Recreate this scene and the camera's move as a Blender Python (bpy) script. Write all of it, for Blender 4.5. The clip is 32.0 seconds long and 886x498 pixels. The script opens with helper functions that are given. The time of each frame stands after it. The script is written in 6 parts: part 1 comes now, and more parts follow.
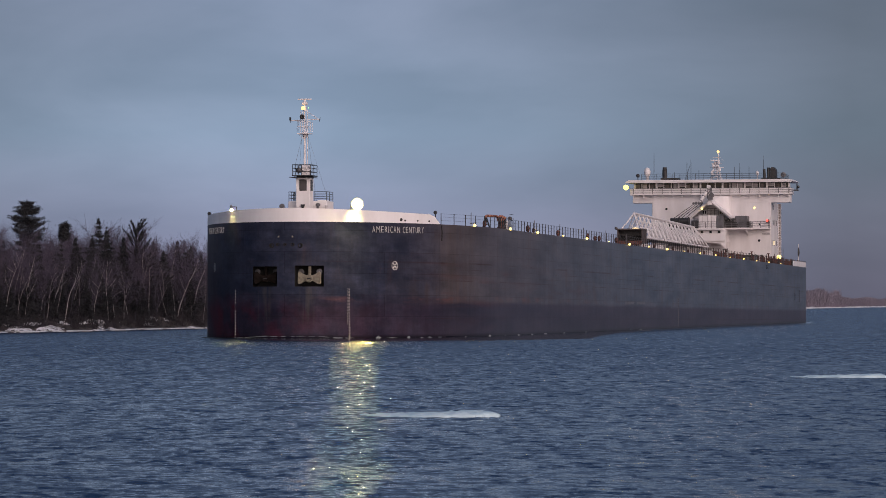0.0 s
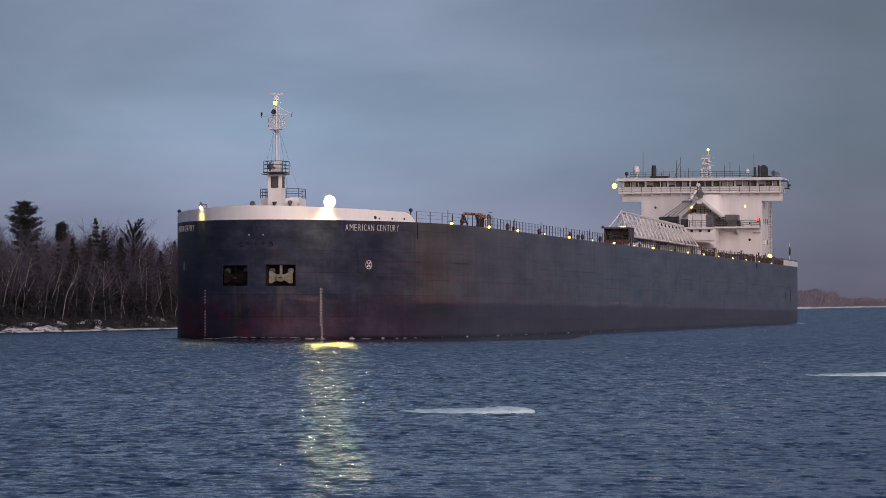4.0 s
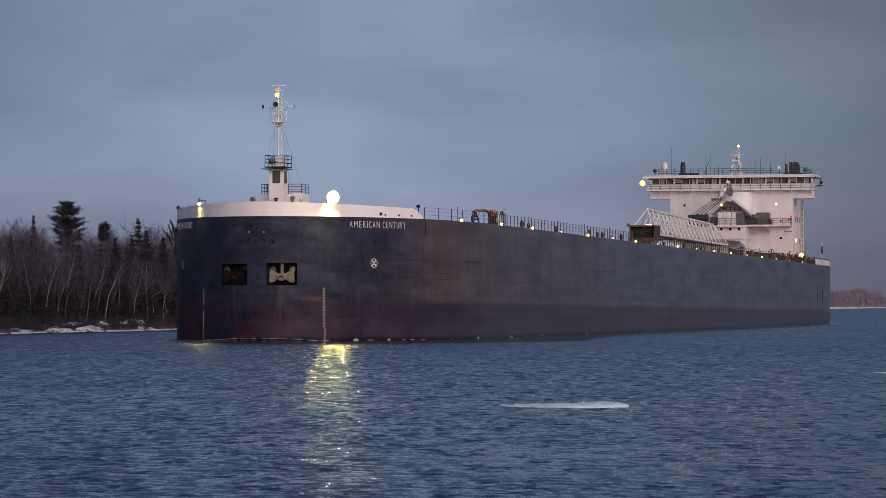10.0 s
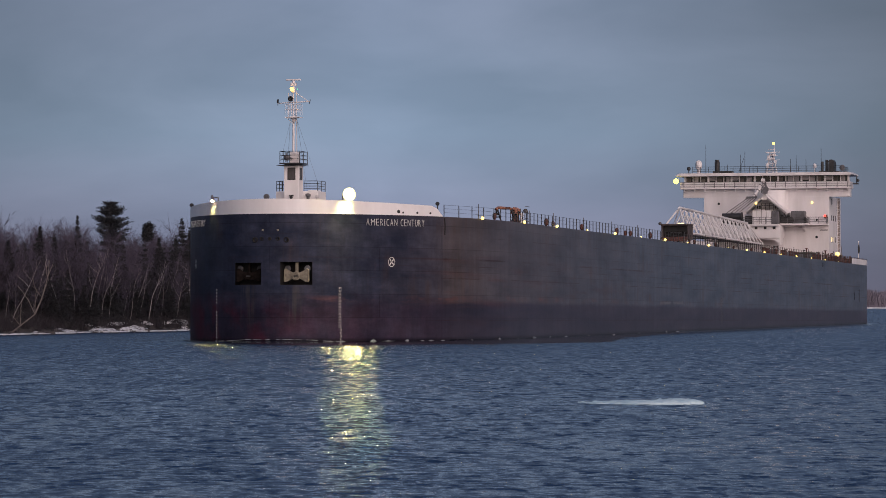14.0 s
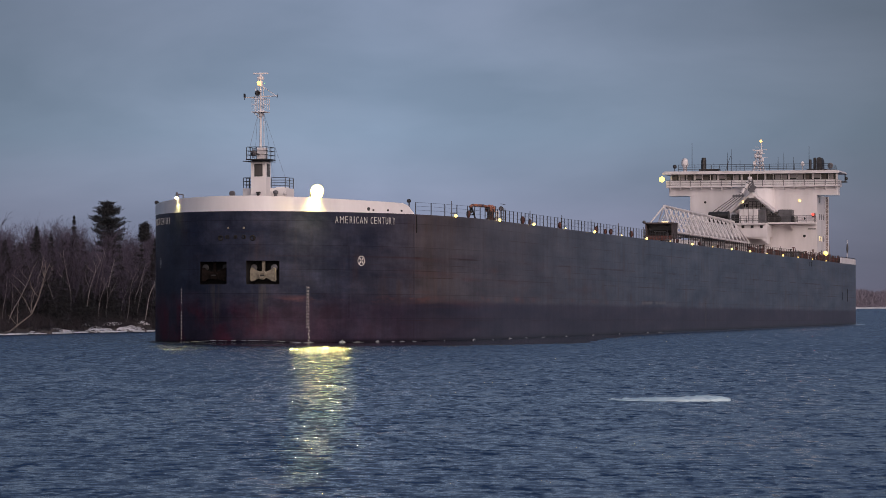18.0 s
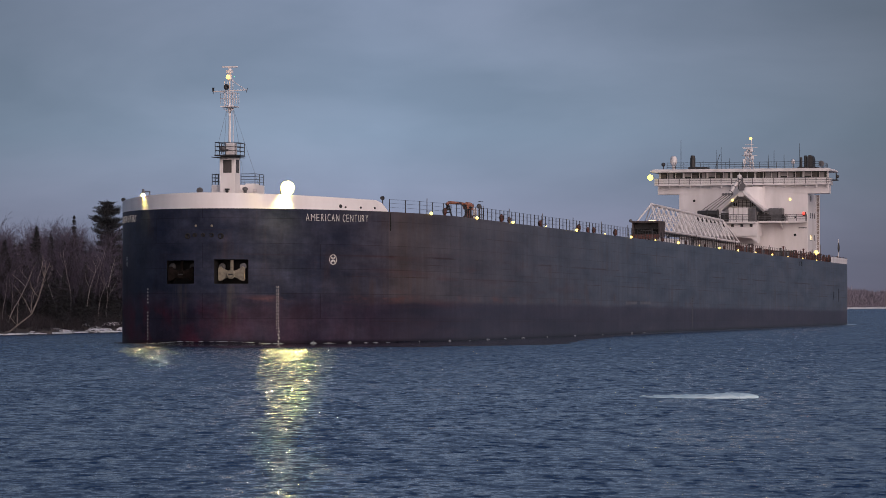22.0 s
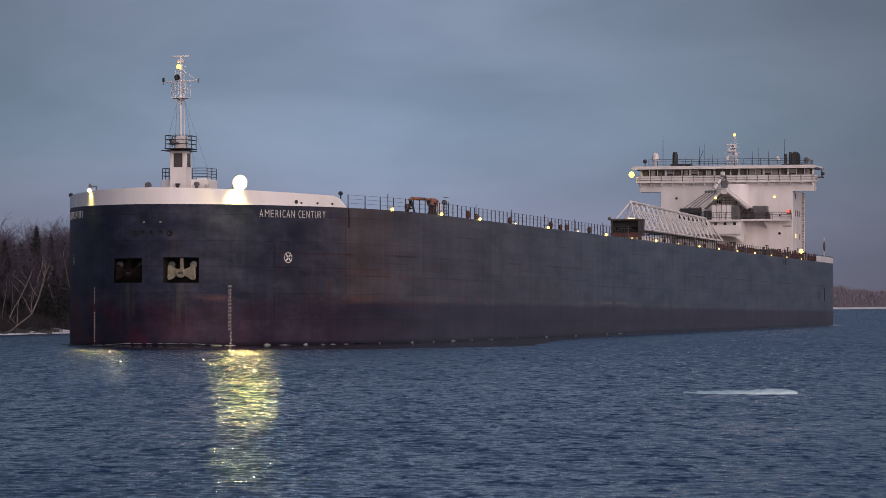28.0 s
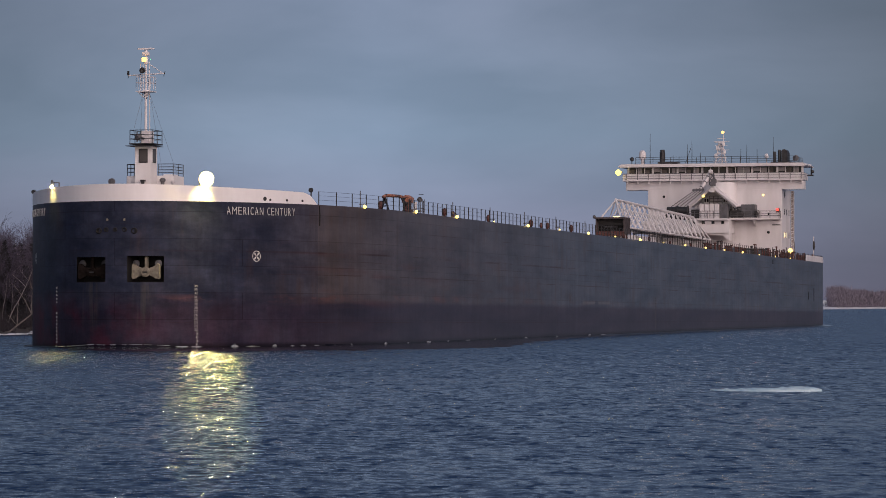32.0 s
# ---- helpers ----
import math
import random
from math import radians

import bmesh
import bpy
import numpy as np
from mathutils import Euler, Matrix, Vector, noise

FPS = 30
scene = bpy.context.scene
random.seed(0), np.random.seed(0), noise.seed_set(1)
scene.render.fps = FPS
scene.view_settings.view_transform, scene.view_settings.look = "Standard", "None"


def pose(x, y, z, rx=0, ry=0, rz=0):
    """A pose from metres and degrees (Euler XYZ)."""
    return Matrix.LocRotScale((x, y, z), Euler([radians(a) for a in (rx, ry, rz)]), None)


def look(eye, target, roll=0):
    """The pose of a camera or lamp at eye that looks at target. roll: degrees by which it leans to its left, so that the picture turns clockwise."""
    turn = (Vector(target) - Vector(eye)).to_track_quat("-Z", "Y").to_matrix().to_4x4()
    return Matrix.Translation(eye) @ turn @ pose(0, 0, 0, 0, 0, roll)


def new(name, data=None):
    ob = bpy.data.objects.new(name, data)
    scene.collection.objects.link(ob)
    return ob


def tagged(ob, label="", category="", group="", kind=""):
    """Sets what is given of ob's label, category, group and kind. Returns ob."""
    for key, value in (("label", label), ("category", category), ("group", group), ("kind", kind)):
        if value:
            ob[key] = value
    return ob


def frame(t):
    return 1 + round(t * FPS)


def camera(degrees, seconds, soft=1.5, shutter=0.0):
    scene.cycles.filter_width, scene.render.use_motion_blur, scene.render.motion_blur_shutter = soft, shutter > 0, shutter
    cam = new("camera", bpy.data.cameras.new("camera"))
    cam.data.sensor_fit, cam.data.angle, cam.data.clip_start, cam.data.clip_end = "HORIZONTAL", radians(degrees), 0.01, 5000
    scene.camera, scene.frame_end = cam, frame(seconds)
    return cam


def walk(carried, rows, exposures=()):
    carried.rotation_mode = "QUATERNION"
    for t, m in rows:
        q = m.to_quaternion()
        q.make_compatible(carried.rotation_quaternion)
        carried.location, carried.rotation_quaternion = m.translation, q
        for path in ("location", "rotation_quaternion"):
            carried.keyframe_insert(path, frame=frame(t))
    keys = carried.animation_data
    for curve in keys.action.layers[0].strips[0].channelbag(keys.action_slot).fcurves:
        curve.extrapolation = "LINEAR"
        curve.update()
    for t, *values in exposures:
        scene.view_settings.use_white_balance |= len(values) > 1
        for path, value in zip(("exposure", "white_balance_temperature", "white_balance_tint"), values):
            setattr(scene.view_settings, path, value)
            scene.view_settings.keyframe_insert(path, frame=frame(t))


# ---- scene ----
EXPOSURE = 0.0
# The camera stands on the near bank and pans; turn to the left in degrees.
cam = camera(15.114, 32.0, 0.85)
EYE = (0.0, 0.0, 3.572)
PAN = [(0, -1.362), (0.5, -1.382), (1, -1.401), (1.5, -1.411), (2, -1.415), (2.5, -1.411), (3, -1.408), (3.5, -1.411), (5.5, -1.405), (6, -1.382), (6.5, -1.119), (7, -0.927), (7.5, -0.796), (8, -0.689), (8.5, -0.628), (9, -0.635), (9.5, -0.662), (10, -0.689), (10.5, -0.693), (11, -0.618), (11.5, -0.402), (12, -0.171), (12.5, -0.024), (13, 0.022), (13.5, 0.045), (14, 0.057), (14.5, 0.046), (16.5, 0.003), (20, 0.0), (32.0, 0.0)]
walk(cam, [(t, pose(*EYE, 90.935, 0, a)) for t, a in PAN], [(0, EXPOSURE + 0.16), (8, EXPOSURE + 0.11), (14, EXPOSURE + 0.07), (20, EXPOSURE + 0.05), (32, EXPOSURE)])

# ---- light: a dull dusk sky, and the last warm light from behind the camera ----
world = bpy.data.worlds.new("dusk_sky")
scene.world = world
world.use_nodes = True
wn, wl = world.node_tree.nodes, world.node_tree.links
wn.clear()


def wnode(kind, **settings):
    n = wn.new(kind)
    for k, v in settings.items():
        n.inputs[k].default_value = v
    return n


w_co = wnode("ShaderNodeTexCoord")
w_sep = wnode("ShaderNodeSeparateXYZ")
wl.new(w_co.outputs["Generated"], w_sep.inputs[0])
w_ramp = wn.new("ShaderNodeValToRGB")
wl.new(w_sep.outputs["Z"], w_ramp.inputs[0])
SKY = [(0.0, (0.215, 0.225, 0.35)), (0.022, (0.222, 0.262, 0.405)), (0.05, (0.202, 0.290, 0.432)), (0.085, (0.185, 0.245, 0.37)),
       (0.25, (0.155, 0.22, 0.345)), (0.6, (0.17, 0.235, 0.37)), (1.0, (0.15, 0.21, 0.34))]
while len(w_ramp.color_ramp.elements) < len(SKY):
    w_ramp.color_ramp.elements.new(0.5)
for e, (at, col) in zip(w_ramp.color_ramp.elements, SKY):
    e.position, e.color = at, (*col, 1)
# clouds: wide, flat, soft bands
w_map = wnode("ShaderNodeMapping", Scale=(6.0, 6.0, 17.0), Location=(0.7, 0.2, 0.4))
wl.new(w_co.outputs["Generated"], w_map.inputs[0])
w_n = wnode("ShaderNodeTexNoise", Scale=1.6, Detail=5.0, Roughness=0.5, Distortion=0.3)
wl.new(w_map.outputs[0], w_n.inputs["Vector"])
w_cr = wn.new("ShaderNodeValToRGB")
w_cr.color_ramp.elements[0].position, w_cr.color_ramp.elements[0].color = 0.35, (0.83, 0.825, 0.83, 1)
w_cr.color_ramp.elements[1].position, w_cr.color_ramp.elements[1].color = 0.68, (1.17, 1.085, 1.06, 1)
wl.new(w_n.outputs["Fac"], w_cr.inputs[0])
w_mul = wn.new("ShaderNodeMixRGB")
w_mul.blend_type = "MULTIPLY"
w_mul.inputs[0].default_value = 1.0
wl.new(w_ramp.outputs[0], w_mul.inputs[1])
wl.new(w_cr.outputs[0], w_mul.inputs[2])
w_sky = wn.new("ShaderNodeTexSky")
w_sky.sky_type, w_sky.sun_disc, w_sky.sun_elevation, w_sky.sun_rotation = "NISHITA", False, radians(9), radians(200)
w_bg = wnode("ShaderNodeBackground", Strength=1.0)
w_bs = wnode("ShaderNodeBackground", Strength=0.006)
w_add = wn.new("ShaderNodeAddShader")
w_out = wn.new("ShaderNodeOutputWorld")
# a thicker bank of cloud to the right
w_pos = wnode("ShaderNodeMapRange")
w_pos.inputs[1].default_value, w_pos.inputs[2].default_value = -0.2, 0.2
wl.new(w_sep.outputs["X"], w_pos.inputs[0])
w_side = wn.new("ShaderNodeValToRGB")
while len(w_side.color_ramp.elements) < 5:
    w_side.color_ramp.elements.new(0.5)
for e, (at, g) in zip(w_side.color_ramp.elements, ((0.0, 0.64), (0.2, 0.77), (0.45, 1.07), (0.62, 0.88), (0.86, 0.47))):
    e.position, e.color = at, (g, g, g, 1)
wl.new(w_pos.outputs[0], w_side.inputs[0])
w_bank = wn.new("ShaderNodeMixRGB")
w_bank.blend_type = "MULTIPLY"
w_bank.inputs[0].default_value = 1.0
wl.new(w_mul.outputs[0], w_bank.inputs[1])
# above the view: added gradient, dims the left water, brightens right water and hull
w_wide = wnode("ShaderNodeMapRange")
w_wide.inputs[1].default_value, w_wide.inputs[2].default_value = -0.6, 0.6
wl.new(w_sep.outputs["X"], w_wide.inputs[0])
w_high = wn.new("ShaderNodeValToRGB")
while len(w_high.color_ramp.elements) < 4:
    w_high.color_ramp.elements.new(0.5)
for e, (at, g) in zip(w_high.color_ramp.elements, ((0.2, 0.52), (0.42, 0.72), (0.56, 0.92), (0.85, 0.59))):
    e.position, e.color = at, (g, g, g, 1)
wl.new(w_wide.outputs[0], w_high.inputs[0])
w_up = wnode("ShaderNodeMapRange")
w_up.inputs[1].default_value, w_up.inputs[2].default_value = 0.1, 0.24
wl.new(w_sep.outputs["Z"], w_up.inputs[0])
w_both = wn.new("ShaderNodeMixRGB")
wl.new(w_up.outputs[0], w_both.inputs[0])
wl.new(w_side.outputs[0], w_both.inputs[1])
wl.new(w_high.outputs[0], w_both.inputs[2])
wl.new(w_both.outputs[0], w_bank.inputs[2])
wl.new(w_bank.outputs[0], w_bg.inputs[0])
wl.new(w_sky.outputs[0], w_bs.inputs[0])
wl.new(w_bg.outputs[0], w_add.inputs[0])
wl.new(w_bs.outputs[0], w_add.inputs[1])
wl.new(w_add.outputs[0], w_out.inputs[0])

sun = new("sun", bpy.data.lights.new("sun", "SUN"))
sun.data.energy, sun.data.angle, sun.data.color = 3.2, radians(75), (1.0, 0.77, 0.68)
sun.matrix_world = look((80, -150, 34), (0, 0, 0))

# ---- materials ----
def material(name, col, rough=0.6, metal=0.0, vary=0.15, scale=1.0, col2=None, bump=0.1, bump_scale=20.0, stretch=(1, 1, 1), per_object=0.0, per_island=0.0, spec=0.5):
    """A worn surface: two scales of colour change, small relief."""
    m = bpy.data.materials.new(name)
    m.use_nodes = True
    n, l = m.node_tree.nodes, m.node_tree.links
    b = n["Principled BSDF"]
    b.inputs["Roughness"].default_value, b.inputs["Metallic"].default_value = rough, metal
    b.inputs["Specular IOR Level"].default_value = spec
    co = n.new("ShaderNodeTexCoord")
    mp = n.new("ShaderNodeMapping")
    mp.inputs["Scale"].default_value = stretch
    l.new(co.outputs["Object"], mp.inputs[0])
    big, fine = n.new("ShaderNodeTexNoise"), n.new("ShaderNodeTexNoise")
    big.inputs["Scale"].default_value, big.inputs["Detail"].default_value = scale, 4
    fine.inputs["Scale"].default_value, fine.inputs["Detail"].default_value = bump_scale, 3
    l.new(mp.outputs[0], big.inputs["Vector"])
    l.new(co.outputs["Object"], fine.inputs["Vector"])
    ramp = n.new("ShaderNodeValToRGB")
    c2 = col2 or tuple(c * (1 - 2.2 * vary) for c in col)
    ramp.color_ramp.elements[0].position, ramp.color_ramp.elements[0].color = 0.33, (*c2, 1)
    ramp.color_ramp.elements[1].position, ramp.color_ramp.elements[1].color = 0.62, (*col, 1)
    l.new(big.outputs["Fac"], ramp.inputs[0])
    hsv = n.new("ShaderNodeHueSaturation")
    l.new(ramp.outputs[0], hsv.inputs["Color"])
    val = n.new("ShaderNodeMath")
    val.operation = "MULTIPLY_ADD"
    val.inputs[1].default_value, val.inputs[2].default_value = vary, 1 - vary / 2
    l.new(fine.outputs["Fac"], val.inputs[0])
    last = val
    for amount, kind, out in ((per_object, "ShaderNodeObjectInfo", "Random"), (per_island, "ShaderNodeNewGeometry", "Random Per Island")):
        if amount:
            src, mul, fac = n.new(kind), n.new("ShaderNodeMath"), n.new("ShaderNodeMath")
            fac.operation = "MULTIPLY_ADD"
            fac.inputs[1].default_value, fac.inputs[2].default_value = amount, 1 - amount / 2
            l.new(src.outputs[out], fac.inputs[0])
            mul.operation = "MULTIPLY"
            l.new(last.outputs[0], mul.inputs[0])
            l.new(fac.outputs[0], mul.inputs[1])
            last = mul
    l.new(last.outputs[0], hsv.inputs["Value"])
    l.new(hsv.outputs[0], b.inputs["Base Color"])
    if bump:
        bp = n.new("ShaderNodeBump")
        bp.inputs["Strength"].default_value, bp.inputs["Distance"].default_value = bump, 0.03
        l.new(fine.outputs["Fac"], bp.inputs["Height"])
        l.new(bp.outputs[0], b.inputs["Normal"])
    return m


def glow(name, col, strength):
    m = bpy.data.materials.new(name)
    m.use_nodes = True
    b = m.node_tree.nodes["Principled BSDF"]
    b.inputs["Base Color"].default_value = (*col, 1)
    b.inputs["Emission Color"].default_value = (*col, 1)
    b.inputs["Emission Strength"].default_value = strength
    return m


def hull_paint():
    """Black-grey topsides, worn maroon bottom paint, a rusty scuffed line between them, streaks that run down."""
    m = bpy.data.materials.new("hull_paint")
    m.use_nodes = True
    n, l = m.node_tree.nodes, m.node_tree.links
    b = n["Principled BSDF"]
    b.inputs["Roughness"].default_value, b.inputs["Specular IOR Level"].default_value = 0.42, 0.5
    co, sep = n.new("ShaderNodeTexCoord"), n.new("ShaderNodeSeparateXYZ")
    l.new(co.outputs["Object"], sep.inputs[0])

    def noise_of(stretch, scale, detail=5.0, rough=0.55):
        mp, t = n.new("ShaderNodeMapping"), n.new("ShaderNodeTexNoise")
        mp.inputs["Scale"].default_value = stretch
        t.inputs["Scale"].default_value, t.inputs["Detail"].default_value, t.inputs["Roughness"].default_value = scale, detail, rough
        l.new(co.outputs["Object"], mp.inputs[0])
        l.new(mp.outputs[0], t.inputs["Vector"])
        return t.outputs["Fac"]

    def ramp(fac, *stops):
        r = n.new("ShaderNodeValToRGB")
        while len(r.color_ramp.elements) < len(stops):
            r.color_ramp.elements.new(0.5)
        for e, (at, c) in zip(r.color_ramp.elements, stops):
            e.position, e.color = at, (*(c if isinstance(c, tuple) else (c, c, c)), 1)
        l.new(fac, r.inputs[0])
        return r.outputs[0]

    def mix(fac, a, c, kind="MIX"):
        x = n.new("ShaderNodeMixRGB")
        x.blend_type = kind
        for s, v in zip(x.inputs, (fac, a, c)):
            if isinstance(v, (int, float)):
                s.default_value = v
            elif isinstance(v, tuple):
                s.default_value = (*v, 1)
            else:
                l.new(v, s)
        return x.outputs[0]

    def math_(op, a, c=0.0, d=0.0):
        x = n.new("ShaderNodeMath")
        x.operation = op
        for s, v in zip(x.inputs, (a, c, d)):
            if isinstance(v, (int, float)):
                s.default_value = v
            else:
                l.new(v, s)
        return x.outputs[0]

    big = noise_of((0.10, 0.25, 0.5), 1.0, 6.0, 0.62)
    streak = noise_of((0.8, 0.8, 0.12), 1.0, 5.0, 0.65)
    plate = noise_of((0.09, 0.3, 0.42), 1.0, 1.0)
    matt = ramp(math_("MULTIPLY_ADD", sep.outputs["X"], 0.06, 1.85), (0.0, 0.5), (1.0, 0.09))
    l.new(matt, b.inputs["Specular IOR Level"])
    # grey topsides aft, raised in colour for haze and the grazing view
    top = ramp(big, (0.33, (0.048, 0.066, 0.097)), (0.5, (0.078, 0.100, 0.140)), (0.68, (0.107, 0.126, 0.166)))
    fore = ramp(big, (0.33, (0.013, 0.019, 0.041)), (0.67, (0.042, 0.048, 0.078)))
    # newer, blacker paint round the bow
    worn = ramp(math_("MULTIPLY_ADD", sep.outputs["X"], -0.010, math_("MULTIPLY_ADD", noise_of((0.05, 0.1, 0.12), 1.0, 3.0), 0.5, -0.42)), (0.0, 1.0), (1.0, 0.0))
    brown = ramp(big, (0.34, (0.052, 0.048, 0.059)), (0.5, (0.080, 0.073, 0.088)), (0.68, (0.108, 0.097, 0.110)))
    top = mix(worn, top, brown)
    ahead = math_("MULTIPLY_ADD", math_("GREATER_THAN", sep.outputs["X"], -14.9), 0.4, ramp(math_("MULTIPLY_ADD", sep.outputs["X"], 0.08, 1.35), (0.0, 0.0), (1.0, 0.6)))
    col = mix(ahead, top, fore)
    rusty = mix(math_("MULTIPLY", ramp(streak, (0.5, 0.0), (0.72, 1.0)), math_("MULTIPLY", ramp(plate, (0.40, 0.0), (0.58, 0.65)), math_("MULTIPLY_ADD", ahead, -0.55, 1.0))), col, (0.080, 0.052, 0.046))
    low = ramp(big, (0.3, (0.035, 0.036, 0.056)), (0.5, (0.049, 0.047, 0.071)), (0.7, (0.066, 0.061, 0.085)))
    lowfore = ramp(big, (0.33, (0.018, 0.017, 0.035)), (0.67, (0.044, 0.036, 0.061)))
    low = mix(math_("MAXIMUM", ahead, math_("MULTIPLY", worn, 0.7)), low, lowfore)
    redder = mix(math_("MULTIPLY", math_("MULTIPLY", ahead, ramp(math_("MULTIPLY_ADD", sep.outputs["Y"], 0.03, 0.5), (0.35, 1.6), (0.62, 0.25))), ramp(noise_of((0.35, 0.35, 0.3), 1.0), (0.42, 0.0), (0.62, 0.6))), low, (0.080, 0.011, 0.024))
    level = math_("ADD", sep.outputs["Z"], math_("MULTIPLY_ADD", noise_of((0.4, 0.4, 1.5), 1.0), 1.6, -0.8))
    soft = ramp(math_("MULTIPLY_ADD", level, 0.55, -1.6), (0.0, 1.0), (1.0, 0.0))
    # the paint line sinks towards the stern
    sunk = math_("MULTIPLY_ADD", math_("MAXIMUM", math_("MULTIPLY_ADD", sep.outputs["X"], -1.0, -40.0), 0.0), 0.0053, sep.outputs["Z"])
    level2 = math_("ADD", sunk, math_("MULTIPLY_ADD", noise_of((0.3, 0.3, 1.5), 1.0), 0.5, -0.25))
    crisp = ramp(math_("MULTIPLY_ADD", level2, 2.4, -8.2), (0.0, 1.0), (1.0, 0.0))
    below = mix(ahead, crisp, soft)
    col = mix(below, rusty, redder)
    band = ramp(math_("ABSOLUTE", math_("ADD", sunk, -4.0)), (0.0, 1.0), (0.42, 0.0))
    scuff = math_("MULTIPLY", band, ramp(noise_of((0.22, 0.22, 0.8), 1.0, 7.0, 0.66), (0.49, 0.0), (0.62, 0.85)))
    col = mix(math_("MULTIPLY", math_("MULTIPLY", scuff, math_("MULTIPLY_ADD", worn, 0.7, 0.3)), ramp(math_("MULTIPLY", sep.outputs["Y"], 0.1), (0.25, 0.12), (0.7, 1.0))), col, (0.135, 0.066, 0.066))
    # rub lines along the side
    for z, w in ((8.0, 0.13), (6.1, 0.07), (10.2, 0.05), (7.3, 0.04), (2.0, 0.05)):
        line = ramp(math_("ABSOLUTE", math_("ADD", math_("MULTIPLY_ADD", sep.outputs["X"], -0.005, sep.outputs["Z"]), -z)), (0.0, 1.0), (w, 0.0))
        line = math_("MULTIPLY", math_("MULTIPLY", line, math_("MULTIPLY_ADD", ahead, -0.75, 1.0)), ramp(noise_of((0.09, 0.2, 0.9 + 0.07 * z), 1.0, 9.0, 0.68), (0.46, 0.0), (0.54, 0.9)))
        col = mix(line, col, (0.036, 0.014, 0.014))
    # two pale scrapes amidships
    for x in (-112.3, -120.8):
        here = math_("MULTIPLY", ramp(math_("ABSOLUTE", math_("ADD", sep.outputs["X"], -x)), (0.0, 1.0), (1.0, 1.0)), math_("LESS_THAN", math_("ABSOLUTE", math_("ADD", sep.outputs["X"], -x)), 3.3))
        here = math_("MULTIPLY", here, ramp(math_("ABSOLUTE", math_("ADD", sep.outputs["Z"], -3.65)), (0.1, 0.75), (0.24, 0.0)))
        col = mix(math_("MULTIPLY", here, ramp(noise_of((0.5, 0.5, 2.0), 1.0, 5.0), (0.3, 0.2), (0.6, 1.0))), col, (0.17, 0.165, 0.18))
    # long reddish scrapes on the forward half of the side
    scrape = math_("MULTIPLY", math_("MULTIPLY", math_("MULTIPLY_ADD", ahead, -1.0, worn), ramp(math_("ABSOLUTE", math_("ADD", sep.outputs["Z"], -5.2)), (0.5, 1.0), (1.0, 0.6))), ramp(noise_of((0.07, 0.12, 1.3), 1.0, 6.0, 0.62), (0.5, 0.0), (0.66, 0.8)))
    col = mix(math_("MULTIPLY", scrape, ramp(math_("MULTIPLY", sep.outputs["Z"], 0.1), (0.3, 0.35), (0.36, 1.0), (0.8, 1.0), (0.95, 0.2))), col, (0.082, 0.038, 0.042))
    # pale drips below the anchor pockets, brown ones behind the bow's seam
    drip = ramp(noise_of((2.6, 2.6, 0.1), 1.0, 3.0, 0.6), (0.42, 0.0), (0.6, 1.0))
    for v in (2.42, -2.3):
        near = ramp(math_("ABSOLUTE", math_("ADD", sep.outputs["Y"], -v)), (0.5, 0.8), (1.0, 0.0))
        tall = ramp(math_("MULTIPLY", sep.outputs["Z"], 0.1), (0.08, 0.0), (0.3, 0.8), (0.5, 1.0), (0.56, 0.0))
        col = mix(math_("MULTIPLY", math_("MULTIPLY", near, math_("GREATER_THAN", sep.outputs["X"], -6.0)), math_("MULTIPLY", tall, drip)), col, (0.060, 0.058, 0.062))
    stain = math_("MULTIPLY", ramp(math_("MULTIPLY_ADD", math_("ABSOLUTE", math_("ADD", sep.outputs["X"], 18.5)), 0.12, 0.0), (0.1, 0.5), (0.7, 0.0)), ramp(noise_of((1.1, 1.1, 0.07), 1.0, 4.0, 0.6), (0.38, 0.1), (0.6, 1.0)))
    col = mix(math_("MULTIPLY", stain, ramp(math_("MULTIPLY", sep.outputs["Z"], 0.1), (0.35, 0.2), (0.5, 0.8))), col, (0.078, 0.060, 0.052))
    # small scabs of rust, and faint stripes where the ribs stand behind the plating
    scab = ramp(noise_of((1.6, 1.6, 3.2), 1.0, 6.0, 0.7), (0.66, 0.0), (0.72, 0.7))
    col = mix(math_("MULTIPLY", scab, math_("MULTIPLY_ADD", ahead, -0.4, 0.9)), col, (0.045, 0.026, 0.024))
    rib = ramp(math_("FRACT", math_("MULTIPLY", sep.outputs["X"], 1 / 3.05)), (0.0, 0.93), (0.12, 1.04), (0.5, 1.0), (1.0, 0.97))
    col = mix(math_("MULTIPLY_ADD", ahead, -0.7, 0.9), col, mix(1.0, col, rib, "MULTIPLY"))
    wash = ramp(noise_of((0.9, 0.9, 0.12), 1.0, 8.0, 0.75), (0.35, 0.83), (0.7, 1.17))
    col = mix(1.0, col, wash, "MULTIPLY")
    # strakes of plating: each plate a little lighter or darker, seams dark
    comb = n.new("ShaderNodeCombineXYZ")
    l.new(math_("ADD", sep.outputs["X"], math_("MULTIPLY", sep.outputs["Y"], 0.7)), comb.inputs[0])
    l.new(math_("MULTIPLY_ADD", sep.outputs["X"], -0.006, sep.outputs["Z"]), comb.inputs[1])
    brick = n.new("ShaderNodeTexBrick")
    for k, v in (("Scale", 1.0), ("Mortar Size", 0.035), ("Mortar Smooth", 0.8), ("Brick Width", 11.0), ("Row Height", 2.25)):
        brick.inputs[k].default_value = v
    brick.inputs["Color1"].default_value, brick.inputs["Color2"].default_value, brick.inputs["Mortar"].default_value = (0.9, 0.9, 0.91, 1), (1.08, 1.07, 1.06, 1), (0.50, 0.46, 0.46, 1)
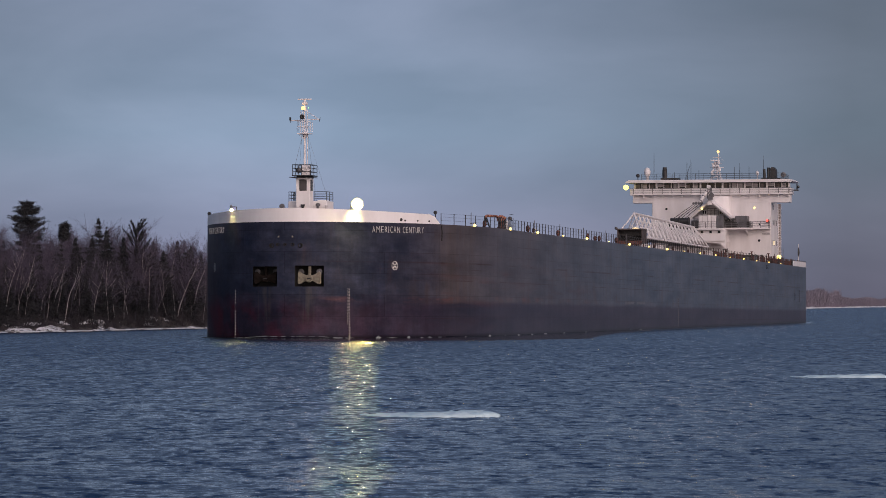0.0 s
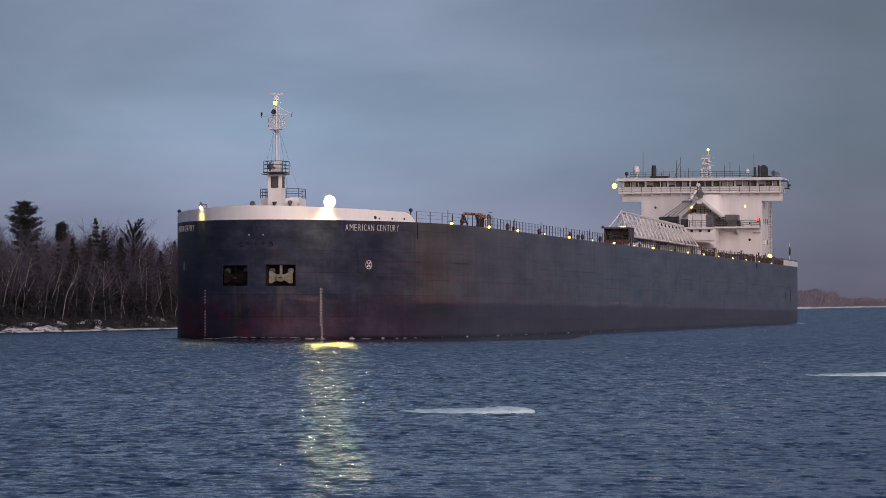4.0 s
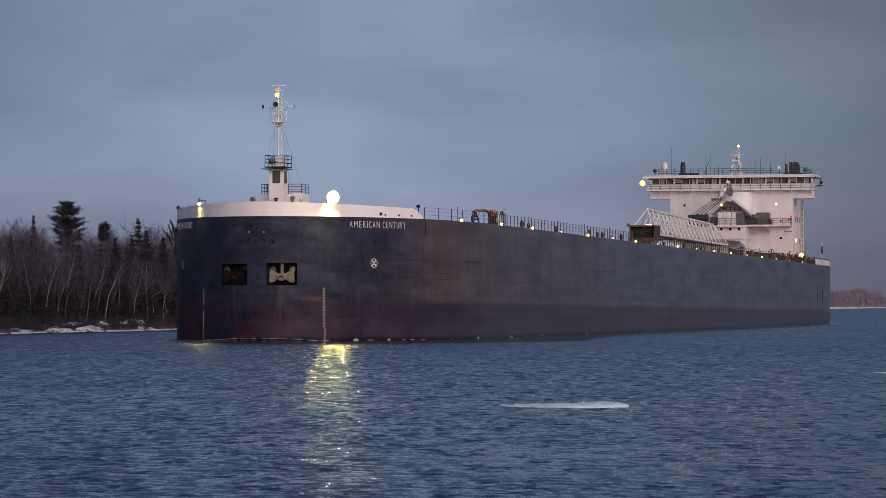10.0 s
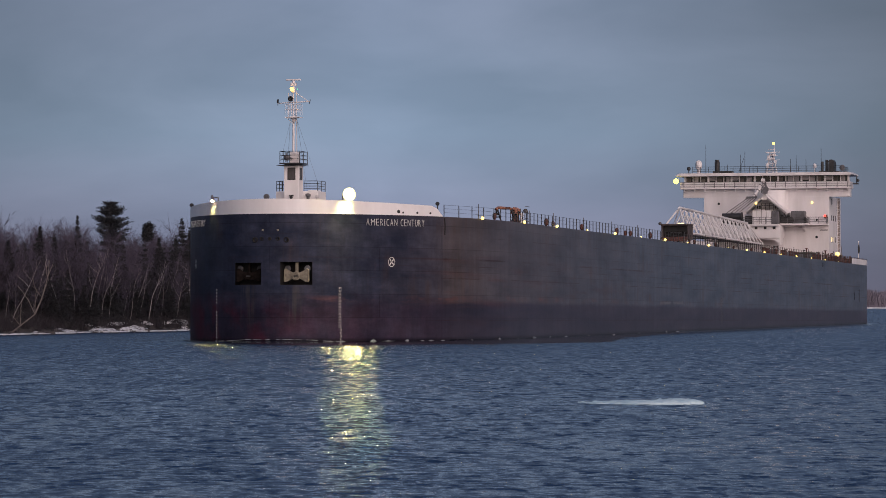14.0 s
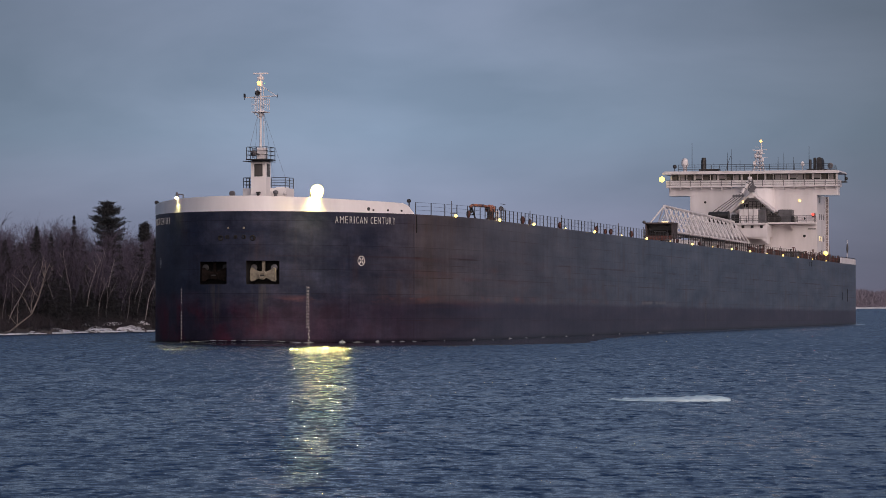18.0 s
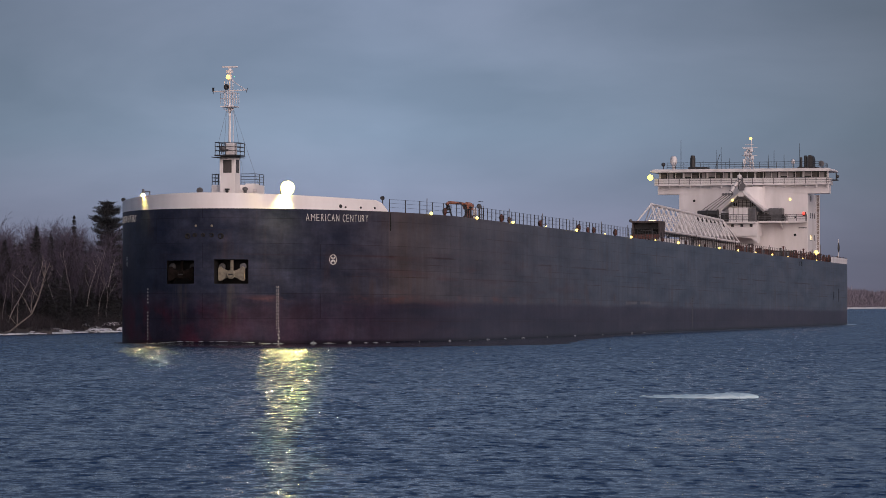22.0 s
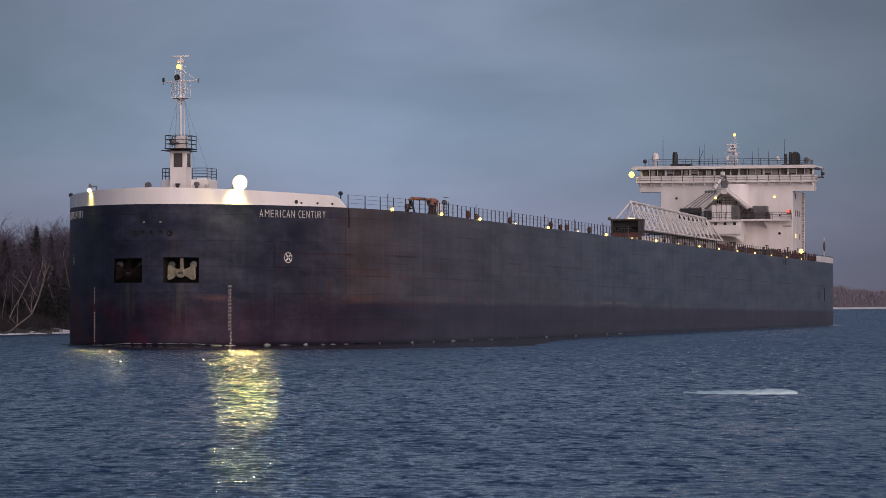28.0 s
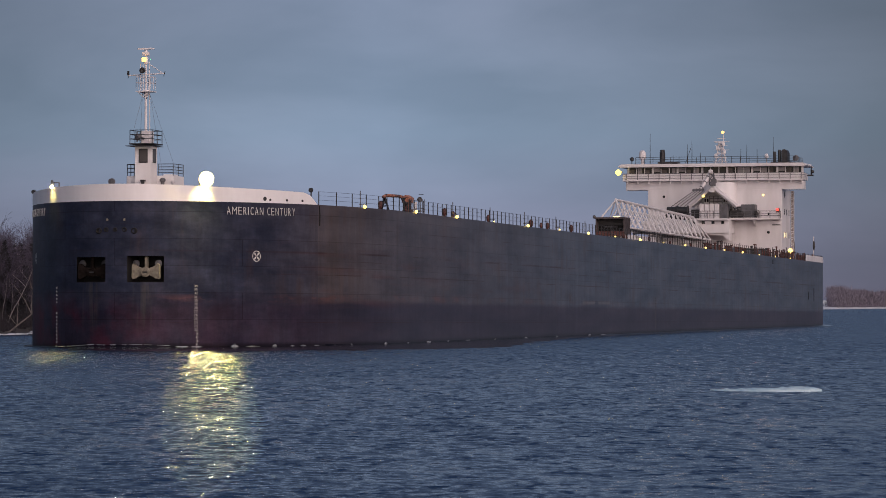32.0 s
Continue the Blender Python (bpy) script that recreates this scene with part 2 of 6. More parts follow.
    l.new(comb.outputs[0], brick.inputs["Vector"])
    col = mix(0.75, col, brick.outputs["Color"], "MULTIPLY")
    smear = ramp(noise_of((0.42, 0.42, 0.6), 1.0, 8.0, 0.7), (0.36, 0.70), (0.5, 0.94), (0.68, 1.28))
    col = mix(ahead, col, mix(1.0, col, smear, "MULTIPLY"))
    wet = ramp(sep.outputs["Z"], (0.05, 0.4), (0.35, 1.0))
    col = mix(1.0, col, wet, "MULTIPLY")
    l.new(col, b.inputs["Base Color"])
    # weld seams and oil-canned plating
    bp, bp2 = n.new("ShaderNodeBump"), n.new("ShaderNodeBump")
    bp.inputs["Strength"].default_value, bp.inputs["Distance"].default_value = 0.35, 0.05
    bp2.inputs["Strength"].default_value, bp2.inputs["Distance"].default_value = 0.25, 0.02
    l.new(noise_of((0.5, 0.5, 0.55), 1.0, 2.0), bp.inputs["Height"])
    l.new(noise_of((6, 6, 3), 1.0, 4.0), bp2.inputs["Height"])
    l.new(bp.outputs[0], bp2.inputs["Normal"])
    l.new(bp2.outputs[0], b.inputs["Normal"])
    return m


def water_surface():
    m = bpy.data.materials.new("river_water")
    m.use_nodes = True
    n, l = m.node_tree.nodes, m.node_tree.links
    b = n["Principled BSDF"]
    b.inputs["Base Color"].default_value = (0.009, 0.028, 0.075, 1)
    b.inputs["Roughness"].default_value, b.inputs["IOR"].default_value = 0.11, 1.333
    # ripples too small for the mesh: every facet leans its own way, steeper towards the near bank, where the wind comes from
    co, geo = n.new("ShaderNodeTexCoord"), n.new("ShaderNodeNewGeometry")

    def vec(op, a, c=None):
        x = n.new("ShaderNodeVectorMath")
        x.operation = op
        for s, v in zip(x.inputs, (a, c)):
            if isinstance(v, tuple):
                s.default_value = v
            elif v is not None:
                l.new(v, s)
        return x.outputs[0]

    def ripples(scale, detail, rough, stretch):
        mp, t = n.new("ShaderNodeMapping"), n.new("ShaderNodeTexNoise")
        mp.inputs["Scale"].default_value = stretch
        t.inputs["Scale"].default_value, t.inputs["Detail"].default_value, t.inputs["Roughness"].default_value = scale, detail, rough
        l.new(co.outputs["Object"], mp.inputs[0])
        l.new(mp.outputs[0], t.inputs["Vector"])
        return t.outputs["Color"]

    normal = geo.outputs["Normal"]
    # wrinkles that lean both ways, then the streaks that the wind draws out
    for scale, detail, rough, lean, stretch in ((1.0, 4.0, 0.78, (1.5, 1.0, 0), (2.3, 1.4, 1)), (1.0, 2.0, 0.6, (0.3, 0.22, 0), (1.3, 0.16, 1))):
        normal = vec("ADD", normal, vec("MULTIPLY", vec("SUBTRACT", ripples(scale, detail, rough, stretch), (0.5, 0.555, 0.5)), lean))
    # steep little fronts that face the near bank
    fronts = vec("MAXIMUM", vec("SUBTRACT", ripples(1.0, 3.0, 0.65, (1.5, 0.62, 1)), (1.0, 0.55, 1.0)), (0.0, 0.0, 0.0))
    normal = vec("ADD", normal, vec("MULTIPLY", fronts, (0.0, -2.6, 0.0)))
    # in mid-channel, where the wind has its full sweep, more of the fronts lean over
    sep, reach, lean = n.new("ShaderNodeSeparateXYZ"), n.new("ShaderNodeMapRange"), n.new("ShaderNodeCombineXYZ")
    l.new(co.outputs["Object"], sep.inputs[0])
    for k, v in ((1, 70.0), (2, 260.0), (3, 0.0), (4, -0.11)):
        reach.inputs[k].default_value = v
    l.new(sep.outputs["Y"], reach.inputs[0])
    l.new(reach.outputs[0], lean.inputs[1])
    normal = vec("ADD", normal, lean.outputs[0])
    l.new(vec("NORMALIZE", normal), b.inputs["Normal"])
    return m


M_HULL, M_WATER = hull_paint(), water_surface()
M_WHITE = material("white_ship_paint", (0.73, 0.71, 0.735), 0.45, vary=0.06, scale=0.5, col2=(0.62, 0.60, 0.615), bump=0.15, bump_scale=3.0, stretch=(1, 1, 0.25))
# the same ship white, lightened for the floodlight that falls on the bow
M_FLOODLIT = material("floodlit_white_paint", (0.88, 0.86, 0.875), 0.4, vary=0.05, scale=0.5, col2=(0.80, 0.775, 0.785), bump=0.12, bump_scale=3.0, stretch=(1, 1, 0.25))
M_DARK = material("black_steel", (0.03, 0.03, 0.034), 0.5, vary=0.2, scale=2.0)
# near-black, also used inside pockets, fairlead mouths and hull slots
M_BLACK = material("deep_black_steel", (0.007, 0.007, 0.008), 0.7, vary=0.2, scale=2.0)
M_RUST = material("rust_red_deck_paint", (0.12, 0.046, 0.04), 0.7, vary=0.25, scale=1.5, col2=(0.06, 0.030, 0.028))
M_GREY = material("grey_machine_paint", (0.13, 0.13, 0.145), 0.55, vary=0.2, scale=1.0)
M_GLASS = material("dark_window_glass", (0.02, 0.025, 0.03), 0.08, vary=0.1, bump=0.0)
M_LETTER = material("white_lettering", (0.74, 0.73, 0.70), 0.6, vary=0.2, scale=3.0)
M_FADED = material("faded_white_marks", (0.22, 0.22, 0.24), 0.7, vary=0.25, scale=3.0)
M_ANCHOR = material("buff_anchor_paint", (0.27, 0.245, 0.19), 0.6, vary=0.2, scale=3.0)
M_ANCHOR2 = material("rusty_anchor_steel", (0.015, 0.011, 0.010), 0.95, vary=0.3, scale=3.0, spec=0.1)
M_ICE = material("snowy_river_ice", (0.58, 0.74, 0.82), 0.55, vary=0.08, scale=2.0, col2=(0.42, 0.60, 0.70), bump=0.6, bump_scale=6.0)
# near-black base colour, deepens the hull's dark reflection beside the ship
M_WAKE = material("dark_wake_water", (0.008, 0.012, 0.022), 0.09, vary=0.2, scale=1.0, bump=0.12, bump_scale=1.5)
M_FOAM = material("water_foam", (0.20, 0.22, 0.25), 0.6, vary=0.2, scale=4.0, bump=0.5, bump_scale=10.0)
M_SNOW = material("old_snow", (0.78, 0.80, 0.84), 0.75, vary=0.08, scale=0.8, col2=(0.50, 0.50, 0.52), bump=0.5, bump_scale=4.0)
M_THAW = material("thawing_snow_patches", (0.74, 0.75, 0.79), 0.8, vary=0.3, scale=1.6, col2=(0.07, 0.062, 0.065), bump=0.6, bump_scale=4.0, stretch=(1.0, 0.5, 2.2))
M_SOIL = material("leaf_litter_soil", (0.064, 0.053, 0.050), 0.95, vary=0.3, scale=0.6, col2=(0.030, 0.027, 0.028), bump=0.8, bump_scale=5.0)
M_BARK = material("grey_brown_bark", (0.062, 0.057, 0.078), 0.9, vary=0.3, scale=1.0, col2=(0.033, 0.031, 0.043), bump=0.4, per_object=0.5, per_island=0.3)
M_TWIG = material("reddish_twigs", (0.094, 0.079, 0.120), 0.9, vary=0.25, scale=0.3, col2=(0.067, 0.056, 0.086), bump=0.0, per_object=0.3, per_island=0.3)
M_SCRUB = material("dark_scrub_twigs", (0.038, 0.034, 0.044), 0.9, vary=0.3, scale=0.3, col2=(0.027, 0.024, 0.029), bump=0.0, per_island=0.6)
M_BIRCH = material("white_birch_bark", (0.38, 0.37, 0.39), 0.8, vary=0.25, scale=1.2, col2=(0.16, 0.14, 0.135), bump=0.3, stretch=(1, 1, 4))
# the white birch bark again, its colour darkened for the woods' shade
M_SHADEBIRCH = material("shaded_birch_bark", (0.28, 0.265, 0.285), 0.85, vary=0.25, scale=1.2, col2=(0.09, 0.08, 0.082), bump=0.3, stretch=(1, 1, 4), per_object=0.5)
M_SNAG = material("weathered_dead_wood", (0.24, 0.21, 0.20), 0.85, vary=0.25, scale=1.5, col2=(0.12, 0.105, 0.10), bump=0.3)
M_NEEDLE = material("dark_conifer_needles", (0.026, 0.028, 0.034), 0.9, vary=0.3, scale=0.5, col2=(0.014, 0.016, 0.020), bump=0.0, per_object=0.4, per_island=0.6)
# far woods: the bluish haze of distance is mixed into this colour
M_FAR = material("hazed_far_woods", (0.195, 0.178, 0.225), 0.95, vary=0.12, scale=0.006, col2=(0.165, 0.152, 0.195), bump=0.0, per_island=0.2)
M_ROCK = material("shore_rock", (0.10, 0.09, 0.092), 0.9, vary=0.25, scale=1.2, bump=0.6, bump_scale=5.0)
M_FLOOD = glow("floodlight_lens", (1.0, 0.80, 0.28), 1150.0)
M_BEAM = glow("floodlight_bulb", (1.0, 0.80, 0.26), 3600.0)
M_DOWNLENS = glow("downward_lens", (1.0, 0.80, 0.28), 16000.0)
M_SPOTBEAM = glow("spotlight_bulb", (1.0, 0.80, 0.26), 40000.0)
# glow of an added disc that imitates the glare round the lens
M_HALO = glow("floodlight_halo", (1.0, 0.90, 0.45), 1.0)
M_WINGLENS = glow("wing_lamp_lens", (1.0, 0.83, 0.14), 3.0)
M_LAMP = glow("deck_lamp_glass", (1.0, 0.70, 0.17), 3.2)
M_AMBER = glow("amber_lamp_glass", (1.0, 0.52, 0.10), 4.0)
M_REDLAMP = glow("red_sidelight_glass", (1.0, 0.06, 0.04), 3.0)
M_GREENLAMP = glow("green_lamp_glass", (0.2, 1.0, 0.5), 0.6)
M_LITPANE = glow("lit_window_pane", (1.0, 0.78, 0.42), 1.4)


# ---- mesh tools ----
class Shape:
    """Gathers the faces of one mesh."""

    def __init__(self):
        self.v, self.f = [], []

    def add(self, verts, faces):
        k = len(self.v)
        self.v += [tuple(p) for p in verts]
        self.f += [tuple(i + k for i in f) for f in faces]
        return self

    def box(self, x0, x1, y0, y1, z0, z1, b=0.0):
        """A box; b: the width of the chamfer on its upright and top edges."""
        if not b:
            return self.add([(x, y, z) for z in (z0, z1) for y in (y0, y1) for x in (x0, x1)],
                            [(0, 2, 3, 1), (4, 5, 7, 6), (0, 1, 5, 4), (2, 6, 7, 3), (0, 4, 6, 2), (1, 3, 7, 5)])
        ring = [(x0 + b, y0), (x1 - b, y0), (x1, y0 + b), (x1, y1 - b), (x1 - b, y1), (x0 + b, y1), (x0, y1 - b), (x0, y0 + b)]
        cx, cy = (x0 + x1) / 2, (y0 + y1) / 2
        inner = [(x + (b if x < cx else -b), y + (b if y < cy else -b)) for x, y in ring]
        return self.add([(*p, z0) for p in ring] + [(*p, z1 - b) for p in ring] + [(*p, z1) for p in inner],
                        [tuple(range(7, -1, -1)), tuple(range(16, 24))] + [(i + k, (i + 1) % 8 + k, (i + 1) % 8 + k + 8, i + k + 8) for k in (0, 8) for i in range(8)])

    def tube(self, a, b, r0, r1=None, seg=6, cap=True):
        a, b = Vector(a), Vector(b)
        r1 = r0 if r1 is None else r1
        d = (b - a).normalized()
        s = d.cross(Vector((0, 0, 1)) if abs(d.z) < 0.9 else Vector((1, 0, 0))).normalized()
        u = s.cross(d)
        ring = [(math.cos(2 * math.pi * i / seg), math.sin(2 * math.pi * i / seg)) for i in range(seg)]
        verts = [a + (s * c + u * n) * r0 for c, n in ring] + [b + (s * c + u * n) * r1 for c, n in ring]
        faces = [(i, (i + 1) % seg, seg + (i + 1) % seg, seg + i) for i in range(seg)]
        if cap:
            faces += [tuple(range(seg - 1, -1, -1)), tuple(range(seg, 2 * seg))]
        return self.add(verts, faces)

    def path(self, pts, r, seg=6):
        for a, b in zip(pts, pts[1:]):
            self.tube(a, b, r, r, seg)
        return self

    def lathe(self, centre, profile, seg=12, axis="z"):
        """Turns (radius, height) pairs about an upright axis, or one along x."""
        verts = []
        for r, h in profile:
            for i in range(seg):
                c, s = r * math.cos(2 * math.pi * i / seg), r * math.sin(2 * math.pi * i / seg)
                p = (c, s, h) if axis == "z" else (h, c, s) if axis == "x" else (s, h, c)
                verts.append([q + o for q, o in zip(p, centre)])
        n = len(profile)
        faces = [(k * seg + i, k * seg + (i + 1) % seg, (k + 1) * seg + (i + 1) % seg, (k + 1) * seg + i) for k in range(n - 1) for i in range(seg)]
        faces += [tuple(range(seg - 1, -1, -1)), tuple(range((n - 1) * seg, n * seg))]
        return self.add(verts, faces)

    def ball(self, c, r, seg=12, rings=7, squash=1.0):
        prof = [(max(r * math.sin(math.pi * i / rings), 0.002), -r * squash * math.cos(math.pi * i / rings)) for i in range(rings + 1)]
        return self.lathe(c, prof, seg)

    def prism(self, outline, z0, z1):
        """A flat outline of (x, y), anticlockwise, from z0 up to z1."""
        n = len(outline)
        return self.add([(*p, z0) for p in outline] + [(*p, z1) for p in outline],
                        [tuple(range(n - 1, -1, -1)), tuple(range(n, 2 * n))] + [(i, (i + 1) % n, n + (i + 1) % n, n + i) for i in range(n)])

    def slab(self, outline, x0, x1):
        """A flat outline of (y, z) from x0 to x1."""
        n = len(outline)
        return self.add([(x0, *p) for p in outline] + [(x1, *p) for p in outline],
                        [tuple(range(n - 1, -1, -1)), tuple(range(n, 2 * n))] + [(i, (i + 1) % n, n + (i + 1) % n, n + i) for i in range(n)])

    def mesh(self, name, smooth=False):
        me = bpy.data.meshes.new(name)
        me.from_pydata(self.v, [], self.f)
        if smooth:
            me.polygons.foreach_set("use_smooth", [True] * len(me.polygons))
        me.update()
        return me


def part(name, shape, mat, parent, label="", smooth=False, at=None, kind=""):
    me = shape if isinstance(shape, bpy.types.Mesh) else shape.mesh(name, smooth)
    if not me.materials:
        me.materials.append(mat)
    ob = new(name, me)
    ob.parent = parent
    if at:
        ob.location = at
    return tagged(ob, label, kind=kind)


def thing(name, shape, mat, label, category, group="", kind="", smooth=False):
    me = shape if isinstance(shape, bpy.types.Mesh) else shape.mesh(name, smooth)
    if not me.materials:
        me.materials.append(mat)
    return tagged(new(name, me), label, category, group, kind)

# ---- the river ----
CURRENT = (0.354, 0.99)  # metres a second, up the river
LEVEL = -0.15  # of the water's mean surface, half a wave under the wave tops


def river():
    rng = np.random.default_rng(4)
    ys = [28.0]
    while ys[-1] < 360:
        ys.append(ys[-1] + 0.065 + 0.0011 * (ys[-1] - 28))
    while ys[-1] < 4900:
        ys.append(min(ys[-1] * 1.05, 4900.0))
    ys = np.array(ys)
    cols = 520
    C = np.linspace(0, 1, cols)[None, :]
    left, right = -(15 + 0.155 * (ys + 32)), 3 + 0.2 * (ys + 4)
    X = left[:, None] * (1 - C) + right[:, None] * C
    Y = ys[:, None] + 0 * C
    dy = np.gradient(ys)[:, None] + 0 * C
    dx = ((right - left) / (cols - 1))[:, None] + 0 * C
    Z = np.zeros_like(X)
    count = 110
    for lam in np.exp(np.linspace(np.log(0.25), np.log(1.4), count)):
        th = rng.normal(math.radians(84), 0.42)
        k = 2 * math.pi / lam
        slope = 0.14 * math.sqrt(2.0 / count) * (1.1 if lam < 0.6 else 0.5)
        fade = np.clip(lam / (2.6 * np.maximum(dy * abs(math.sin(th)), dx * abs(math.cos(th)))) - 0.6, 0, 1)
        Z += fade * slope / k * np.sin(k * (X * math.cos(th) + Y * math.sin(th)) + rng.uniform(0, 6.3))
    gust = 0.75 + 0.35 * np.sin(X * 0.23 + Y * 0.05 + 1.0) * np.sin(Y * 0.11 - X * 0.06)
    edge = np.minimum(1, np.minimum(C, 1 - C) / 0.03) * np.clip((Y - 28) / 3, 0, 1)
    Z *= edge * gust
    r, c = X.shape
    idx = np.arange(r * c).reshape(r, c)
    quads = np.stack([idx[:-1, :-1], idx[:-1, 1:], idx[1:, 1:], idx[1:, :-1]], -1).reshape(-1, 4)
    co = np.stack([X, Y, Z], -1).reshape(-1, 3)
    l0, l1, r0, r1 = X[0, 0], X[-1, 0], X[0, -1], X[-1, -1]
    rim = [(-4900, -300, 0), (4900, -300, 0), (4900, 28, 0), (r0, 28, 0), (l0, 28, 0), (-4900, 28, 0), (-4900, 4900, 0), (l1, 4900, 0), (r1, 4900, 0), (4900, 4900, 0)]
    k = len(co)
    flats = [(0, 1, 2, 3, 4, 5), (5, 4, 7, 6), (3, 2, 9, 8)]
    me = bpy.data.meshes.new("water")
    me.from_pydata(np.concatenate([co, rim]).tolist(), [], quads.tolist() + [tuple(i + k for i in f) for f in flats])
    me.polygons.foreach_set("use_smooth", [True] * len(me.polygons))
    me.materials.append(M_WATER)
    return tagged(new("water", me), "dark blue rippled river water at dusk", "water", kind="structure")


water = river()


# ---- the banks ----
def shore_x(y):
    """The wooded bank's waterline: along the channel, then falling back to the left."""
    if y < 560:
        return -52.0 + (y - 390.0) * 0.268 + 0.8 * math.sin(y * 0.13) + 0.5 * math.sin(y * 0.37 + 1)
    return shore_x(559.9) - (y - 560) * 0.9


def bank_height(s):
    """Height over the water, s metres inland."""
    return -1.2 + 1.2 * min(max(s + 2.0, 0) / 2.0, 1) + 0.25 * min(max(s, 0) / 3, 1) + 1.9 * min(max(s - 2.0, 0) / 4.5, 1) + 0.9 * min(max(s - 8, 0) / 40, 1)


def wooded_bank():
    sh = Shape()
    ys = [-300, 100, 250, 330] + [360 + 2.5 * i for i in range(80)] + [600, 700, 1000]
    ss = [-6, -2, -1, 0, 0.7, 1.5, 2.5, 3.5, 4.5, 6, 8, 11, 15, 22, 35, 60, 150, 500]
    for y in ys:
        for s in ss:
            w = 0.25 * noise.noise((s * 0.5, y * 0.35, 0)) + 0.12 * noise.noise((s * 1.7, y * 1.3, 3)) if s > 0.3 else 0.03 * noise.noise((s, y, 1))
            sh.v.append((shore_x(y) - s, y, bank_height(s) + w * (1 if s < 60 else 0)))
    n = len(ss)
    sh.f = [(i * n + j, i * n + j + 1, (i + 1) * n + j + 1, (i + 1) * n + j) for i in range(len(ys) - 1) for j in range(n - 1)]
    return thing("ground", sh, M_SOIL, "wooded river bank of dark leaf litter with snow at the water", "river bank", kind="structure", smooth=True)


wooded_bank()


def far_bank():
    sh = Shape()
    pts = [(-900, 1500), (-100, 1900), (250, 2150), (330, 2450), (420, 2900), (560, 3500), (900, 4200), (2500, 4700)]
    for x, y in pts:
        k = 1 + 0.012
        sh.v += [(x, y, -0.5), (x * k, y * k, 0.9), (x * 1.08, y * 1.08 + 20, 4.0), (x * 1.3, y * 1.3 + 900, 8.0)]
    sh.f = [(i * 4 + j, i * 4 + j + 4, i * 4 + j + 5, i * 4 + j + 1) for i in range(len(pts) - 1) for j in range(3)]
    thing("far_ground", sh, M_SNOW, "distant snow-covered shore across the river", "river bank", kind="structure")


far_bank()


def near_bank():
    sh = Shape()
    ys = [-300, -40, -10, 4, 8, 12, 16]
    zs = [2.6, 2.1, 1.9, 1.8, 1.2, 0.2, -1.0]
    xs = list(range(-120, 121, 12))
    for y, z in zip(ys, zs):
        sh.v += [(x, y + 1.2 * noise.noise((x * 0.2, y, 0)), z + 0.2 * noise.noise((x * 0.1, y * 0.1, 5))) for x in xs]
    n = len(xs)
    sh.f = [(i * n + j, i * n + j + 1, (i + 1) * n + j + 1, (i + 1) * n + j) for i in range(len(ys) - 1) for j in range(n - 1)]
    thing("near_ground", sh, M_SOIL, "low near bank of bare dark soil", "river bank", kind="structure", smooth=True)


near_bank()


# ---- the woods on the bank ----
def bank_spot(xp, s):
    """The place s metres inland on the bearing xp from the near bank."""
    k = (xp - 784) / 5910
    lo, hi = 330.0, 559.0
    for _ in range(50):
        y = (lo + hi) / 2
        if (shore_x(y) - s) / y < k:
            lo = y
        else:
            hi = y
    return shore_x(y) - s, y, bank_height(s)


class Wood:
    """Gathers triangles fast: bark tubes and flat twig or needle blades."""

    def __init__(self):
        self.v, self.t, self.n = [], [], 0

    def push(self, v, t):
        v = np.asarray(v, float)
        self.v.append(v)
        self.t.append(np.asarray(t, int) + self.n)
        self.n += len(v)

    def tube(self, pts, radii, seg=4):
        pts = np.asarray(pts, float)
        n = len(pts)
        ang = np.arange(seg) * 2 * math.pi / seg
        ring = np.stack([np.cos(ang), np.sin(ang), 0 * ang], -1)
        d = pts[-1] - pts[0]
        d = d / (np.linalg.norm(d) + 1e-9)
        if abs(d[2]) < 0.8:
            a = np.cross(d, (0, 0, 1.0))
            a /= np.linalg.norm(a)
            b = np.cross(d, a)
            ring = np.cos(ang)[:, None] * a + np.sin(ang)[:, None] * b
        v = (pts[:, None, :] + np.asarray(radii)[:, None, None] * ring[None]).reshape(-1, 3)
        t = []
        for i in range(n - 1):
            for k in range(seg):
                a0, a1 = i * seg + k, i * seg + (k + 1) % seg
                t += [(a0, a1, a1 + seg), (a0, a1 + seg, a0 + seg)]
        self.push(v, t)

    def blades(self, base, tip, width, rng):
        base, tip = np.asarray(base, float), np.asarray(tip, float)
        d = tip - base
        w = np.cross(d, rng.normal(size=d.shape))
        w /= np.linalg.norm(w, axis=1, keepdims=True) + 1e-9
        w = w * np.asarray(width).reshape(-1, 1)
        v = np.stack([base - w, base + w, tip], 1).reshape(-1, 3)
        self.push(v, np.arange(len(v)).reshape(-1, 3))

    def arrays(self):
        return np.concatenate(self.v), np.concatenate(self.t)

    def mesh(self, name, mat):
        v, t = self.arrays()
        return tri_mesh(name, v, t, mat)


def tri_mesh(name, v, t, mat):
    me = bpy.data.meshes.new(name)
    me.vertices.add(len(v))
    me.vertices.foreach_set("co", v.astype(np.float32).ravel())
    me.loops.add(len(t) * 3)
    me.loops.foreach_set("vertex_index", t.astype(np.int32).ravel())
    me.polygons.add(len(t))
    me.polygons.foreach_set("loop_start", np.arange(0, len(t) * 3, 3, dtype=np.int32))
    me.update(calc_edges=True)
    me.materials.append(mat)
    return me


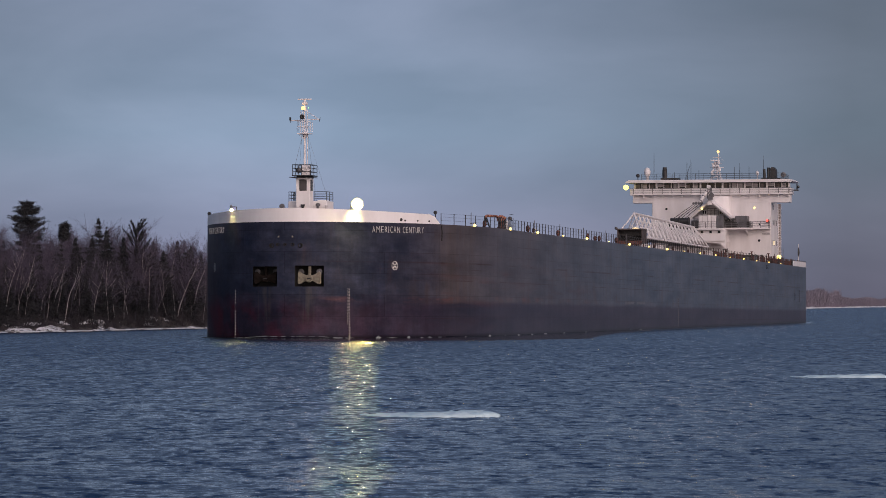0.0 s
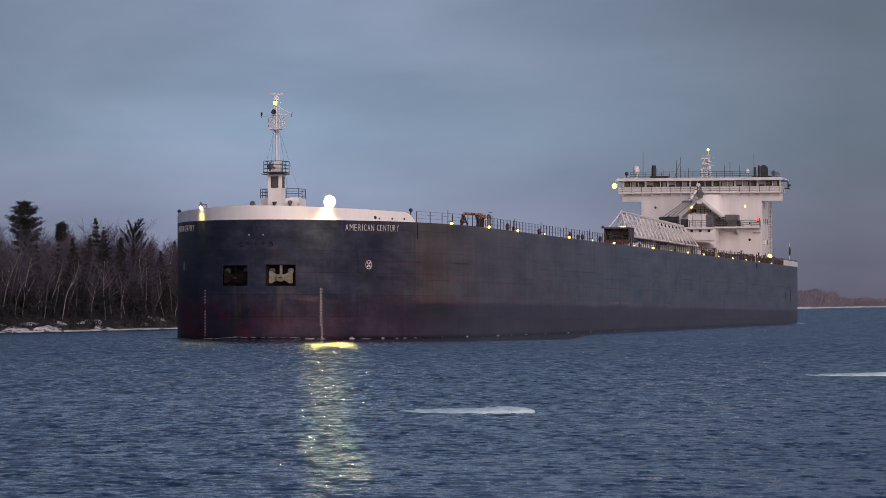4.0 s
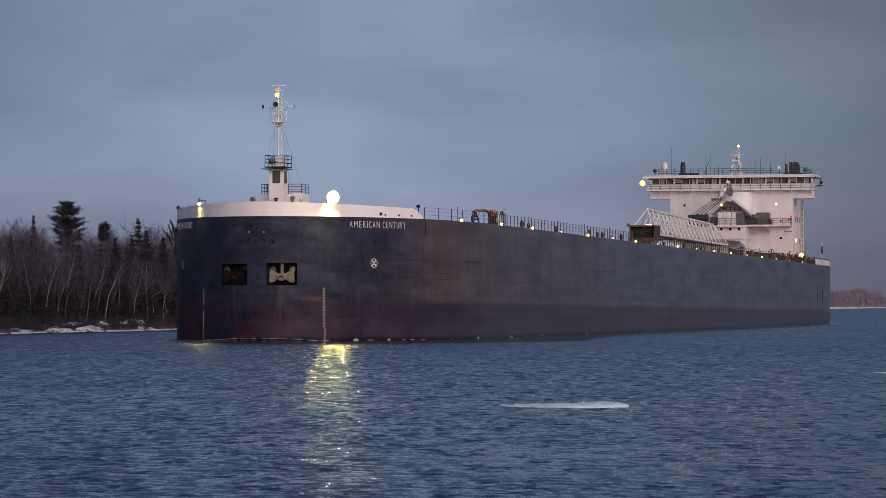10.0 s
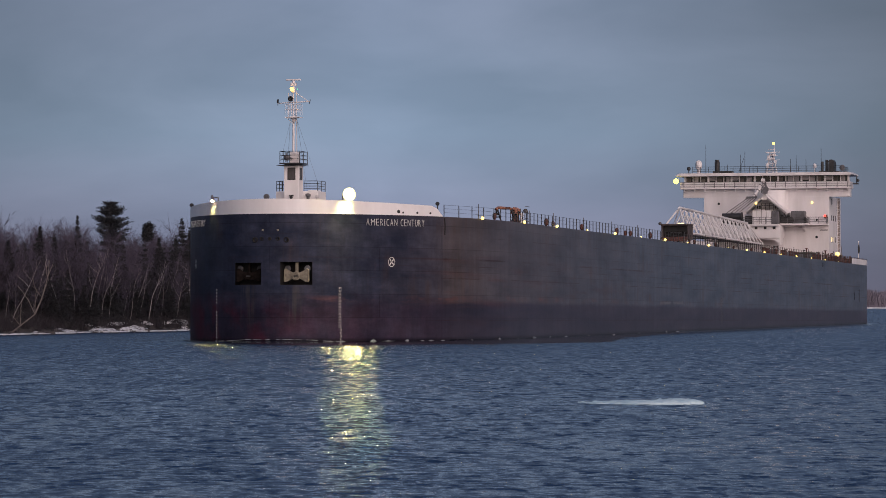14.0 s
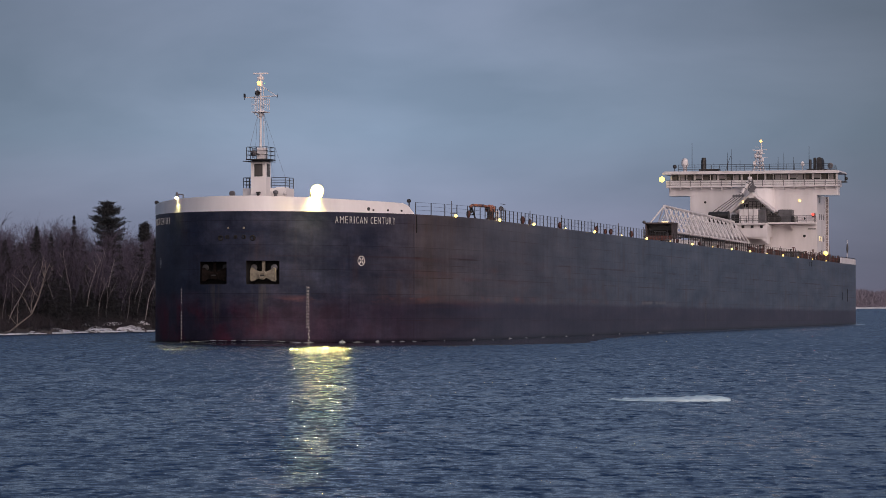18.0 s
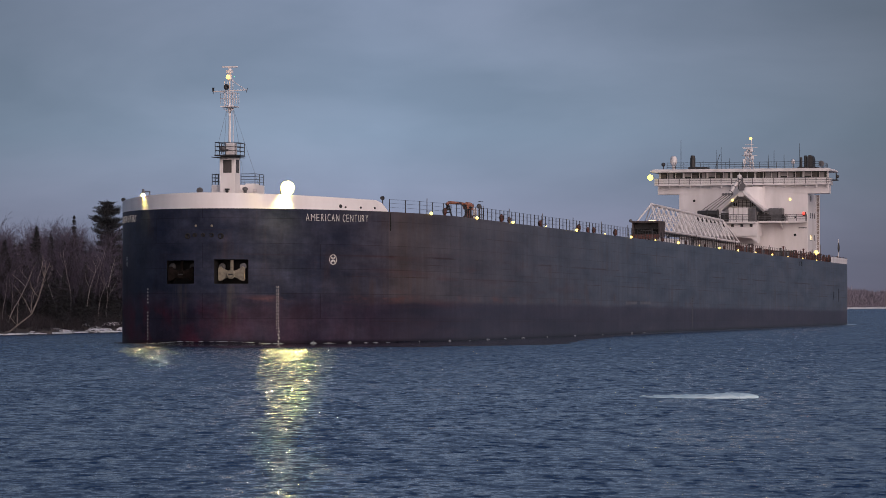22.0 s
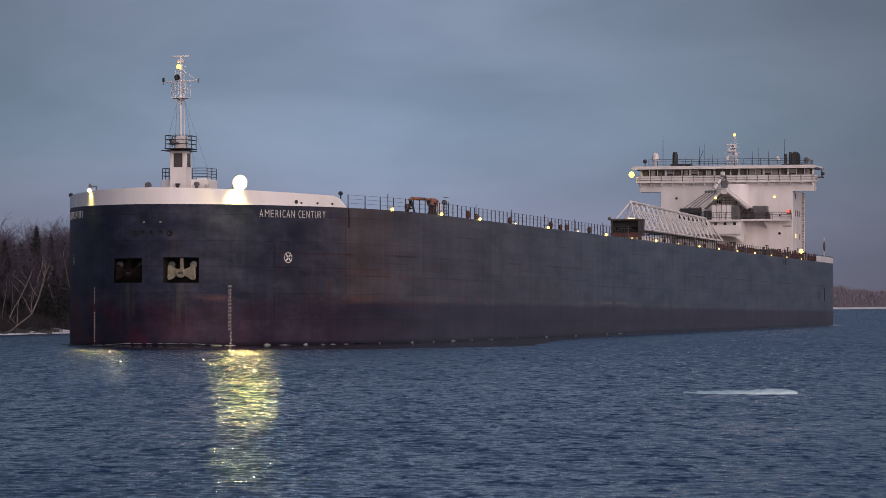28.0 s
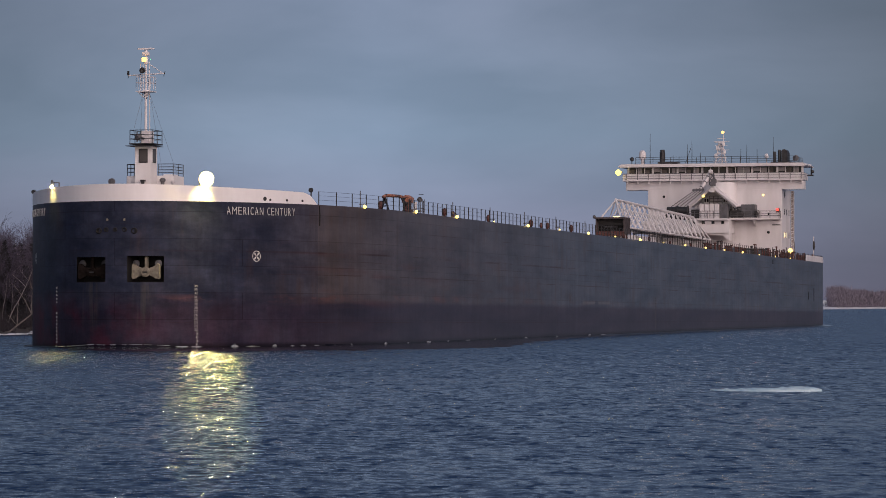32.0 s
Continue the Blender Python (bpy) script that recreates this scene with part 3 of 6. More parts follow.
def bent(rng, p, d, length, n=4, wander=0.12, lift=0.1):
    """A wandering line from p along d."""
    pts, d = [np.array(p, float)], np.array(d, float)
    for _ in range(n):
        d = d + rng.normal(size=3) * wander + (0, 0, lift)
        d /= np.linalg.norm(d)
        pts.append(pts[-1] + d * length / n)
    return np.array(pts)


def bare_tree(seed, h, lean=0.05, limbs=16, spread=0.30, low=0.35, thick=0.011, twigs=9, twig_w=0.022, tilt=None, wander=0.05, pale=0, stout=0.38):
    """Bark and twigs of a leafless tree at the origin."""
    rng = np.random.default_rng(seed)
    bark, twig = Wood(), Wood()
    way = (rng.normal() * lean, rng.normal() * lean, 1) if tilt is None else (*tilt, 1)
    trunk = bent(rng, (0, 0, -0.2), way, h * 0.97, 8, wander, 0.02)
    r0 = h * thick
    rad = np.linspace(r0, r0 * 0.18, len(trunk))
    bark.tube(trunk, rad, 5)
    for i in range(limbs):
        f = low + (0.97 - low) * (i + rng.random()) / limbs
        k = f * (len(trunk) - 1)
        p = trunk[int(k)] + (trunk[min(int(k) + 1, len(trunk) - 1)] - trunk[int(k)]) * (k % 1)
        a = rng.uniform(0, 2 * math.pi)
        L = h * spread * (1.15 - f) * rng.uniform(0.6, 1.25) + 0.5
        up = rng.uniform(0.5, 1.4)
        line = bent(rng, p, (math.cos(a), math.sin(a), up), L, 4, 0.16, 0.12)
        (twig if pale and i % pale else bark).tube(line, np.linspace(r0 * stout * (1.2 - f), 0.012, 5), 3)
        n = twigs
        at = rng.random(n) * 3.9
        b = np.array([line[int(q)] + (line[int(q) + 1] - line[int(q)]) * (q % 1) for q in at])
        d = (line[-1] - line[0]) / L + rng.normal(size=(n, 3)) * 0.55 + (0, 0, 0.35)
        tip = b + d * rng.uniform(0.35, 1.1, (n, 1)) * (0.5 + 0.05 * h)
        twig.blades(b, tip, np.full(n, twig_w), rng)
        m = 2 * n
        q = rng.integers(0, n, m)
        f2 = rng.uniform(0.3, 1, (m, 1))
        b2 = b[q] + (tip[q] - b[q]) * f2
        twig.blades(b2, b2 + (d[q] + rng.normal(size=(m, 3)) * 0.6) * rng.uniform(0.25, 0.6, (m, 1)), np.full(m, twig_w * 0.7), rng)
    return bark, twig


def spruce(seed, h, width, base=0.08, whorls=34, tufts=18, droop=0.25, ragged=0.3, blade=0.14):
    """Trunk and needle sprays of a narrow conifer."""
    rng = np.random.default_rng(seed)
    bark, leaf = Wood(), Wood()
    bark.tube([(0, 0, -0.3), (rng.normal() * 0.1, rng.normal() * 0.1, h * 0.6), (0, 0, h)], [h * 0.013, h * 0.008, 0.02], 5)
    for i in range(whorls):
        f = base + (0.985 - base) * i / (whorls - 1)
        z = (f + rng.normal() * 0.012) * h
        R = 1.35 * width * (1 - f) * rng.uniform(1 - ragged, 1.1) + 0.05
        for k in range(7):
            a = rng.uniform(0, 2 * math.pi)
            Rk = R * rng.uniform(0.65, 1.1)
            d = np.array([math.cos(a), math.sin(a), -droop + 0.5 * f])
            n = tufts
            s = rng.uniform(0.1, 1.0, n)
            b = np.array([0, 0, z]) + d * (s * Rk)[:, None] + rng.normal(size=(n, 3)) * 0.06
            t = b + (d * 0.5 + rng.normal(size=(n, 3)) * 0.55 + (0, 0, -0.12)) * rng.uniform(0.3, 0.75, (n, 1)) * (0.18 + 0.4 * R)
            leaf.blades(b, t, rng.uniform(0.4, 1.0, n) * blade * min(1, 0.4 + R), rng)
    return bark, leaf


def pine(seed, h, crown_low, width, clumps, upswept=0.0, blade=0.09, tufts=5, n=40, fluff=0.62, needle=1.0):
    """A tall pine: bare lower trunk, limbs in layers, each ending in tufts of needles."""
    rng = np.random.default_rng(seed)
    bark, leaf = Wood(), Wood()
    trunk = bent(rng, (0, 0, -0.3), (0, 0, 1), h * 0.98, 8, 0.03, 0.02)
    bark.tube(trunk, np.linspace(0.24, 0.05, 9), 6)
    for i in range(clumps):
        f = crown_low + (1 - crown_low) * (i + rng.random() * 0.8) / clumps
        k = min(f * 8, 7.99)
        p = trunk[int(k)] + (trunk[int(k) + 1] - trunk[int(k)]) * (k % 1)
        a = rng.uniform(0, 2 * math.pi)
        g = (f - crown_low) / (1 - crown_low)
        L = width * (math.sin(math.pi * min(1, 0.22 + 0.78 * g)) * 0.75 + 0.3) * rng.uniform(0.55, 1.15)
        if upswept < 0.5:
            L = width * (0.25 + 0.85 * (1 - g) ** 0.6 * min(1, 0.55 + 2.5 * g)) * rng.uniform(0.4, 1.2)
        line = bent(rng, p, (math.cos(a), math.sin(a), 0.15 + upswept * (0.5 + g)), L, 4, 0.1, 0.05 + 0.12 * upswept)
        bark.tube(line, np.linspace(0.07, 0.015, 5), 3)
        for j in range(tufts):
            q = rng.uniform(1.0, 4.0) if upswept < 0.5 else rng.uniform(0.6, 4.0)
            c = line[min(int(q), 3)] + (line[min(int(q), 3) + 1] - line[min(int(q), 3)]) * (q % 1)
            size = np.array([fluff, fluff, 0.2]) if upswept < 0.5 else np.array([0.28, 0.28, 0.3])
            b = c + rng.normal(size=(n, 3)) * size * 0.7
            t = b + (rng.normal(size=(n, 3)) * (0.7, 0.7, 0.45) + (0, 0, 0.25)) * rng.uniform(0.2, 0.45, (n, 1)) * needle
            leaf.blades(b, t, rng.uniform(0.5, 1, n) * blade, rng)
    return bark, leaf


def tiered_pine(seed, h, low, width, tiers=13):
    """An old pine: flat layers of limbs with gaps between them, broadest above the middle of the crown, each limb a flat spray of needles."""
    rng = np.random.default_rng(seed)
    bark, leaf = Wood(), Wood()
    trunk = bent(rng, (0, 0, -0.3), (0, 0, 1), h * 0.99, 8, 0.025, 0.02)
    bark.tube(trunk, np.linspace(0.22, 0.03, 9), 6)
    for i in range(tiers):
        g = (i + rng.uniform(-0.2, 0.2)) / (tiers - 1)
        g = min(max(g, 0), 1)
        f = low + (0.955 - low) * g
        k = min(f * 8, 7.99)
        p = trunk[int(k)] + (trunk[int(k) + 1] - trunk[int(k)]) * (k % 1)
        R = width * np.interp(g, (0, 0.2, 0.42, 0.62, 0.82, 1), (0.5, 0.85, 0.92, 0.98, 0.6, 0.16))
        for q in range(7 if g < 0.9 else 5):
            a = 2 * math.pi * (q + rng.uniform(-0.35, 0.35)) / 7
            L = R * rng.uniform(0.55, 1.18)
            line = bent(rng, p + (0, 0, rng.normal() * 0.2), (math.cos(a), math.sin(a), 0.0 + 0.45 * g), L, 4, 0.07, 0.09)
            bark.tube(line, np.linspace(0.045, 0.01, 5), 3)
            n = int((90 + 190 * L / width) * (0.55 + 0.6 * min(g * 2.2, 1)))
            at = rng.uniform(1.0, 4.0, n) ** 1.0 * 0.999
            b = np.array([line[int(x)] + (line[int(x) + 1] - line[int(x)]) * (x % 1) for x in at])
            b = b + rng.normal(size=(n, 3)) * (0.28, 0.28, 0.085)
            way = np.array([math.cos(a), math.sin(a), 0.6]) * 0.3 + rng.normal(size=(n, 3)) * (0.6, 0.6, 0.4)
            leaf.blades(b, b + way * rng.uniform(0.18, 0.36, (n, 1)), rng.uniform(0.025, 0.055, n), rng)
    return bark, leaf


def fan_pine(seed, h, low, width):
    """A thin pine whose long limbs sweep up and out like the ribs of a fan, needles in brushes along them."""
    rng = np.random.default_rng(seed)
    bark, leaf = Wood(), Wood()
    trunk = bent(rng, (0, 0, -0.3), (0, 0, 1), h * 0.84, 8, 0.03, 0.02)
    bark.tube(trunk, np.linspace(0.15, 0.03, 9), 5)
    for i in range(64):
        g = rng.random()
        f = low + (0.98 - low) * g
        k = min(f * 8, 7.99)
        p = trunk[int(k)] + (trunk[int(k) + 1] - trunk[int(k)]) * (k % 1)
        a = rng.uniform(0, 2 * math.pi)
        L = width * (1.0 - 0.3 * g) * rng.uniform(0.6, 1.1)
        line = bent(rng, p, (math.cos(a), math.sin(a), 0.35 + 1.0 * g), L, 5, 0.06, 0.05)
        bark.tube(line, np.linspace(0.04, 0.01, 6), 3)
        n = int(70 * L)
        at = rng.uniform(1.2, 4.99, n)
        b = np.array([line[int(x)] + (line[int(x) + 1] - line[int(x)]) * (x % 1) for x in at])
        d = (line[-1] - line[0]) / L
        leaf.blades(b, b + (d * 0.8 + rng.normal(size=(n, 3)) * 0.42) * rng.uniform(0.2, 0.42, (n, 1)), rng.uniform(0.016, 0.034, n), rng)
    return bark, leaf


def tree(name, made, at, label, category, bark_mat, crown_mat, group="", turn=0.0):
    bark, leaf = made
    ob = tagged(new(name), label, category, group)
    ob.location, ob.rotation_euler = at, (0, 0, turn)
    part("trunk", bark.mesh("trunk", bark_mat), bark_mat, ob)
    part("crown", leaf.mesh("crown", crown_mat), crown_mat, ob)
    return ob


def top_height(xp, s, y_top):
    """The height of a tree at that spot whose top stands at the elevation y_top."""
    x, y, z = bank_spot(xp, s)
    return 3.572 + (537.4 - y_top) / 5910 * y - z


def standing_trees():
    h = top_height(191.5, 11, 347)
    tree("white_pine", tiered_pine(11, h, 0.55, 2.6, 12), bank_spot(193, 11), "tall dark white pine with layered crown above the woods", "tree", M_BARK, M_NEEDLE)
    h = top_height(381, 9, 371)
    tree("young_pine", fan_pine(12, h, 0.45, 3.7), bank_spot(381, 9), "thin pine with upswept spiky branches", "tree", M_BARK, M_NEEDLE)
    h = top_height(241, 10, 391)
    tree("round_topped_pine", pine(13, h, 0.83, 0.75, 22, 0.2, 0.085, 5, 40, 0.32), bank_spot(241, 10), "dark pine with a small round crown", "tree", M_BARK, M_NEEDLE)
    for k, (xp, s, yt, w) in enumerate(((316, 11, 384, 1.7), (131, 10, 381, 1.0), (65, 9, 402, 1.3), (305, 6, 418, 1.3), (479, 9, 436, 1.7), (330, 8, 405, 2.0), (275, 7, 420, 1.6), (8, 7, 425, 1.6), (90, 12, 415, 1.4), (430, 7, 445, 2.0), (412, 10, 430, 1.7), (360, 12, 420, 1.7), (35, 11, 430, 1.8), (112, 12, 425, 1.7), (455, 12, 425, 1.5))):
        tree("spruce", spruce(30 + k, top_height(xp, s, yt), w * 1.25, 0.3 + 0.1 * (k % 3), 46, 16, 0.35, 0.4, 0.075), bank_spot(xp, s), "narrow dark spruce among bare trees", "tree", M_BARK, M_NEEDLE, "spruces in the woods", k)
    births = ((189, 5, 452, 0.14, 0.3), (299, 6, 448, 0.03, 0.4), (333, 3.5, 450, 0.09, 0.35), (235, 6, 458, 0.02, 0.5), (247, 7, 446, 0.0, 0.5), (122, 6, 470, 0.02, 0.4), (162, 8, 436, 0.16, 0.35),
              (361, 4, 490, 0.05, 0.6), (481, 6, 434, 0.04, 0.35), (443, 8, 440, 0.02, 0.4), (451, 5, 478, -0.04, 0.5), (500, 3, 498, 0.1, 0.6), (54, 9, 425, -0.05, 0.4), (4, 5, 490, 0.12, 0.5), (172, 9, 446, 0.1, 0.4), (405, 7, 452, 0.06, 0.5))
    for k, (xp, s, yt, lean, low) in enumerate(births):
        made = bare_tree(60 + k, top_height(xp, s, yt) * 1.04, 0, 13, 0.30, low, 0.0085 + 0.002 * (k % 3 == 0), 6, 0.012, (lean, 0.0), 0.085, 3)
        tree("birch", made, bank_spot(xp, s), "leafless white-barked birch on the bank", "tree", M_BIRCH if k in (0, 2, 8, 12) else M_SHADEBIRCH, M_TWIG, "birches on the bank")
    some = random.Random(77)
    for k in range(30):
        xp, s = 8 + 16.5 * k + some.uniform(-9, 9), some.uniform(3.6, 6.5)
        made = bare_tree(90 + k, top_height(xp, s, some.uniform(430, 480)), 0, 10, 0.34, 0.45, 0.0070, 5, 0.011, (some.uniform(-0.1, 0.24), 0.0), 0.12, 2, 0.62)
        tree("birch", made, bank_spot(xp, s), "thin leaning birch with pale forked limbs among darker trees", "tree", M_BIRCH if k % 3 == 0 else M_SHADEBIRCH, M_TWIG, "birches on the bank")
    for k in range(14):
        xp, s = 75 + 30 * k + some.uniform(-14, 14), some.uniform(3.2, 4.6)
        tree("low_spruce", spruce(140 + k, top_height(xp, s, some.uniform(478, 512)), some.uniform(1.3, 1.9), 0.04, 30, 14, 0.3, 0.4, 0.075), bank_spot(xp, s), "young dark spruce at the edge of the woods", "tree", M_BARK, M_NEEDLE, "young spruces along the bank", k)
    # the pale dead tree that leans out over the shore
    x, y, z = bank_spot(12, 1.2)
    rng = np.random.default_rng(5)
    bark, twig = Wood(), Wood()
    stem = np.array([(0, 0, -0.1), (1.2, 0.4, 0.9), (2.8, 1.0, 2.2), (3.6, 1.4, 4.2), (4.2, 1.8, 6.6), (4.4, 2.0, 8.6)])
    bark.tube(stem, [0.17, 0.14, 0.11, 0.08, 0.05, 0.02], 6)
    for k, (i, d, L) in enumerate(((1, (0.1, 0, 1), 3.0), (2, (-0.5, 0.2, 1), 4.6), (2, (-0.1, 0, 1), 3.8), (3, (-0.6, 0, 0.9), 3.0), (3, (0.5, 0, 0.8), 2.4), (4, (-0.5, 0, 1), 2.0), (4, (0.5, 0.2, 0.9), 1.8), (1, (-0.8, 0, 0.6), 1.6))):
        line = bent(rng, stem[i], d, L, 5, 0.14, 0.05)
        bark.tube(line, np.linspace(0.062, 0.015, 6), 4)
        b = line[rng.integers(1, 5, 8)]
        twig.blades(b, b + rng.normal(size=(8, 3)) * 0.5 + (0, 0, 0.5), np.full(8, 0.02), rng)
    tree("fallen_snag", (bark, twig), (x, y, z), "pale dead tree leaning over the shore ice", "tree", M_SNAG, M_SNAG)


standing_trees()


def scatter(kinds, places, turn_rng):
    """Joins many turned and scaled copies of the given arrays."""
    vs, ts, n = [], [], 0
    for (x, y, z), k, s in places:
        v, t = kinds[k]
        a = turn_rng.uniform(0, 2 * math.pi)
        m = np.array([[math.cos(a), -math.sin(a), 0], [math.sin(a), math.cos(a), 0], [0, 0, 1]]) * s
        vs.append(v @ m.T + (x, y, z))
        ts.append(t + n)
        n += len(v)
    return np.concatenate(vs), np.concatenate(ts)


def woods():
    rng = np.random.default_rng(21)
    made = [bare_tree(100 + i, 12.0, 0.07, 18, 0.27, 0.2, 0.0055, 16, 0.0145, None, 0.075) for i in range(7)]
    bark, twig = [m[0].arrays() for m in made], [m[1].arrays() for m in made]
    places = []
    for i in range(1150):
        y = rng.uniform(372, 640)
        s = 3.2 + rng.gamma(1.4, 13.0)
        if s > 95:
            continue
        x = shore_x(y) - s
        hump = 1.0 + 0.10 * math.sin(y * 0.09 + 1.2) + 0.06 * math.sin(y * 0.23)
        places.append(((x, y, bank_height(s)), int(rng.integers(0, 7)), (0.66 + 0.38 * rng.random()) * hump * (0.75 if s < 8 else 0.96)))
    v, t = scatter(bark, places, np.random.default_rng(1))
    tagged(new("woods", tri_mesh("woods", v, t, M_BARK)), "dense leafless grey-brown woodland trunks on the bank", "woods", kind="stuff")
    v, t = scatter(twig, places, np.random.default_rng(1))
    tagged(new("brushwood", tri_mesh("brushwood", v, t, M_TWIG)), "dense haze of reddish bare twigs on the bank", "woods", kind="stuff")
    firs = [spruce(200 + i, 6.0, 1.3, 0.03, 15, 12, 0.25, 0.4, 0.075)[1].arrays() for i in range(4)]
    places = []
    for i in range(640):
        y = rng.uniform(372, 600)
        s = 4.6 + rng.gamma(1.5, 6.0)
        places.append(((shore_x(y) - s, y, bank_height(s) - 0.1), int(rng.integers(0, 4)), rng.uniform(0.35, 1.2) if rng.random() < 0.55 else rng.uniform(0.9, 1.65)))
    v, t = scatter(firs, places, np.random.default_rng(2))
    tagged(new("undergrowth", tri_mesh("undergrowth", v, t, M_NEEDLE)), "dark evergreen undergrowth below the bare trees", "undergrowth", kind="stuff")
    # low twiggy scrub at the shore
    sc = Wood()
    for i in range(1100):
        y = rng.uniform(378, 560)
        s = rng.uniform(1.5, 7.5)
        n = 30
        c = np.array([shore_x(y) - s, y, bank_height(s)])
        b = c + rng.normal(size=(n, 3)) * (0.3, 0.3, 0.02)
        d = rng.normal(size=(n, 3)) * (0.45, 0.45, 0.2) + (0, 0, 0.9)
        sc.blades(b, b + d * rng.uniform(0.3, 1.7, (n, 1)), np.full(n, 0.026), rng)
    tagged(new("shore_scrub", sc.mesh("shore_scrub", M_SCRUB)), "leafless brown scrub along the shore", "scrub", kind="stuff")


woods()


def shore_snow():
    """A ledge of ice along the water, mounds of old snow above it, some boulders."""
    rng = random.Random(9)
    sh = Shape()
    ys = [372 + 0.6 * i for i in range(330)]
    for y in ys:
        w0 = 0.25 + 0.5 * noise.noise((y * 0.25, 0, 0)) + 0.3 * noise.noise((y * 1.1, 0, 2))
        w1 = 0.35 + 0.5 * noise.noise((y * 0.3, 5, 0))
        x = shore_x(y)
        t = 0.0 + 0.1 * noise.noise((y * 0.8, 2, 2))
        sh.v += [(x + w0, y, -0.1), (x + w0, y, t), (x + w0 * 0.3, y, t + 0.03), (x - max(w1, 0.1), y, t + 0.05), (x - max(w1, 0.1) - 0.3, y, -0.1)]
    sh.f = [(i * 5 + j, i * 5 + j + 1, i * 5 + j + 6, i * 5 + j + 5) for i in range(len(ys) - 1) for j in range(4)]
    thing("shore_ice", sh, M_SNOW, "dirty white ledge of ice along the waterline", "shore ice", kind="structure", smooth=True)
    mounds = ((165, 1.3, 2.2, 0.9), (185, 1.2, 3.2, 0.8), (225, 1.5, 3.6, 1.1), (245, 2.0, 1.6, 0.7), (110, 1.2, 2.6, 0.7), (128, 1.6, 1.4, 0.5), (312, 3.3, 2.4, 1.5), (320, 2.0, 1.8, 1.2), (232, 1.9, 2.6, 1.3), (176, 1.9, 2.0, 1.1), (394, 4.4, 2.2, 1.2), (402, 2.6, 2.4, 1.0), (384, 5.2, 1.4, 0.9), (436, 4.0, 1.0, 0.7), (285, 3.4, 0.9, 0.7), (205, 3.6, 3.0, 0.7), (350, 3.6, 0.8, 0.6), (252, 3.8, 1.4, 0.7), (150, 3.4, 1.6, 0.6), (60, 1.4, 1.6, 0.4), (480, 1.2, 2.0, 0.5), (340, 1.2, 1.6, 0.5))
    for k, (xp, s, L, H) in enumerate(mounds):
        m = Shape()
        n, rings = 22, 5
        for g in range(5):
            ox, oy, c = (rng.gauss(0, 0.16) * L, rng.gauss(0, 0.6) * L, rng.uniform(0.3, 0.75)) if g else (0, 0, 0.7)
            k0 = len(m.v)
            for j in range(rings + 1):
                f = 1 - j / rings
                for i in range(n):
                    a = 2 * math.pi * i / n
                    q = c * f * (1 + 0.7 * noise.noise((math.cos(a) * 2.2 + k, math.sin(a) * 2.2, k + g)) + 0.4 * noise.noise((math.cos(a) * 6, math.sin(a) * 6 + k, g)))
                    m.v.append((ox + 0.35 * L * q * math.cos(a), oy + 1.3 * L * q * math.sin(a), c * H * 0.74 * (1 - f * f) * (1 + 0.7 * noise.noise((i, j, k + g))) - 0.1 - 0.32 * ox))
            m.f += [(k0 + j * n + i, k0 + j * n + (i + 1) % n, k0 + (j + 1) * n + (i + 1) % n, k0 + (j + 1) * n + i) for j in range(rings) for i in range(n)]
        ob = thing("snow_mound", m, M_THAW, "patch of old snow on the bank", "snow patch", "snow on the bank", smooth=True)
        ob.location, ob.rotation_euler = bank_spot(xp, s), (0, 0, -0.26)
    for k in range(46):
        xp, s = rng.uniform(-5, 520), rng.uniform(-0.3, 3.4)
        r = rng.uniform(0.2, 0.55)
        m = Shape().ball((0, 0, 0), r, 8, 5, 0.7)
        m.v = [tuple(c * (1 + 0.7 * noise.noise((v[0] * 3 + k, v[1] * 3, v[2] * 3))) for c in v) for v in m.v]
        ob = thing("boulder", m, M_ROCK, "grey shore boulder half in snow", "rock", "boulders on the shore", smooth=False)
        x, y, z = bank_spot(xp, s)
        ob.location = (x, y, z - 0.08)


shore_snow()


def far_woods():
    """The line of bare trees on the far shore."""
    rng = np.random.default_rng(8)
    line = np.array([(-100, 1900), (250, 2150), (330, 2450), (420, 2900), (560, 3500), (900, 4200)], float)
    w = Wood()
    for a, b in zip(line[1:], line[2:]):
        L = np.linalg.norm(b - a)
        for i in range(int(L / 1.1)):
            p = a + (b - a) * rng.random()
            p = p * (1.016 + 0.03 * rng.random())
            h = rng.uniform(11, 14.5) * (1 + 0.12 * math.sin(p[1] * 0.02) + 0.1 * math.sin(p[1] * 0.051))
            if p[0] / p[1] > 0.142:
                h *= 0.62
            n = 120
            c = np.array([p[0], p[1], 0.5])
            base = c + np.stack([rng.normal(size=n) * 1.9, rng.normal(size=n) * 1.7, rng.uniform(0.0, 0.75, n) * h], -1)
            tip = base + np.stack([rng.normal(size=n) * 0.8, rng.normal(size=n) * 0.8, rng.uniform(0.12, 0.3, n) * h], -1)
            tip[:, 2] = np.minimum(tip[:, 2], h)
            # blades take M_FAR, whose pale mauve carries the haze
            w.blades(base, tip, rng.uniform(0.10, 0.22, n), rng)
    tagged(new("far_woods", w.mesh("far_woods", M_FAR)), "distant brown leafless woods on the far shore, coloured pale for haze", "woods", kind="stuff")


far_woods()

# ---- the ship: x ahead from the stem, y to port, z over the water ----
BEAM, RUN, POWER, LENGTH = 16.0, 33.12, 1.925, 304.0
ship = tagged(new("bulk_carrier"), "huge black-hulled lake bulk carrier under way with lit deck lamps", "ship")


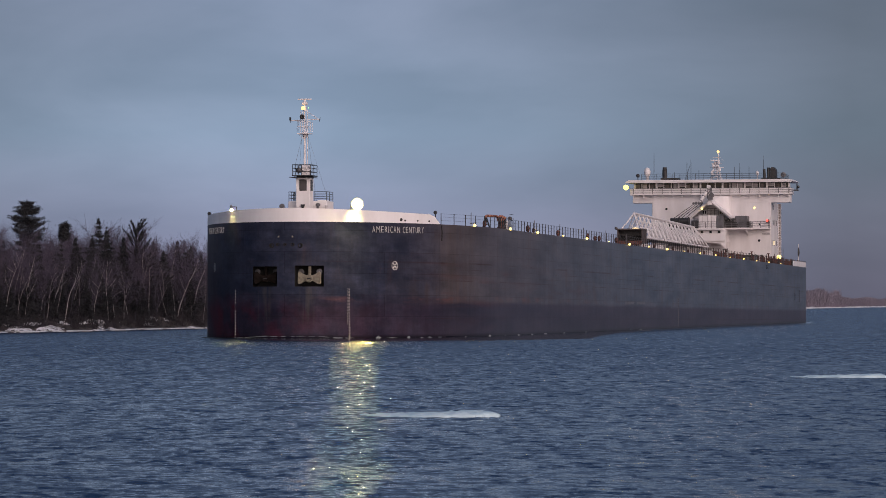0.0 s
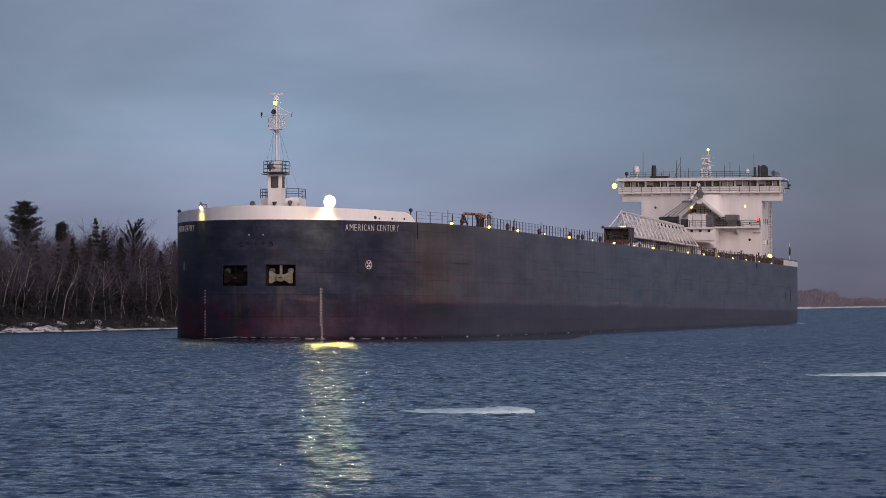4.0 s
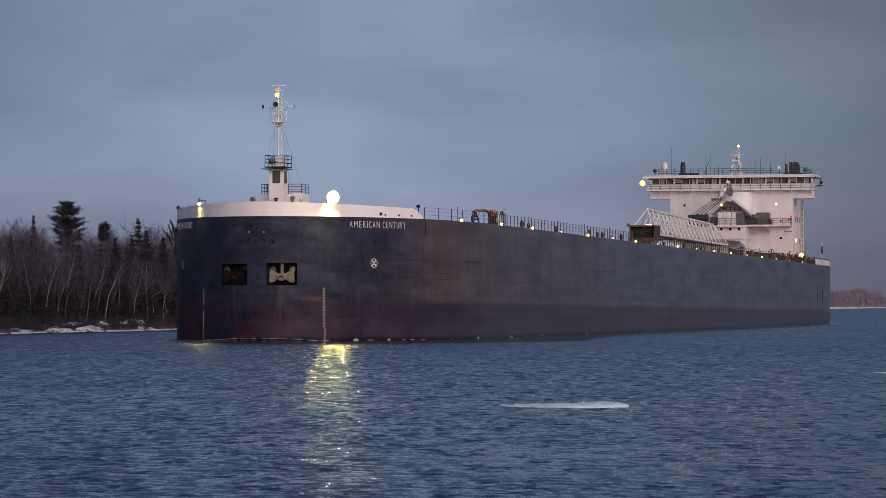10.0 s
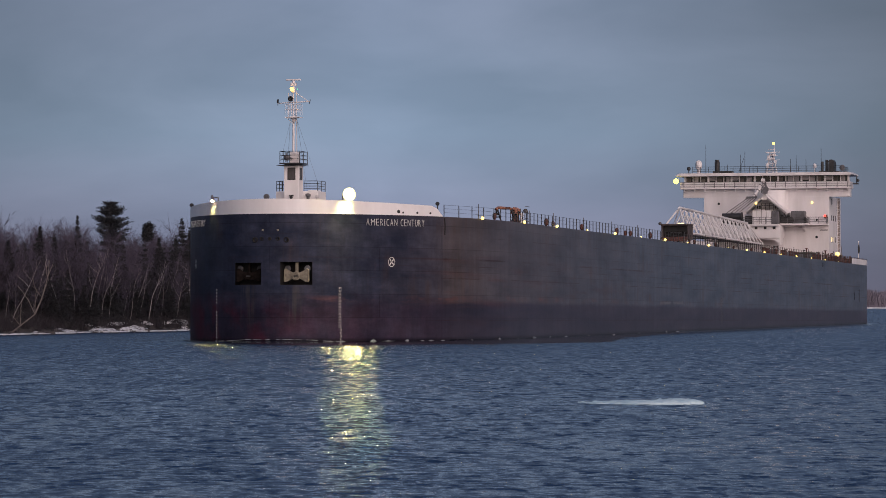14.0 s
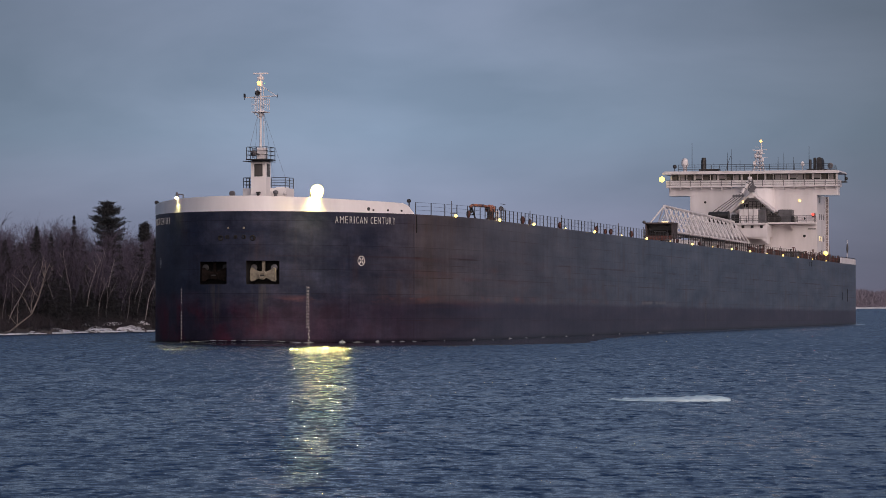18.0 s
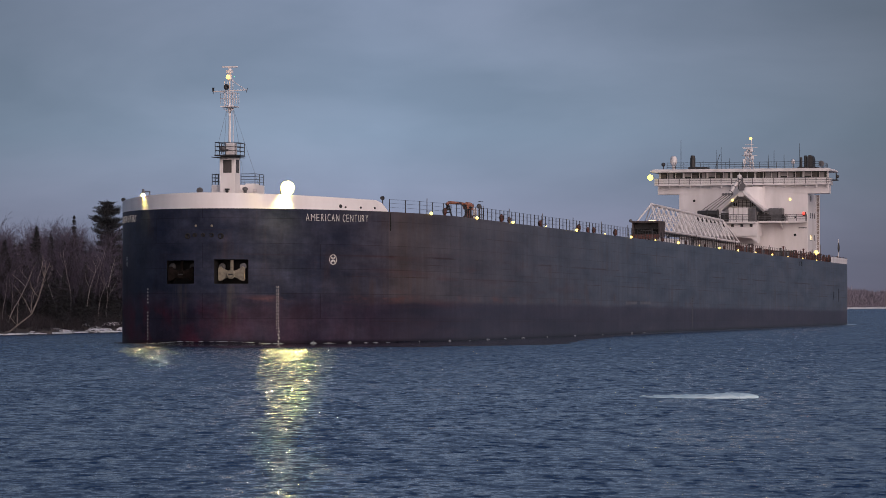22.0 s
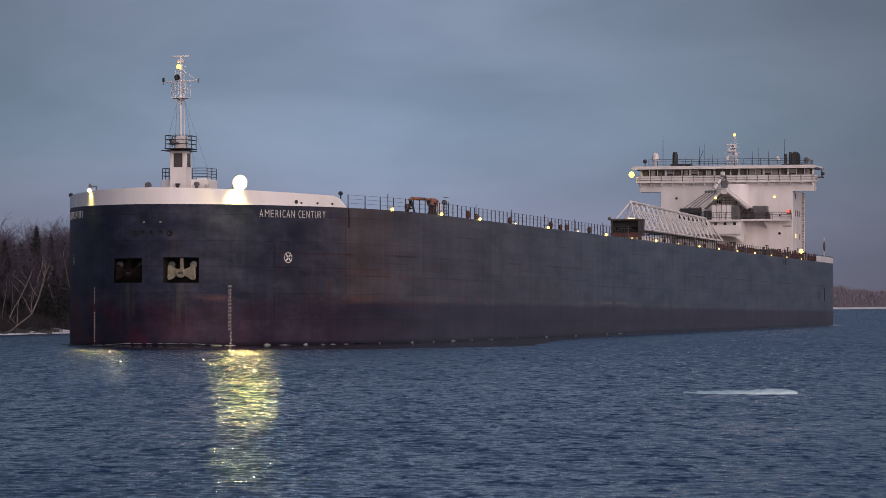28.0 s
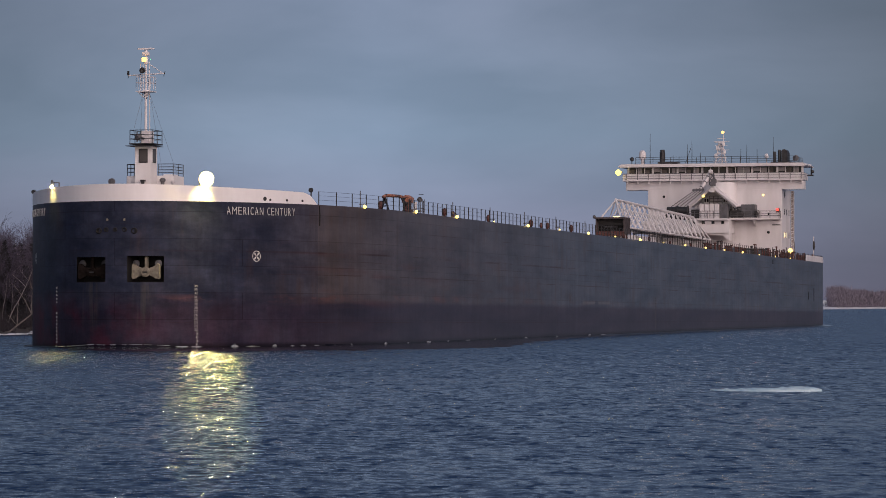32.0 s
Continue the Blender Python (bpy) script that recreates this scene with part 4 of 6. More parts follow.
def side(u):
    """Half the hull's breadth u metres behind the stem."""
    if u < RUN:
        return BEAM * max(0.0, 1 - (1 - u / RUN) ** POWER) ** (1 / POWER)
    if u > 296:
        return BEAM - 0.9 * ((u - 296) / 8) ** 2
    return BEAM


def aft(v):
    """How far behind the stem the hull is v metres from the middle."""
    return RUN * (1 - (1 - (abs(v) / BEAM) ** POWER) ** (1 / POWER))


def deck_z(u):
    return 12.1 if u < 14.8 else 12.1 - 1.72 * (u - 14.8) / 289


POCKETS = [(1.07, 3.93, 5.34, 7.53), (-3.75, -0.83, 5.34, 7.45)]


def hull():
    vs = sorted({round(x, 3) for x in [0.4 * i for i in range(40)] + [1.07, 3.93, 0.83, 3.75] + [15.9 - 0.3 * i * 0.2 for i in range(4)]})
    plan = [(-aft(v), -v) for v in reversed(vs) if v > 0] + [(-aft(v), v) for v in vs]
    back = [RUN + 0.01] + list(range(40, 296, 8)) + [296, 298, 300, 302, 303.3, 304]
    stern = [(303.9, 13.5), (304.3, 8), (304.5, 0), (304.3, -8), (303.9, -13.5)]
    plan = plan + [(-u, side(u)) for u in back] + [(-u, v) for u, v in stern] + [(-u, -side(u)) for u in reversed(back)]
    lows = [-6.0, -0.5, 1.0, 2.5, 4.0, 5.34, 6.4]
    sh = Shape()
    rows = len(lows) + 4
    for x, y in plan:
        top = deck_z(-x)
        sh.v += [(x, y, z) for z in lows] + [(x, y, 7.45), (x, y, 7.53), (x, y, 9.5), (x, y, top)]
    n = len(plan)

    def holed(a, b, j):
        (xa, ya), (xb, yb) = plan[a], plan[b]
        if min(xa, xb) < -3:
            return False
        ym = (ya + yb) / 2
        zm = (sh.v[a * rows + j][2] + sh.v[a * rows + j + 1][2]) / 2
        return any(p[0] < ym < p[1] and p[2] < zm < p[3] for p in POCKETS)

    for i in range(n):
        k = (i + 1) % n
        for j in range(rows - 1):
            if not holed(i, k, j):
                sh.f.append((i * rows + j, k * rows + j, k * rows + j + 1, i * rows + j + 1))
    ob = part("hull", sh, M_HULL, ship, "black and grey steel hull, worn maroon below, streaked with rust", smooth=False)
    me = ob.data
    me.polygons.foreach_set("use_smooth", [abs(p.normal.z) < 0.5 for p in me.polygons])
    # decks
    dk = Shape()
    dk.add([(x, y, deck_z(-x) - 0.02) for x, y in plan], [tuple(range(n))])
    part("deck", dk, M_RUST, ship, "rust-red steel deck")
    return ob


HULL = hull()


def pocket(y0, y1, z0, z1):
    """The recess behind an anchor opening."""
    sh = Shape()
    d = 1.7
    xa, xb, xr = -aft(y0), -aft(y1), -max(aft(y0), aft(y1)) - d
    f = [(xa, y0, z0), (xb, y1, z0), (xb, y1, z1), (xa, y0, z1)]
    r = [(xr, y0, z0), (xr, y1, z0), (xr, y1, z1), (xr, y0, z1)]
    sh.add(f + r, [(4, 5, 6, 7)] + [(i, (i + 1) % 4, (i + 1) % 4 + 4, i + 4) for i in range(4)])
    return sh


for y0, y1, z0, z1 in POCKETS:
    part("anchor_pocket", pocket(y0, y1, z0, z1), M_BLACK, ship, "dark recessed anchor pocket")


def bulwark():
    """White bulwark round the bow, sloped down at both ends."""
    vs = [-13.08 + 26.16 * i / 80 for i in range(81)]
    sh = Shape()
    for v in vs:
        u = aft(v)
        top = 13.53 - 0.42 * (abs(v) / 12.7) ** 1.6
        if u > 13.5:
            top -= (u - 13.5) / 1.3 * 0.95
        x, s = -u, 1.0 - 0.22 / 16
        for k, z in ((1.001, deck_z(u)), (1.001, top), (s, top), (s, deck_z(u))):
            sh.v.append((x - (0.2 if k < 1 else -0.012), v * k, z))
    for i in range(80):
        a, b = i * 4, i * 4 + 4
        sh.f += [(a, b, b + 1, a + 1), (a + 1, b + 1, b + 2, a + 2), (a + 2, b + 2, b + 3, a + 3)]
    sh.f += [(0, 1, 2, 3), (323, 322, 321, 320)]
    part("bow_bulwark", sh, M_FLOODLIT, ship, "white painted steel bulwark round the bow", smooth=False)


bulwark()


def P(u, v, w):
    """A place on the ship: metres behind the stem, to port, over the water."""
    return (-u, v, w)


# ---- lettering, marks and gear on the bow ----
def glyph(text, size, depth=0.03):
    """Letters as a mesh that stands upright, facing -y, centred on x, on its base line."""
    cu = bpy.data.curves.new("text", "FONT")
    cu.body, cu.size, cu.extrude, cu.align_x, cu.offset = text, size / 0.72, depth / 2, "CENTER", -0.02 * size
    ob = bpy.data.objects.new("text", cu)
    scene.collection.objects.link(ob)
    dg = bpy.context.evaluated_depsgraph_get()
    me = bpy.data.meshes.new_from_object(ob.evaluated_get(dg))
    bpy.data.objects.remove(ob)
    me.transform(Matrix.Rotation(math.pi / 2, 4, "X"))
    me.materials.clear()
    me.materials.append(M_LETTER)
    me.name = "letter"
    return me


def hull_frame(v, w, out=0.02):
    """A pose on the bow plating: x along the hull as one reads it, y inwards, z up."""
    e = 0.02
    a, b = Vector((-aft(abs(v) - e), abs(v) - e, 0)), Vector((-aft(abs(v) + e), abs(v) + e, 0))
    t = (b - a).normalized()
    if v < 0:
        t = Vector((-t.x, t.y, 0))  # runs ahead on the starboard side
    inward = Vector((-t.y, t.x, 0))
    p = Vector((-aft(v), v, w)) - inward * out
    m = Matrix((t, inward, (0, 0, 1))).transposed().to_4x4()
    m.translation = p
    return m


GLYPHS = {}
NAME_WIDTHS = {"I": 0.5, " ": 0.5, "M": 1.2, "A": 1.02, "N": 1.05}


def on_bow(me, m, name, parent=None, label=""):
    ob = new(name, me)
    ob.parent = parent or HULL
    ob.matrix_basis = m
    return tagged(ob, label)


def arc_table():
    vs = [0.02 * i for i in range(760)]
    total, table = 0.0, [(0.0, 0.0)]
    for a, b in zip(vs, vs[1:]):
        total += math.hypot(b - a, aft(b) - aft(a))
        table.append((total, b))
    return table


ARC = arc_table()


def v_at(s):
    return next(v for t, v in ARC if t >= s)


def s_at(v):
    return next(t for t, b in ARC if b >= v)


def ships_name(sign):
    text = "AMERICAN CENTURY"
    widths = [NAME_WIDTHS.get(c, 0.95) for c in text]
    s0, s1 = s_at(8.05), s_at(12.0)
    unit = (s1 - s0) / sum(widths)
    at = 0.0
    for c, w in zip(text, widths):
        mid = at + w / 2
        at += w
        if c == " ":
            continue
        if c not in GLYPHS:
            GLYPHS[c] = glyph(c, 0.70)
            xs = [p.co.x for p in GLYPHS[c].vertices]
            k = 1.0 if c == "I" else (w - 0.33) * unit / (max(xs) - min(xs))
            GLYPHS[c].transform(Matrix.Diagonal((min(k, 1.0), 1, 1, 1)))
            mean = (max(xs) + min(xs)) / 2 * min(k, 1.0)
            GLYPHS[c].transform(Matrix.Translation((-mean, 0, 0)))
        s = s0 + mid * unit if sign > 0 else s1 - mid * unit
        on_bow(GLYPHS[c], hull_frame(sign * v_at(s), 11.05), "letter")


def wide(me):
    me.transform(Matrix.Diagonal((1.35, 1, 1, 1)))
    return me


def draft_marks():
    for k, number in enumerate(range(34, 21, -1)):
        on_bow(wide(glyph(str(number), 0.185)), hull_frame(6.14, 4.96 - 0.3048 * k), "draft_number")
    bar = Shape().box(-0.13, 0.13, -0.02, 0.02, 0, 0.13).mesh("draft_bar")
    small = Shape().box(-0.05, 0.06, -0.02, 0.02, 0, 0.13).mesh("draft_bar")
    for m in (bar, small):
        m.materials.append(M_LETTER)
    for k in range(13, 17):
        on_bow(small, hull_frame(6.19 + 0.06 * (k % 2), 4.96 - 0.3048 * k), "draft_mark")
    for k in list(range(5)) + list(range(7, 16)):
        on_bow(small, hull_frame(-6.23, 4.82 - 0.3048 * k), "draft_mark")
    # the marks amidships
    faded = Shape().box(-0.1, 0.1, -0.02, 0.02, 0, 0.16).mesh("draft_mark")
    faded.materials.append(M_FADED)
    for k in range(12):
        m = Matrix(((-1, 0, 0, -152.0), (0, -1, 0, 16.02), (0, 0, 1, 0.4 + 0.34 * k), (0, 0, 0, 1)))
        on_bow(faded, m, "draft_mark")


def thruster_mark(v, w):
    """A white ring with four blades."""
    sh, n, R = Shape(), 24, 0.47
    ring = [(math.cos(2 * math.pi * i / n), math.sin(2 * math.pi * i / n)) for i in range(n)]
    sh.add([(c * R, 0, s * R) for c, s in ring] + [(c * (R - 0.07), 0, s * (R - 0.07)) for c, s in ring], [(i, (i + 1) % n, n + (i + 1) % n, n + i) for i in range(n)])
    for k in range(4):
        a = math.pi / 4 * (2 * k + 1)
        pts = [(0.04, -0.03), (0.2, -0.085), (R - 0.1, -0.05), (R - 0.1, 0.05), (0.2, 0.085), (0.04, 0.03)]
        sh.add([(x * math.cos(a) - z * math.sin(a), -0.004, x * math.sin(a) + z * math.cos(a)) for x, z in pts], [tuple(range(6))])
    me = sh.mesh("thruster_mark")
    me.materials.append(M_LETTER)
    on_bow(me, hull_frame(v, w, 0.03), "thruster_mark", label="white painted ring with four blades")


ships_name(1)
ships_name(-1)
draft_marks()
thruster_mark(9.89, 7.57)
thruster_mark(-10.1, 7.45)


def anchor(v, mat, label):
    """A stockless anchor, housed flukes up: crown, two flukes, shank, boss."""
    half = [(0, -0.34), (0.3, -0.32), (0.55, -0.42), (0.92, -0.64), (1.14, -0.66), (1.22, -0.5), (1.2, -0.1), (1.2, 0.3), (1.16, 0.56), (1.02, 0.62), (0.86, 0.46), (0.55, 0.3), (0.3, 0.24), (0, 0.26)]
    outline = [(y, z) for y, z in half] + [(-y, z) for y, z in reversed(half[1:-1])]
    sh = Shape().slab(outline, -0.2, 0.22)
    ob = part("anchor", sh, mat, ship, label, at=(-aft(v) - 0.55, v, 6.28))
    part("shank", Shape().box(-0.28, 0.1, -0.12, 0.12, 0.2, 1.2, 0.04), mat, ob)
    part("crown_boss", Shape().lathe((0, 0, -0.1), [(0.40, 0.2), (0.40, 0.36), (0.27, 0.4), (0.25, 0.3)], 18, "x"), mat, ob)
    part("crown_pin", Shape().box(0.24, 0.36, -0.2, 0.2, -0.16, -0.04), M_DARK, ob)
    for s in (-1, 1):
        part("fluke_tip", Shape().lathe((-0.3, s * 0.98, 0.62), [(0.05, -0.1), (0.3, -0.06), (0.3, 0.06), (0.05, 0.1)], 14, "x"), M_GREY if mat is M_ANCHOR else M_DARK, ob)


anchor(2.42, M_ANCHOR, "buff-painted stockless anchor housed in its pocket")
anchor(-2.3, M_ANCHOR2, "rusty dark stockless anchor housed in its pocket")


def fairlead(y, z, r):
    n = 14
    x = -aft(y) + 0.02
    sh = Shape().lathe((x, y, z), [(r * 0.62, -0.15), (r * 0.62, 0.05), (r * 0.8, 0.1), (r, 0.05), (r, -0.15)], n, "x")
    ob = part("fairlead", sh, M_BLACK, ship, "black steel mooring fairlead", smooth=True)
    part("mouth", Shape().lathe((x, y, z), [(r * 0.6, -0.2), (r * 0.6, -0.02)], n, "x"), M_BLACK, ob)


for y, r in ((-1.45, 0.27), (-0.75, 0.2), (0.05, 0.18), (0.85, 0.2), (1.65, 0.27)):
    fairlead(y, 9.62 + (0.1 if r < 0.22 else 0), r)
for y in (-0.66, 0.83):
    part("hawse_light", Shape().box(-aft(y) - 0.1, -aft(y) + 0.04, y - 0.09, y + 0.09, 10.46, 10.64, 0.03), M_ANCHOR, ship, "small pale square fitting")


# bulwark chocks, lanterns and lamps
for v, r in ((10.35, 0.17), (10.65, 0.09), (11.55, 0.1), (12.35, 0.1)):
    me = Shape().lathe((0, 0, 0), [(r * 0.5, 0.06), (r, 0.05), (r, -0.05), (r * 0.5, -0.06)], 10, "y").mesh("chock")
    me.materials.append(M_DARK)
    on_bow(me, hull_frame(v, 12.28 + r, 0.05), "chock", ship)


def searchlight(v, w, r, mat, u_in=0.3):
    x = -aft(v) - u_in
    ob = part("searchlight", Shape().ball((x, v, w), r, 12, 8).tube((x, v, w - r - 0.35), (x, v, w - r * 0.8), 0.06), mat, ship, "small dark searchlight on a stem")
    part("rim", Shape().lathe((x + r * 0.75, v, w), [(r * 0.85, -0.03), (r * 0.9, 0.05), (r * 0.6, 0.05)], 12, "x"), mat, ob)


searchlight(12.75, 13.35, 0.2, M_DARK)
searchlight(-12.2, 13.35, 0.2, M_DARK)
searchlight(-0.35, 13.72, 0.28, M_GREY)


def floodlight(v, w, r, reach, bulb, rise, shade, mouth, glass, beam):
    """A lamp over the bulwark: a round lens that looks out over the water, on a drum whose open foot lights the plating below."""
    m = hull_frame(v, w, 0.0)
    out = -Vector(m.col[1][:3])
    c = m.translation + out * reach
    foot = m.translation - out * 0.5
    ob = part("floodlight", Shape().tube((foot.x, foot.y, 12.1), (foot.x, foot.y, w), 0.06).tube((foot.x, foot.y, w), c - out * shade[0], 0.05), M_GREY, ship, "round bow floodlight on an outrigger, lit")
    aim = (out + Vector((0.94, 0.34, -0.2))).normalized()  # half out from the plating, half ahead
    face = c + out * (shade[0] + 0.04)
    if glass:
        part("lens", Shape().lathe((0, 0, 0), [(r * 0.98, 0.0), (r * 0.9, 0.16 * r), (r * 0.6, 0.3 * r), (r * 0.1, 0.36 * r)], 24), glass, ob, "glowing warm yellow lens", smooth=True)
        ob.children[-1].matrix_basis = Matrix.Translation(face) @ aim.to_track_quat("Z", "Y").to_matrix().to_4x4()
        # added disc behind the lens, its yellow glow imitates the glare halo
        part("lens_rim", Shape().tube(face - aim * 0.1, face + aim * 0.02, r * 1.5, r * 1.52, 24), M_HALO, ob, "glowing yellow disc added as the lamp's halo")
    at = c + Vector((0, 0, rise))
    part("bulb", Shape().ball(at, bulb, 14, 8), beam, ob, "dazzling bulb", smooth=True)
    part("lamp_shade", Shape().lathe(at, [(0.03, bulb + 0.07), (shade[0], bulb + 0.06), (shade[1], -mouth), (shade[1] - 0.02, -mouth), (shade[0] - 0.03, bulb + 0.03), (0.02, bulb + 0.04)], 24), M_GREY, ob, "grey downward lamp shade")
    return ob


floodlight(6.55, 13.95, 0.42, 0.46, 0.11, 0.32, (0.32, 0.44), 0.62, M_FLOOD, M_BEAM)
spotlight = floodlight(-6.75, 13.80, 0.14, 0.14, 0.03, 0.12, (0.08, 0.15), 0.3, None, M_SPOTBEAM)


def down_spot(parent, at, r, length):
    """A hooded lens that looks ahead and down at the water close by."""
    at, way = Vector(at), Vector((0.93, 0.12, -0.66)).normalized()
    part("spot_lens", Shape().tube(at, at + way * 0.03, r * 0.95, r * 0.95, 16), M_DOWNLENS, parent, "hooded glowing lens")
    hood = Shape().tube(at - way * 0.12, at - way * 0.02, r * 0.6, r, 16)
    hood.tube(at - way * 0.02, at + way * length, r, r * 1.03, 16, cap=False)
    part("spot_hood", hood, M_GREY, parent)


down_spot(spotlight, (-aft(6.75) + 0.32, -6.72, 13.64), 0.13, 0.40)


# ---- the fore mast ----
def rail_run(name, pts, parent, h, levels=3, step=1.0, r=0.03, mat=M_DARK):
    """A railing along pts: posts are parts of their own, the bars one part."""
    rail = None
    for k in range(levels, 0, -1):
        z = h * k / levels
        bar = Shape().path([(p[0], p[1], p[2] + z) for p in pts], r * 0.8, 4)
        if rail is None:
            rail = part(name, bar, mat, parent)
        else:
            part("rail_bar", bar, mat, rail)
    post = Shape().tube((0, 0, 0), (0, 0, h), r, seg=4).mesh("post")
    post.materials.append(mat)
    for a, b in zip(pts, pts[1:]):
        d = Vector(b) - Vector(a)
        n = max(1, round(d.length / step))
        for i in range(n):
            p = Vector(a) + d * (i / n)
            o = part("post", post, mat, rail, at=p)
    part("post", post, mat, rail, at=pts[-1])
    return rail


def fore_mast():
    u0, u1, hw = 6.9, 8.4, 0.74
    tower = part("mast_house", Shape().box(-u1, -u0, -hw, hw, 12.0, 16.95, 0.03), M_FLOODLIT, ship, "white steel mast house with dark windows")
    # grey base colour puts the panes' pale reflection into the glass
    win = material("grey_reflection_glass", (0.10, 0.092, 0.092), 0.2, vary=0.15, bump=0.0)
    f = part("window", Shape().box(-u0 - 0.04, -u0 + 0.03, -0.38, 0.42, 15.55, 16.75), M_DARK, tower, "dark framed window")
    part("pane", Shape().box(-u0 + 0.03, -u0 + 0.045, -0.3, 0.34, 15.63, 16.67), win, f)
    f = part("window", Shape().box(-8.05, -7.25, hw - 0.03, hw + 0.03, 15.55, 16.75), M_DARK, tower, "dark framed window")
    part("pane", Shape().box(-7.97, -7.33, hw + 0.03, hw + 0.045, 15.63, 16.67), win, f)
    part("searchlight_bracket", Shape().box(-u0, -u0 + 0.3, -0.14, 0.24, 13.95, 14.1).box(-u0 + 0.05, -u0 + 0.15, 0.0, 0.1, 13.2, 13.95).ball((-u0 + 0.2, 0.05, 13.85), 0.16, 8, 6), M_DARK, tower)
    # walkway on top
    part("walkway", Shape().box(-8.95, -6.35, -1.05, 1.05, 17.1, 17.2).box(-8.9, -6.1, -1.3, 1.1, 16.95, 17.0), M_DARK, tower, "dark steel walkway round the top")
    rail_run("railing", [(-6.4, -1.0, 17.2), (-6.4, 1.0, 17.2), (-8.9, 1.0, 17.2), (-8.9, -1.0, 17.2), (-6.4, -1.0, 17.2)], tower, 1.12, 3, 1.0, 0.035)
    part("mast_box", Shape().box(-8.2, -7.2, -0.3, 0.5, 17.22, 18.3, 0.04), M_WHITE, tower)
    part("windlass", Shape().ball((-6.9, -0.45, 17.75), 0.3, 10, 6).tube((-6.9, -0.75, 17.9), (-6.9, 0.1, 17.6), 0.1).tube((-6.8, -0.5, 17.3), (-6.8, -0.5, 18.2), 0.06), M_GREY, tower)
    mu = 7.6
    pole = part("mast_pole", Shape().tube((-mu, 0, 18.2), (-mu, 0, 22.0), 0.12, 0.10, 12).tube((-mu, 0, 22.0), (-mu, 0, 25.1), 0.09, 0.06, 12).lathe((-mu, 0, 21.2), [(0.14, 0), (0.24, 0.4), (0.24, 0.6)], 10).tube((-mu - 0.35, 0.22, 18.2), (-mu - 0.3, 0.2, 24.2), 0.04), M_WHITE, tower, "tapered white steel pole mast", smooth=False)
    part("ladder", Shape().tube((-mu + 0.22, -0.42, 21.9), (-mu + 0.22, -0.42, 24.2), 0.03).tube((-mu + 0.22, -0.18, 21.9), (-mu + 0.22, -0.18, 24.2), 0.03).tube((-mu + 0.2, 0.36, 21.9), (-mu + 0.2, 0.36, 24.0), 0.03), M_WHITE, tower)
    top = part("crosstree", Shape().box(-mu - 0.7, -mu + 0.7, -0.68, 0.7, 21.78, 21.86), M_WHITE, tower, "small white lookout platform")
    rail_run("railing", [(-mu + 0.65, -0.65, 21.86), (-mu + 0.65, 0.66, 21.86), (-mu - 0.65, 0.66, 21.86), (-mu - 0.65, -0.65, 21.86), (-mu + 0.65, -0.65, 21.86)], tower, 1.05, 2, 0.7, 0.025, M_WHITE)
    for a in (-0.55, 0.55):
        part("crosstree_strut", Shape().tube((-mu, 0, 21.0), (-mu + abs(a) * 0.9, a, 21.62), 0.035, seg=5), M_WHITE, tower)
    yard = part("yard", Shape().tube((-mu, -1.62, 23.22), (-mu, 1.62, 23.35), 0.05, seg=8).tube((-mu, 0.25, 24.2), (-mu, 1.5, 23.38), 0.035), M_WHITE, tower, "white yardarm with a stay")
    part("wind_vane", Shape().box(-mu - 0.08, -mu + 0.08, -1.68, -1.52, 23.25, 23.6).tube((-mu, -1.6, 23.0), (-mu, -1.6, 23.3), 0.03), M_DARK, yard)
    part("antenna", Shape().tube((-mu, 1.6, 23.1), (-mu, 1.72, 23.55), 0.03), M_DARK, yard)
    part("horn", Shape().lathe((-mu + 0.15, -0.12, 23.6), [(0.08, -0.1), (0.12, 0.1), (0.27, 0.42), (0.27, 0.46), (0.1, 0.3)], 14, "x"), M_DARK, tower, "round dark fog horn", smooth=True)
    part("masthead_housing", Shape().box(-mu - 0.2, -mu + 0.2, -0.28, 0.28, 24.9, 25.2, 0.03).lathe((-mu, 0, 24.2), [(0.14, 0), (0.2, 0.1), (0.2, 0.5), (0.12, 0.6)], 10), M_WHITE, tower)
    part("masthead_lamp", Shape().lathe((-mu + 0.42, -0.05, 24.35), [(0.08, 0.0), (0.17, 0.05), (0.17, 0.32), (0.08, 0.38)], 10), M_AMBER, tower, "lit amber masthead lamp", smooth=True)
    part("side_lamp", Shape().ball((-mu + 0.25, 0.5, 24.55), 0.05, 8, 6), M_GREENLAMP, tower, "small lit green lamp")
    radar = part("radar", Shape().lathe((-mu, 0, 25.1), [(0.12, 0), (0.16, 0.15), (0.1, 0.3)], 10), M_WHITE, tower)
    part("scanner_bar", Shape().box(-mu - 0.09, -mu + 0.09, -0.75, 0.75, 25.42, 25.56, 0.03), M_WHITE, radar, "long white radar scanner bar")
    for a, b in (((-mu, -0.2, 21.7), (-6.5, -0.95, 17.4)), ((-mu, -0.3, 21.7), (-8.8, -0.95, 17.4)), ((-mu, 0.3, 21.6), (-11.5, 1.7, 14.1)), ((-mu, 0.2, 22.5), (-11.0, 0.4, 14.2))):
        part("stay", Shape().tube(a, b, 0.011, seg=4), M_GREY, tower)
    for ob in tower.children:
        if ob.name.split(".")[0] in ("crosstree", "yard", "horn", "masthead_housing", "masthead_lamp", "side_lamp", "radar", "ladder"):
            ob.location.z -= 0.17
